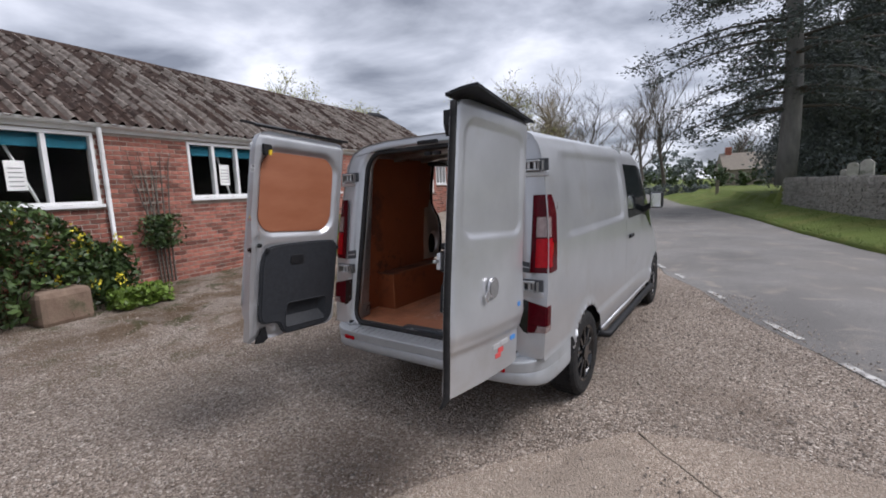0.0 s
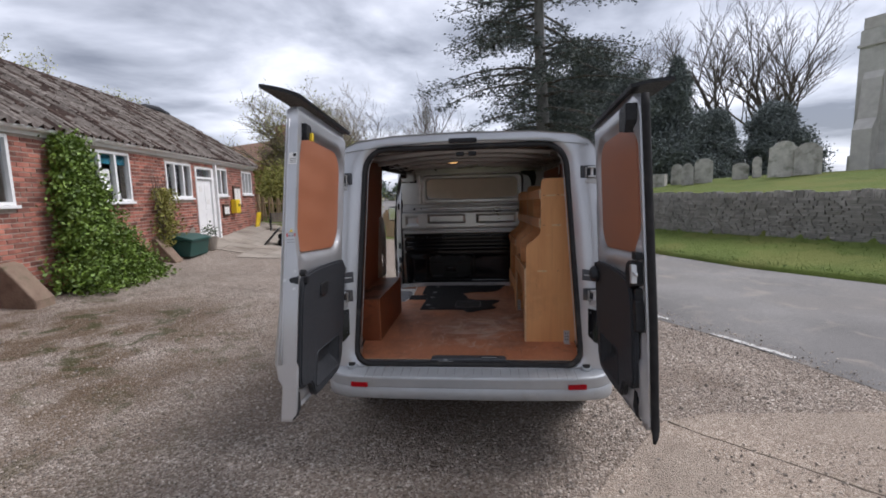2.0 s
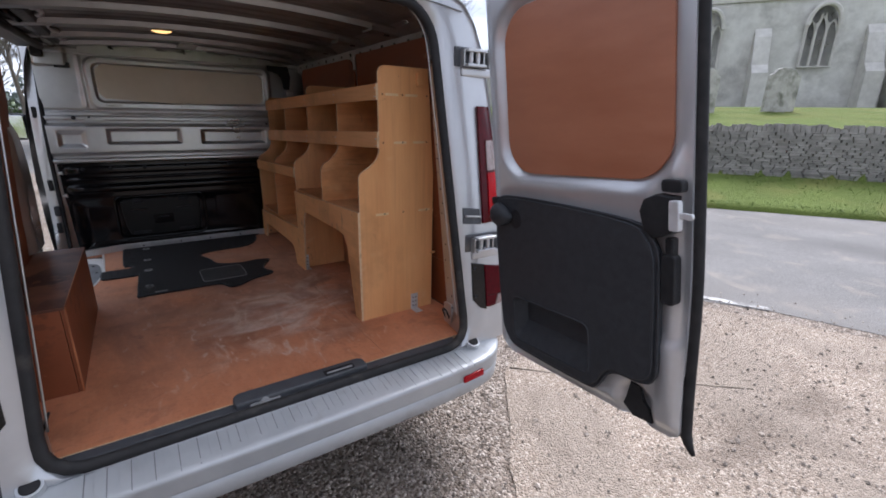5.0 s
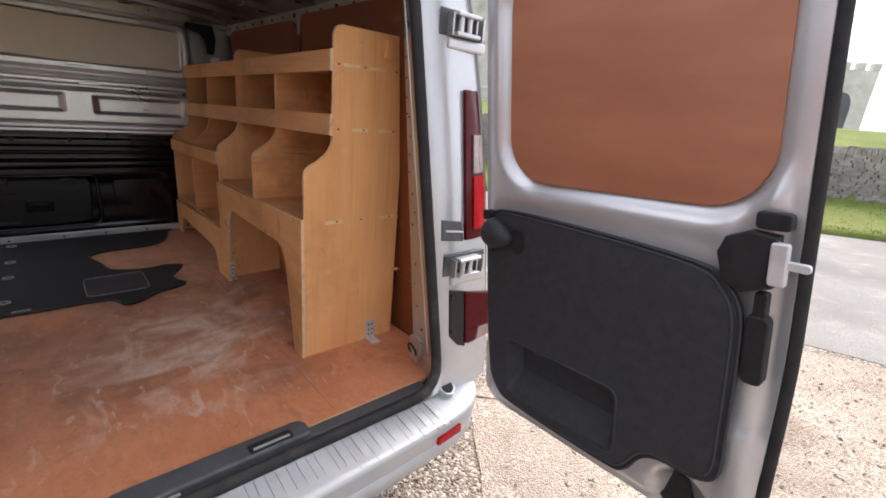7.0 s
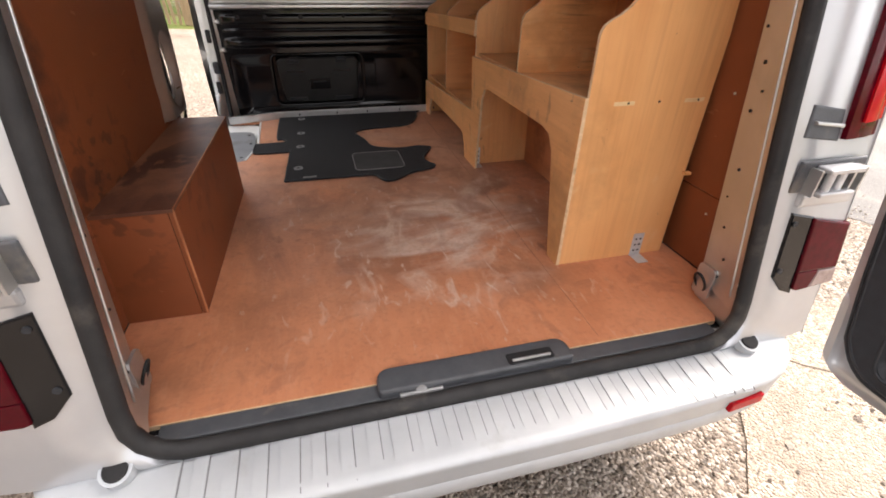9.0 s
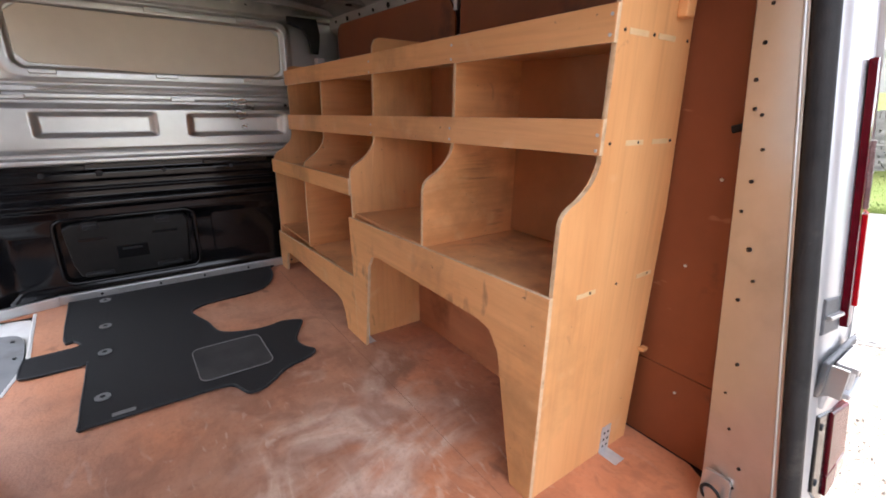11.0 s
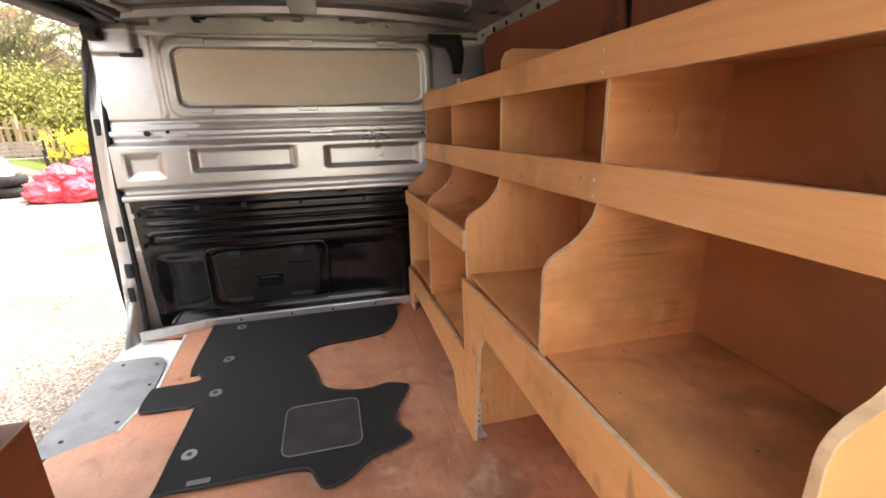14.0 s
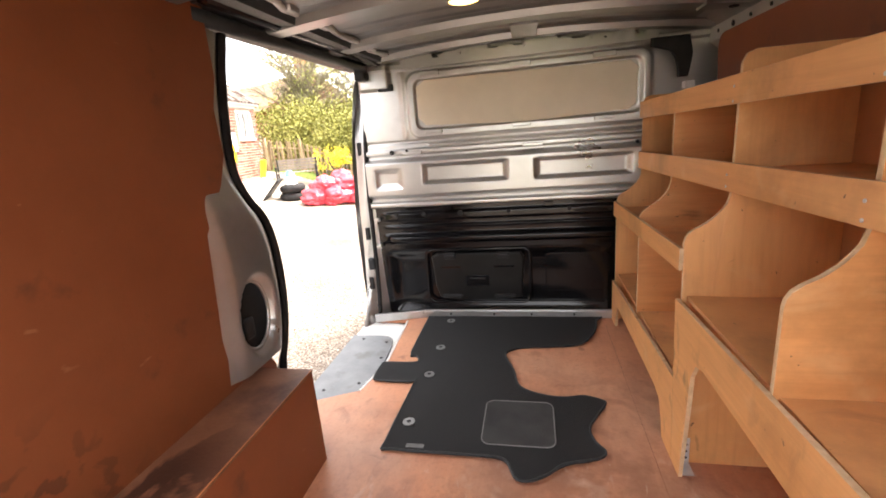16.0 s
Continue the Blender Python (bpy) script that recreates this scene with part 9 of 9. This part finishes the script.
def core(i, j):
    p, t, nrm = wall_at(LEN * i / steps)
    zb = 0.33
    o = ((0.0, zb - 0.1), (0.0, 1.38), (-0.34, 1.38), (-0.34, zb))[j]
    q = p - nrm * (0.04 - o[0])
    return (q.x, q.y, o[1])


sheet(bm, steps, 3, core)
bm.to_mesh(cwall.data)
bm.free()
g = random.Random(4)
sv, sf = [], []
singles = []
z = 0.36
while z < 1.40:
    h = g.uniform(0.032, 0.060)
    d = g.uniform(0, 0.2)
    while d < LEN - 0.1:
        ln = g.uniform(0.12, 0.36)
        p, t, nrm = wall_at(d + ln / 2)
        pr = g.uniform(0.0, 0.035)
        if 17.0 < d < 20.3 and len(singles) < 300:
            singles.append((p, t, nrm, ln, h, z, pr))
        else:
            b0 = len(sv)
            for dz in (0.004, h - 0.004):
                for a, o in ((-0.5, -0.03), (0.5, -0.03), (0.48, 0.02 + pr), (-0.48, 0.02 + pr)):
                    q = p + t * ((ln - 0.012) * a) + nrm * o
                    sv.append((q.x, q.y, z + dz))
            sf += [tuple(b0 + i for i in f) for f in ((0, 3, 2, 1), (4, 5, 6, 7), (2, 3, 7, 6), (1, 2, 6, 5), (3, 0, 4, 7))]
        d += ln
    z += h
d = 0.0
while d < LEN - 0.05:
    w = g.uniform(0.05, 0.11)
    hh = g.uniform(0.10, 0.19)
    p, t, nrm = wall_at(d + w / 2)
    tl = g.uniform(-0.03, 0.03)
    b0 = len(sv)
    for dz, k in ((0.0, 0), (hh, 1)):
        for a, o in ((-0.5, -0.32), (0.5, -0.32), (0.5, 0.03), (-0.5, 0.03)):
            q = p + t * ((w - 0.012) * a + tl * k) + nrm * (o * (1 - 0.15 * k))
            sv.append((q.x, q.y, 1.385 + dz))
    sf += [tuple(b0 + i for i in f) for f in ((0, 3, 2, 1), (4, 5, 6, 7), (0, 1, 5, 4), (1, 2, 6, 5), (2, 3, 7, 6), (3, 0, 4, 7))]
    d += w
me = bpy.data.meshes.new("wall_stones")
me.from_pydata(sv, [], sf)
me.materials.append(STONE_J)
ob = new("wall_stones", me)
ob.parent = cwall
tagged(ob, "courses of thin grey stones", kind="stuff")

# gravestones
def gravestone(x, y, w, h, kind, turn, lean_, label):
    z = ground_z(x, y) - 0.05
    bm = bmesh.new()
    if kind == 0:
        pts = [(-w / 2, 0), (w / 2, 0), (w / 2, h * 0.78)] + [(w / 2 * math.cos(a), h * 0.78 + h * 0.22 * math.sin(a)) for a in [math.pi * k / 12 for k in range(1, 12)]] + [(-w / 2, h * 0.78)]
    elif kind == 1:
        pts = [(-w / 2, 0), (w / 2, 0), (w / 2, h * 0.82), (w * 0.36, h * 0.86), (w * 0.30, h * 0.95), (w * 0.12, h), (-w * 0.12, h), (-w * 0.30, h * 0.95), (-w * 0.36, h * 0.86), (-w / 2, h * 0.82)]
    else:
        pts = [(-w / 2, 0), (w / 2, 0), (w / 2, h), (-w / 2, h)]
    slab(bm, pts, 1, -0.06, 0.06 if kind < 2 else 0.5, 0.012)
    bmesh.ops.transform(bm, matrix=Matrix.Translation((x, y, z)) @ Matrix.Rotation(radians(turn), 4, "Z") @ Matrix.Rotation(radians(lean_), 4, "X") @ Matrix.Rotation(radians(lean_ * 0.7), 4, "Y"), verts=bm.verts)
    return solo("gravestone" if kind < 2 else "chest_tomb", bm, GRAVE, label, "gravestone", "gravestones")


GR = [(9.8, 21.0, 0.62, 1.10, 0, 2), (9.75, 19.6, 0.62, 1.10, 1, -3), (10.4, 19.5, 0.92, 1.22, 0, 1), (5.5, 22.2, 0.45, 0.68, 0, 6), (5.28, 22.4, 0.25, 0.42, 0, -4), (5.75, 20.9, 0.50, 0.76, 1, -3),
      (7.3, 22.0, 0.72, 0.92, 0, 3), (7.9, 21.3, 0.62, 0.84, 1, 14), (11.6, 18.7, 0.75, 0.78, 0, 2), (12.2, 18.5, 0.42, 0.98, 0, -2), (12.1, 16.7, 1.15, 1.52, 1, 3), (12.75, 16.2, 1.05, 1.32, 1, -2),
      (15.45, 7.85, 1.15, 1.55, 0, -1), (16.0, 7.0, 1.25, 1.55, 1, 1), (17.9, 5.4, 1.5, 1.5, 1, 1), (18.5, 2.5, 0.6, 0.6, 0, 8), (14.3, 9.8, 0.9, 1.2, 0, 2), (17.2, 8.6, 0.8, 1.0, 0, -4)]
for x, y, w, h, k, ln in GR:
    gravestone(x, y, w * 0.82, h * 0.94, k, -25 + ln * 2, ln * 0.7, "tall weathered grey headstone in the churchyard grass" if h > 0.9 else "small leaning weathered headstone in the grass")
gravestone(8.7, 21.6, 1.5, 0.68, 2, -35, 0, "low weathered stone chest tomb in the churchyard")
gravestone(14.9, 9.0, 1.4, 1.0, 2, -35, 0, "low weathered stone chest tomb in the churchyard")

# the church: a nave wall parallel to the lane, battlements, one traceried window, lower aisle
CN = Vector((0.82219, 0.56921, 0))
CU = Vector((-0.56921, 0.82219, 0))
CH = Matrix(((CU.x, CN.x, 0, CN.x * 26.1), (CU.y, CN.y, 0, CN.y * 26.1), (0, 0, 1, 0), (0, 0, 0, 1)))   # local x along, y away, z up
church = thing("stone_church", CH @ Vector((0, 3, 2.0)), "pale stone church with battlements and traceried windows", "church")


def ch_part(name, bm, mat_, parent=None, label="", smooth=False):
    bmesh.ops.transform(bm, matrix=CH, verts=bm.verts)
    return part(name, bm, mat_, parent or church, label, smooth)


bm = bmesh.new()
for a, b, c, d in wall_cells(0.7, 6.9, 1.2, 8.0, [(1.25, 3.2, 3.9, 7.1)]):
    box(bm, a, b, 0, 0.8, c, d)
bmesh.ops.remove_doubles(bm, verts=bm.verts, dist=1e-4)
ch_part("tower_wall", bm, STONE_C)
ch_part("tower_back_wall", one_box(0.7, 6.9, 5.6, 6.4, 1.2, 8.0), STONE_C)
ch_part("tower_side_wall", one_box(6.1, 6.9, 0.8, 5.6, 1.2, 8.0), STONE_C)
ch_part("tower_side_wall", one_box(0.7, 1.5, 0.8, 5.6, 1.2, 8.0), STONE_C)
ch_part("tower_roof", one_box(0.8, 6.8, 0.1, 6.3, 8.0, 8.2), ASHLAR)
ch_part("string_course", one_box(0.62, 6.98, -0.08, 0.0, 7.86, 8.0, 0.03), ASHLAR)
ch_part("parapet", one_box(0.7, 6.9, -0.02, 0.35, 8.0, 8.62, 0.02), STONE_C)
for k in range(5):
    x = 0.75 + 1.32 * k
    ch_part("merlon", one_box(x, x + 0.78, -0.03, 0.36, 8.62, 9.15, 0.02), ASHLAR)
ch_part("plinth", one_box(0.6, 7.0, -0.16, 0.0, 1.2, 3.0, 0.04), STONE_C)
for x in (6.25, 0.4):
    bm = bmesh.new()
    slab(bm, [(-0.9, 1.2), (0.1, 1.2), (0.1, 6.9), (-0.2, 6.4), (-0.45, 4.6), (-0.9, 4.1)], 0, x - 0.3, x + 0.4, 0.02)
    ch_part("buttress", bm, ASHLAR)


def arch_pts(x0, x1, z0, zs, zt, n=9):
    m = (x0 + x1) / 2
    out = [(x0, z0), (x1, z0), (x1, zs)]
    out += [(m + (x1 - m) * math.cos(a) ** 0.9, zs + (zt - zs) * math.sin(a)) for a in [math.pi / 2 * k / n for k in range(1, n)]] + [(m, zt)]
    out += [(m - (x1 - m) * math.cos(a) ** 0.9, zs + (zt - zs) * math.sin(a)) for a in [math.pi / 2 * k / n for k in range(n - 1, 0, -1)]] + [(x0, zs)]
    return out


def church_window(x0, x1, z0, zs, zt, lights, yy=0.0):
    m = (x0 + x1) / 2
    win = ch_part("window", slab(bmesh.new(), arch_pts(x0, x1, z0, zs, zt), 1, yy + 0.30, yy + 0.34), DARK_GLASS, label="pointed window with stone tracery")

    def sub(name, bm, mat_):
        bmesh.ops.transform(bm, matrix=CH, verts=bm.verts)
        return part(name, bm, mat_, win)
    pts = arch_pts(x0, x1, z0, zs, zt)
    sub("hood_mould", tube(bmesh.new(), [(x, yy - 0.04, z) for x, z in pts[2:]], 0.10, 6), ASHLAR)
    sub("jamb", tube(bmesh.new(), [(x, yy + 0.12, z) for x, z in pts], 0.07, 6, True), ASHLAR)
    for k in range(1, lights):
        x = x0 + (x1 - x0) * k / lights
        zt_ = zs + (zt - zs) * math.sqrt(max(0, 1 - ((x - m) / (x1 - m)) ** 2)) - 0.05
        sub("mullion", one_box(x - 0.05, x + 0.05, yy + 0.16, yy + 0.30, z0, min(zs + 0.15, zt_), 0.02), ASHLAR)
    for k in range(lights):
        a, b = x0 + (x1 - x0) * k / lights, x0 + (x1 - x0) * (k + 1) / lights
        c = (a + b) / 2
        zz = zs - 0.35 + 0.25 * (1 - abs(c - m) / (x1 - m))
        sub("tracery", tube(bmesh.new(), [(a, yy + 0.23, zz), ((a + c) / 2, yy + 0.23, zz + 0.35), (c, yy + 0.23, zz + 0.5), ((b + c) / 2, yy + 0.23, zz + 0.35), (b, yy + 0.23, zz)], 0.045, 5), ASHLAR)
        if 0 < k < lights - 0:
            sub("tracery", tube(bmesh.new(), [(a, yy + 0.23, zz + 0.1), (a + 0.12 * (1 if a < m else -1), yy + 0.23, zz + 0.5), (m + (a - m) * 0.35, yy + 0.23, zt - 0.35)], 0.045, 5), ASHLAR)
    return win


# wall face round the arch head, so that the square hole reads as pointed
hd = arch_pts(1.25, 3.2, 3.9, 5.7, 7.1)
bm = bmesh.new()
slab(bm, hd[2:12] + [(2.225, 7.1), (3.2, 7.1)], 1, 0.002, 0.4)
slab(bm, [(2.225, 7.1)] + hd[12:] + [(1.25, 7.1)], 1, 0.002, 0.4)
ch_part("arch_spandrel", bm, STONE_C)
church_window(1.25, 3.2, 3.9, 5.7, 7.1, 4)
ch_part("window_sill", one_box(1.1, 3.35, -0.1, 0.5, 3.75, 3.9, 0.03), ASHLAR)
# nave and aisle running on to the right of it
ch_part("nave_wall", one_box(-12.6, 0.7, 0.6, 1.4, 1.2, 7.2, 0.02), STONE_C)
ch_part("nave_parapet", one_box(-12.7, 0.7, 0.5, 0.9, 7.2, 7.5, 0.03), ASHLAR)
bm = bmesh.new()
slab(bm, [(0.6, 7.2), (6.5, 7.2), (3.6, 9.0)], 0, -12.6, 0.7)
ch_part("nave_roof", bm, ROOF_TILE)
ch_part("nave_back", one_box(-12.6, 0.7, 6.0, 6.6, 1.2, 7.2), STONE_C)
ch_part("nave_end", one_box(-12.6, -12.0, 1.4, 6.0, 1.2, 7.2), STONE_C)
for x in (-2.0, -6.8, -11.2):
    bm = bmesh.new()
    slab(bm, [(-0.4, 1.2), (0.6, 1.2), (0.6, 6.0), (0.3, 5.6), (0.0, 4.3), (-0.4, 3.9)], 0, x - 0.35, x + 0.35, 0.02)
    ch_part("buttress", bm, ASHLAR)
for x in (-4.4, -9.1):
    church_window(x - 0.62, x + 0.62, 4.2, 6.0, 6.9, 3, 0.30)
porch = ch_part("porch", one_box(-14.3, -12.0, -1.2, 2.4, 1.2, 4.9, 0.03), STONE_C, label="low stone porch")
for k in range(4):
    bm = one_box(-14.3 + 0.6 * k, -14.0 + 0.6 * k, -1.22, -0.9, 4.9, 5.2)
    bmesh.ops.transform(bm, matrix=CH, verts=bm.verts)
    part("merlon", bm, ASHLAR, porch)
bm = slab(bmesh.new(), arch_pts(-13.6, -12.7, 1.8, 3.2, 3.9), 1, -1.23, -1.19)
bmesh.ops.transform(bm, matrix=CH, verts=bm.verts)
part("doorway", bm, DARK_GLASS, porch)
pole = thing("flagpole", CH @ Vector((1.0, -2.0, 2.3)), "tall slim white pole on the churchyard grass", "pole")
pp = CH @ Vector((0.99, -1.5, 0))
part("shaft", tube(bmesh.new(), [(pp.x, pp.y, 2.2), (pp.x, pp.y, 11.5)], [0.07, 0.05], 10), WHITE_PAINT, pole, smooth=True)

# ---- trees of the churchyard ----
BARK_GREY = material("grey_conifer_bark", (0.14, 0.135, 0.13), (0.24, 0.23, 0.22), 5.0, 0.95, 0, 0.8, 20, stretch=(1, 1, 0.3))
def conifer(at, height, seed, label, reach=5.2, low=2.6, n_whorl=30, name="conifer_tree", side=None):
    t = thing(name, at, label, "tree")
    g = random.Random(seed)
    bm = bmesh.new()
    base = Vector(at)
    tube(bm, [base + Vector((0.1 * math.sin(k), 0.1 * math.cos(k * 1.7), height * k / 10)) for k in range(11)], [0.44 * (1 - 0.085 * k) for k in range(11)], 12)
    part("trunk", bm, BARK_GREY, t, smooth=True)
    bm = bmesh.new()
    pos = []
    for w in range(n_whorl):
        z = low + (height - low) * (w + g.random() * 0.6) / n_whorl
        k = (z - low) / (height - low)
        L0 = reach * (0.78 + 0.30 * math.sin(math.pi * min(1, k * 1.3 + 0.15))) * (1 - 0.8 * max(0, k - 0.35) / 0.65)
        for q in range(4):
            a = g.uniform(0, 6.283)
            L = L0 * g.uniform(0.5, 1.08)
            d = Vector((math.cos(a), math.sin(a), 0))
            rise = g.uniform(-0.05, 0.22)
            pts = [base + Vector((0, 0, z))]
            for s_ in range(1, 6):
                f = s_ / 5
                pts.append(base + Vector((0, 0, z)) + d * L * f + Vector((g.gauss(0, 0.1), g.gauss(0, 0.1), L * (rise * f - 0.30 * f * f))))
            tube(bm, pts, [0.085 * (1 - k * 0.5), 0.07, 0.055, 0.04, 0.025, 0.008], 5)
            for s_ in range(9):
                f = 0.22 + 0.78 * (s_ + g.random()) / 9
                i = min(4, int(f * 5))
                p = pts[i].lerp(pts[i + 1], f * 5 - i)
                for _ in range(2):
                    c = p + Vector((g.gauss(0, 0.33), g.gauss(0, 0.33), g.gauss(-0.10, 0.16)))
                    cg = np.random.default_rng(g.randrange(10 ** 6))
                    pos.append(np.array(c) + cg.normal(size=(24, 3)) * np.array([0.30, 0.30, 0.13]))
    tagged(part("branching", bm, BARK, t), kind="stuff")
    leaf_mesh("crown", np.concatenate(pos), 0.105, NEEDLES, t, seed, flat=0.55, aspect=0.35)
    return t


conifer((3.45, 24.2, 1.2), 24.0, 11, "tall dark conifer with a bare grey trunk and drooping layered branches", 5.6, 3.4, 36)


def yew(at, h, r, seed, label, per=5200, pointed=0.0):
    g = random.Random(seed)
    blobs = []
    for k in range(9):
        f = k / 8
        rr = r * (1 - f * (0.55 + 0.4 * pointed)) * g.uniform(0.75, 1.1)
        a = g.uniform(0, 6.28)
        blobs.append((at[0] + 0.45 * r * math.cos(a) * (1 - f), at[1] + 0.45 * r * math.sin(a) * (1 - f), at[2] + h * (0.10 + 0.82 * f), rr, rr, h * 0.17))
    return bush("yew_tree", at, blobs, per, 0.075, YEW, label, seed, "tree", True, "churchyard yews")


yew((7.0, 27.5, 1.6), 8.5, 3.3, 81, "broad dark yew filling the churchyard corner")
yew((9.6, 28.0, 1.6), 6.9, 2.8, 82, "broad dark yew filling the churchyard corner")
yew((12.3, 27.5, 1.6), 7.6, 2.3, 83, "dark yew with a pointed top", pointed=0.6)
yew((14.8, 28.0, 1.6), 4.5, 2.2, 84, "low dark yew beside a taller one")
yew((18.2, 27.5, 1.6), 4.7, 2.4, 85, "low dark yew beside a taller one")
yew((5.2, 30.5, 1.2), 8.0, 2.5, 86, "dark yew behind the tall conifer")
yew((11.0, 33.0, 1.6), 7.6, 2.8, 87, "broad dark yew filling the churchyard corner")
for k, (x, y, h) in enumerate(((19.2, 35, 13.5), (21.5, 34, 12.0), (16.0, 36, 11.5), (23.5, 36, 12.5), (13.0, 38, 12.0))):
    bare_tree("bare_tree", (x, y, 1.5), h * 0.72, 90 + k, "tall leafless tree behind the yews", BARK, 0.28, 0, None, 0.1, 0.42, 4, (10, 8, 6, 3), 0, "bare trees")
# down the lane
for k, (x, y, h) in enumerate(((-8.0, 52, 11), (-5.6, 52.5, 11), (-15.5, 55, 11), (-19, 58, 10), (-12, 62, 9), (1.5, 66, 7))):
    bare_tree("bare_tree", (x, y, 0.3), h * 0.74, 100 + k, "leafless tree far down the lane", BARK, 0.22, 0, None, 0.1, 0.34 if k < 2 else 0.5, 4, (10, 8, 6, 3), 0, "bare trees")
bush("roadside_hedge", (-5.0, 58, 0.2), [(-14 + 3.0 * k, 57 + 1.5 * math.sin(k), 1.4, 2.2, 1.6, 1.5 + 0.5 * math.sin(k * 2.3)) for k in range(10)], 420, 0.22, LEAF_DARK, "dark hedge along the far end of the lane", 111)
bush("roadside_hedge", (-3.0, 46, 0.1), [(-6.5 + 1.6 * k, 47 + 0.2 * k, 0.55, 1.2, 0.7, 0.5) for k in range(4)], 500, 0.12, YEW, "low clipped hedge beside the lane", 112)
bush("tree_belt", (0, 120, 0), [(-60 + 9 * k, 118 + 8 * math.sin(k * 1.7), 3.0, 7, 4, 4.0 + 1.5 * math.sin(k * 2.9)) for k in range(16)], 420, 0.6, YEW, "distant belt of dark trees", 113)
bush("tree_belt", (-60, 50, 0), [(-52 + 2 * math.sin(k), 5 + 8 * k, 2.6, 4, 6, 3.2 + math.sin(k * 1.9)) for k in range(9)], 420, 0.5, LEAF_HEDGE, "distant belt of olive trees", 114)
cot = thing("cottage", (3.5, 62, 0.3), "small pale cottage at the end of the lane", "house")
CM = Matrix.Translation((3.2, 62, 0.2)) @ Matrix.Rotation(radians(12), 4, "Z")
part("wall", one_box(-4, 4, -2.5, 2.5, 0, 2.4, 0.02, CM), MORTAR, cot)
bm = bmesh.new()
slab(bm, [(-2.9, 2.3), (2.9, 2.3), (0, 4.3)], 0, -4.2, 4.2)
bmesh.ops.transform(bm, matrix=CM, verts=bm.verts)
part("roof", bm, WOOD_GREY, cot)
for x in (-2.4, 0.4, 2.6):
    part("window", one_box(x - 0.4, x + 0.4, -2.56, -2.49, 0.9, 1.8, 0.01, CM), PANE, cot)
part("chimney", one_box(-3.6, -3.0, -0.3, 0.3, 3.4, 5.0, 0.02, CM), BRICK_J, cot)
post = part("gate_post", one_box(0.0, 0.22, 37.5, 37.72, 0.0, 1.5, 0.02), WOOD_GREY)
tagged(post, "square wooden post by the lane", "post")

# ---- single bricks and stones that can be told apart ----
brick_me = None
g = random.Random(6)
row, rows_n = 0, int((ZE - 0.10) / 0.075)
bv, bf = [], []
for r_ in range(rows_n):
    z0 = 0.10 + 0.075 * r_
    s_ = S0 + (0.1125 if r_ % 2 else 0.0)
    while s_ < S1 - 0.05:
        zz0, zz1 = z0 + 0.006, z0 + 0.068
        spans = [(s_ + 0.006, s_ + 0.219)]
        for h in HOLES:
            if h[2] - 0.004 < zz1 and h[3] > zz0:
                cut = []
                for a_, b_ in spans:
                    if b_ <= h[0] or a_ >= h[1]:
                        cut.append((a_, b_))
                        continue
                    if a_ < h[0] - 0.03:
                        cut.append((a_, h[0] - 0.006))
                    if b_ > h[1] + 0.03:
                        cut.append((h[1] + 0.006, b_))
                spans = cut
        for s0_, s1_ in spans if zz1 < 2.78 else []:
            pr = g.uniform(-0.003, 0.003)
            if 0.45 < s_ < 1.70 and zz0 > 0.28 and s1_ - s0_ > 0.2:
                if brick_me is None:
                    bm = bmesh.new()
                    box(bm, -0.03, 0.0, -0.1065, 0.1065, -0.031, 0.031, 0.003)
                    brick_me = bpy.data.meshes.new("brick")
                    bm.to_mesh(brick_me)
                    bm.free()
                    brick_me.materials.append(BRICK)
                b_ = new("brick", brick_me)
                b_.parent = front_wall
                b_.matrix_basis = HALL @ Matrix.Translation((pr, (s0_ + s1_) / 2, (zz0 + zz1) / 2))
            else:
                b0 = len(bv)
                for x, y, z in ((-0.03, s0_, zz0), (-0.03, s1_, zz0), (-0.03, s1_, zz1), (-0.03, s0_, zz1), (pr, s0_ + 0.002, zz0 + 0.002), (pr, s1_ - 0.002, zz0 + 0.002), (pr, s1_ - 0.002, zz1 - 0.002), (pr, s0_ + 0.002, zz1 - 0.002)):
                    q = HALL @ Vector((x, y, z))
                    bv.append(tuple(q))
                bf += [tuple(b0 + i for i in f) for f in ((4, 5, 6, 7), (0, 1, 5, 4), (1, 2, 6, 5), (2, 3, 7, 6), (3, 0, 4, 7))]
        s_ += 0.225
me = bpy.data.meshes.new("brickwork")
me.from_pydata(bv, [], bf)
me.materials.append(BRICK_J)
ob = new("brickwork", me)
ob.parent = front_wall
tagged(ob, "courses of red bricks", kind="stuff")
stone_me = None
for p, t, nrm, ln, h, z, pr in singles:
    bm = bmesh.new()
    if stone_me is None:
        box(bm, -0.5, 0.5, -0.05, 0.0, 0.0, 1.0, 0.0)
        stone_me = bpy.data.meshes.new("stone")
        bm.to_mesh(stone_me)
        stone_me.materials.append(STONE)
    bm.free()
    s_ob = new("stone", stone_me)
    s_ob.parent = cwall
    R3 = Matrix(((t.x, nrm.x, 0, p.x + nrm.x * (0.02 + pr)), (t.y, nrm.y, 0, p.y + nrm.y * (0.02 + pr)), (0, 0, 1, z + 0.004), (0, 0, 0, 1)))
    s_ob.matrix_basis = R3 @ Matrix.Diagonal((ln - 0.012, 1, h - 0.008, 1))
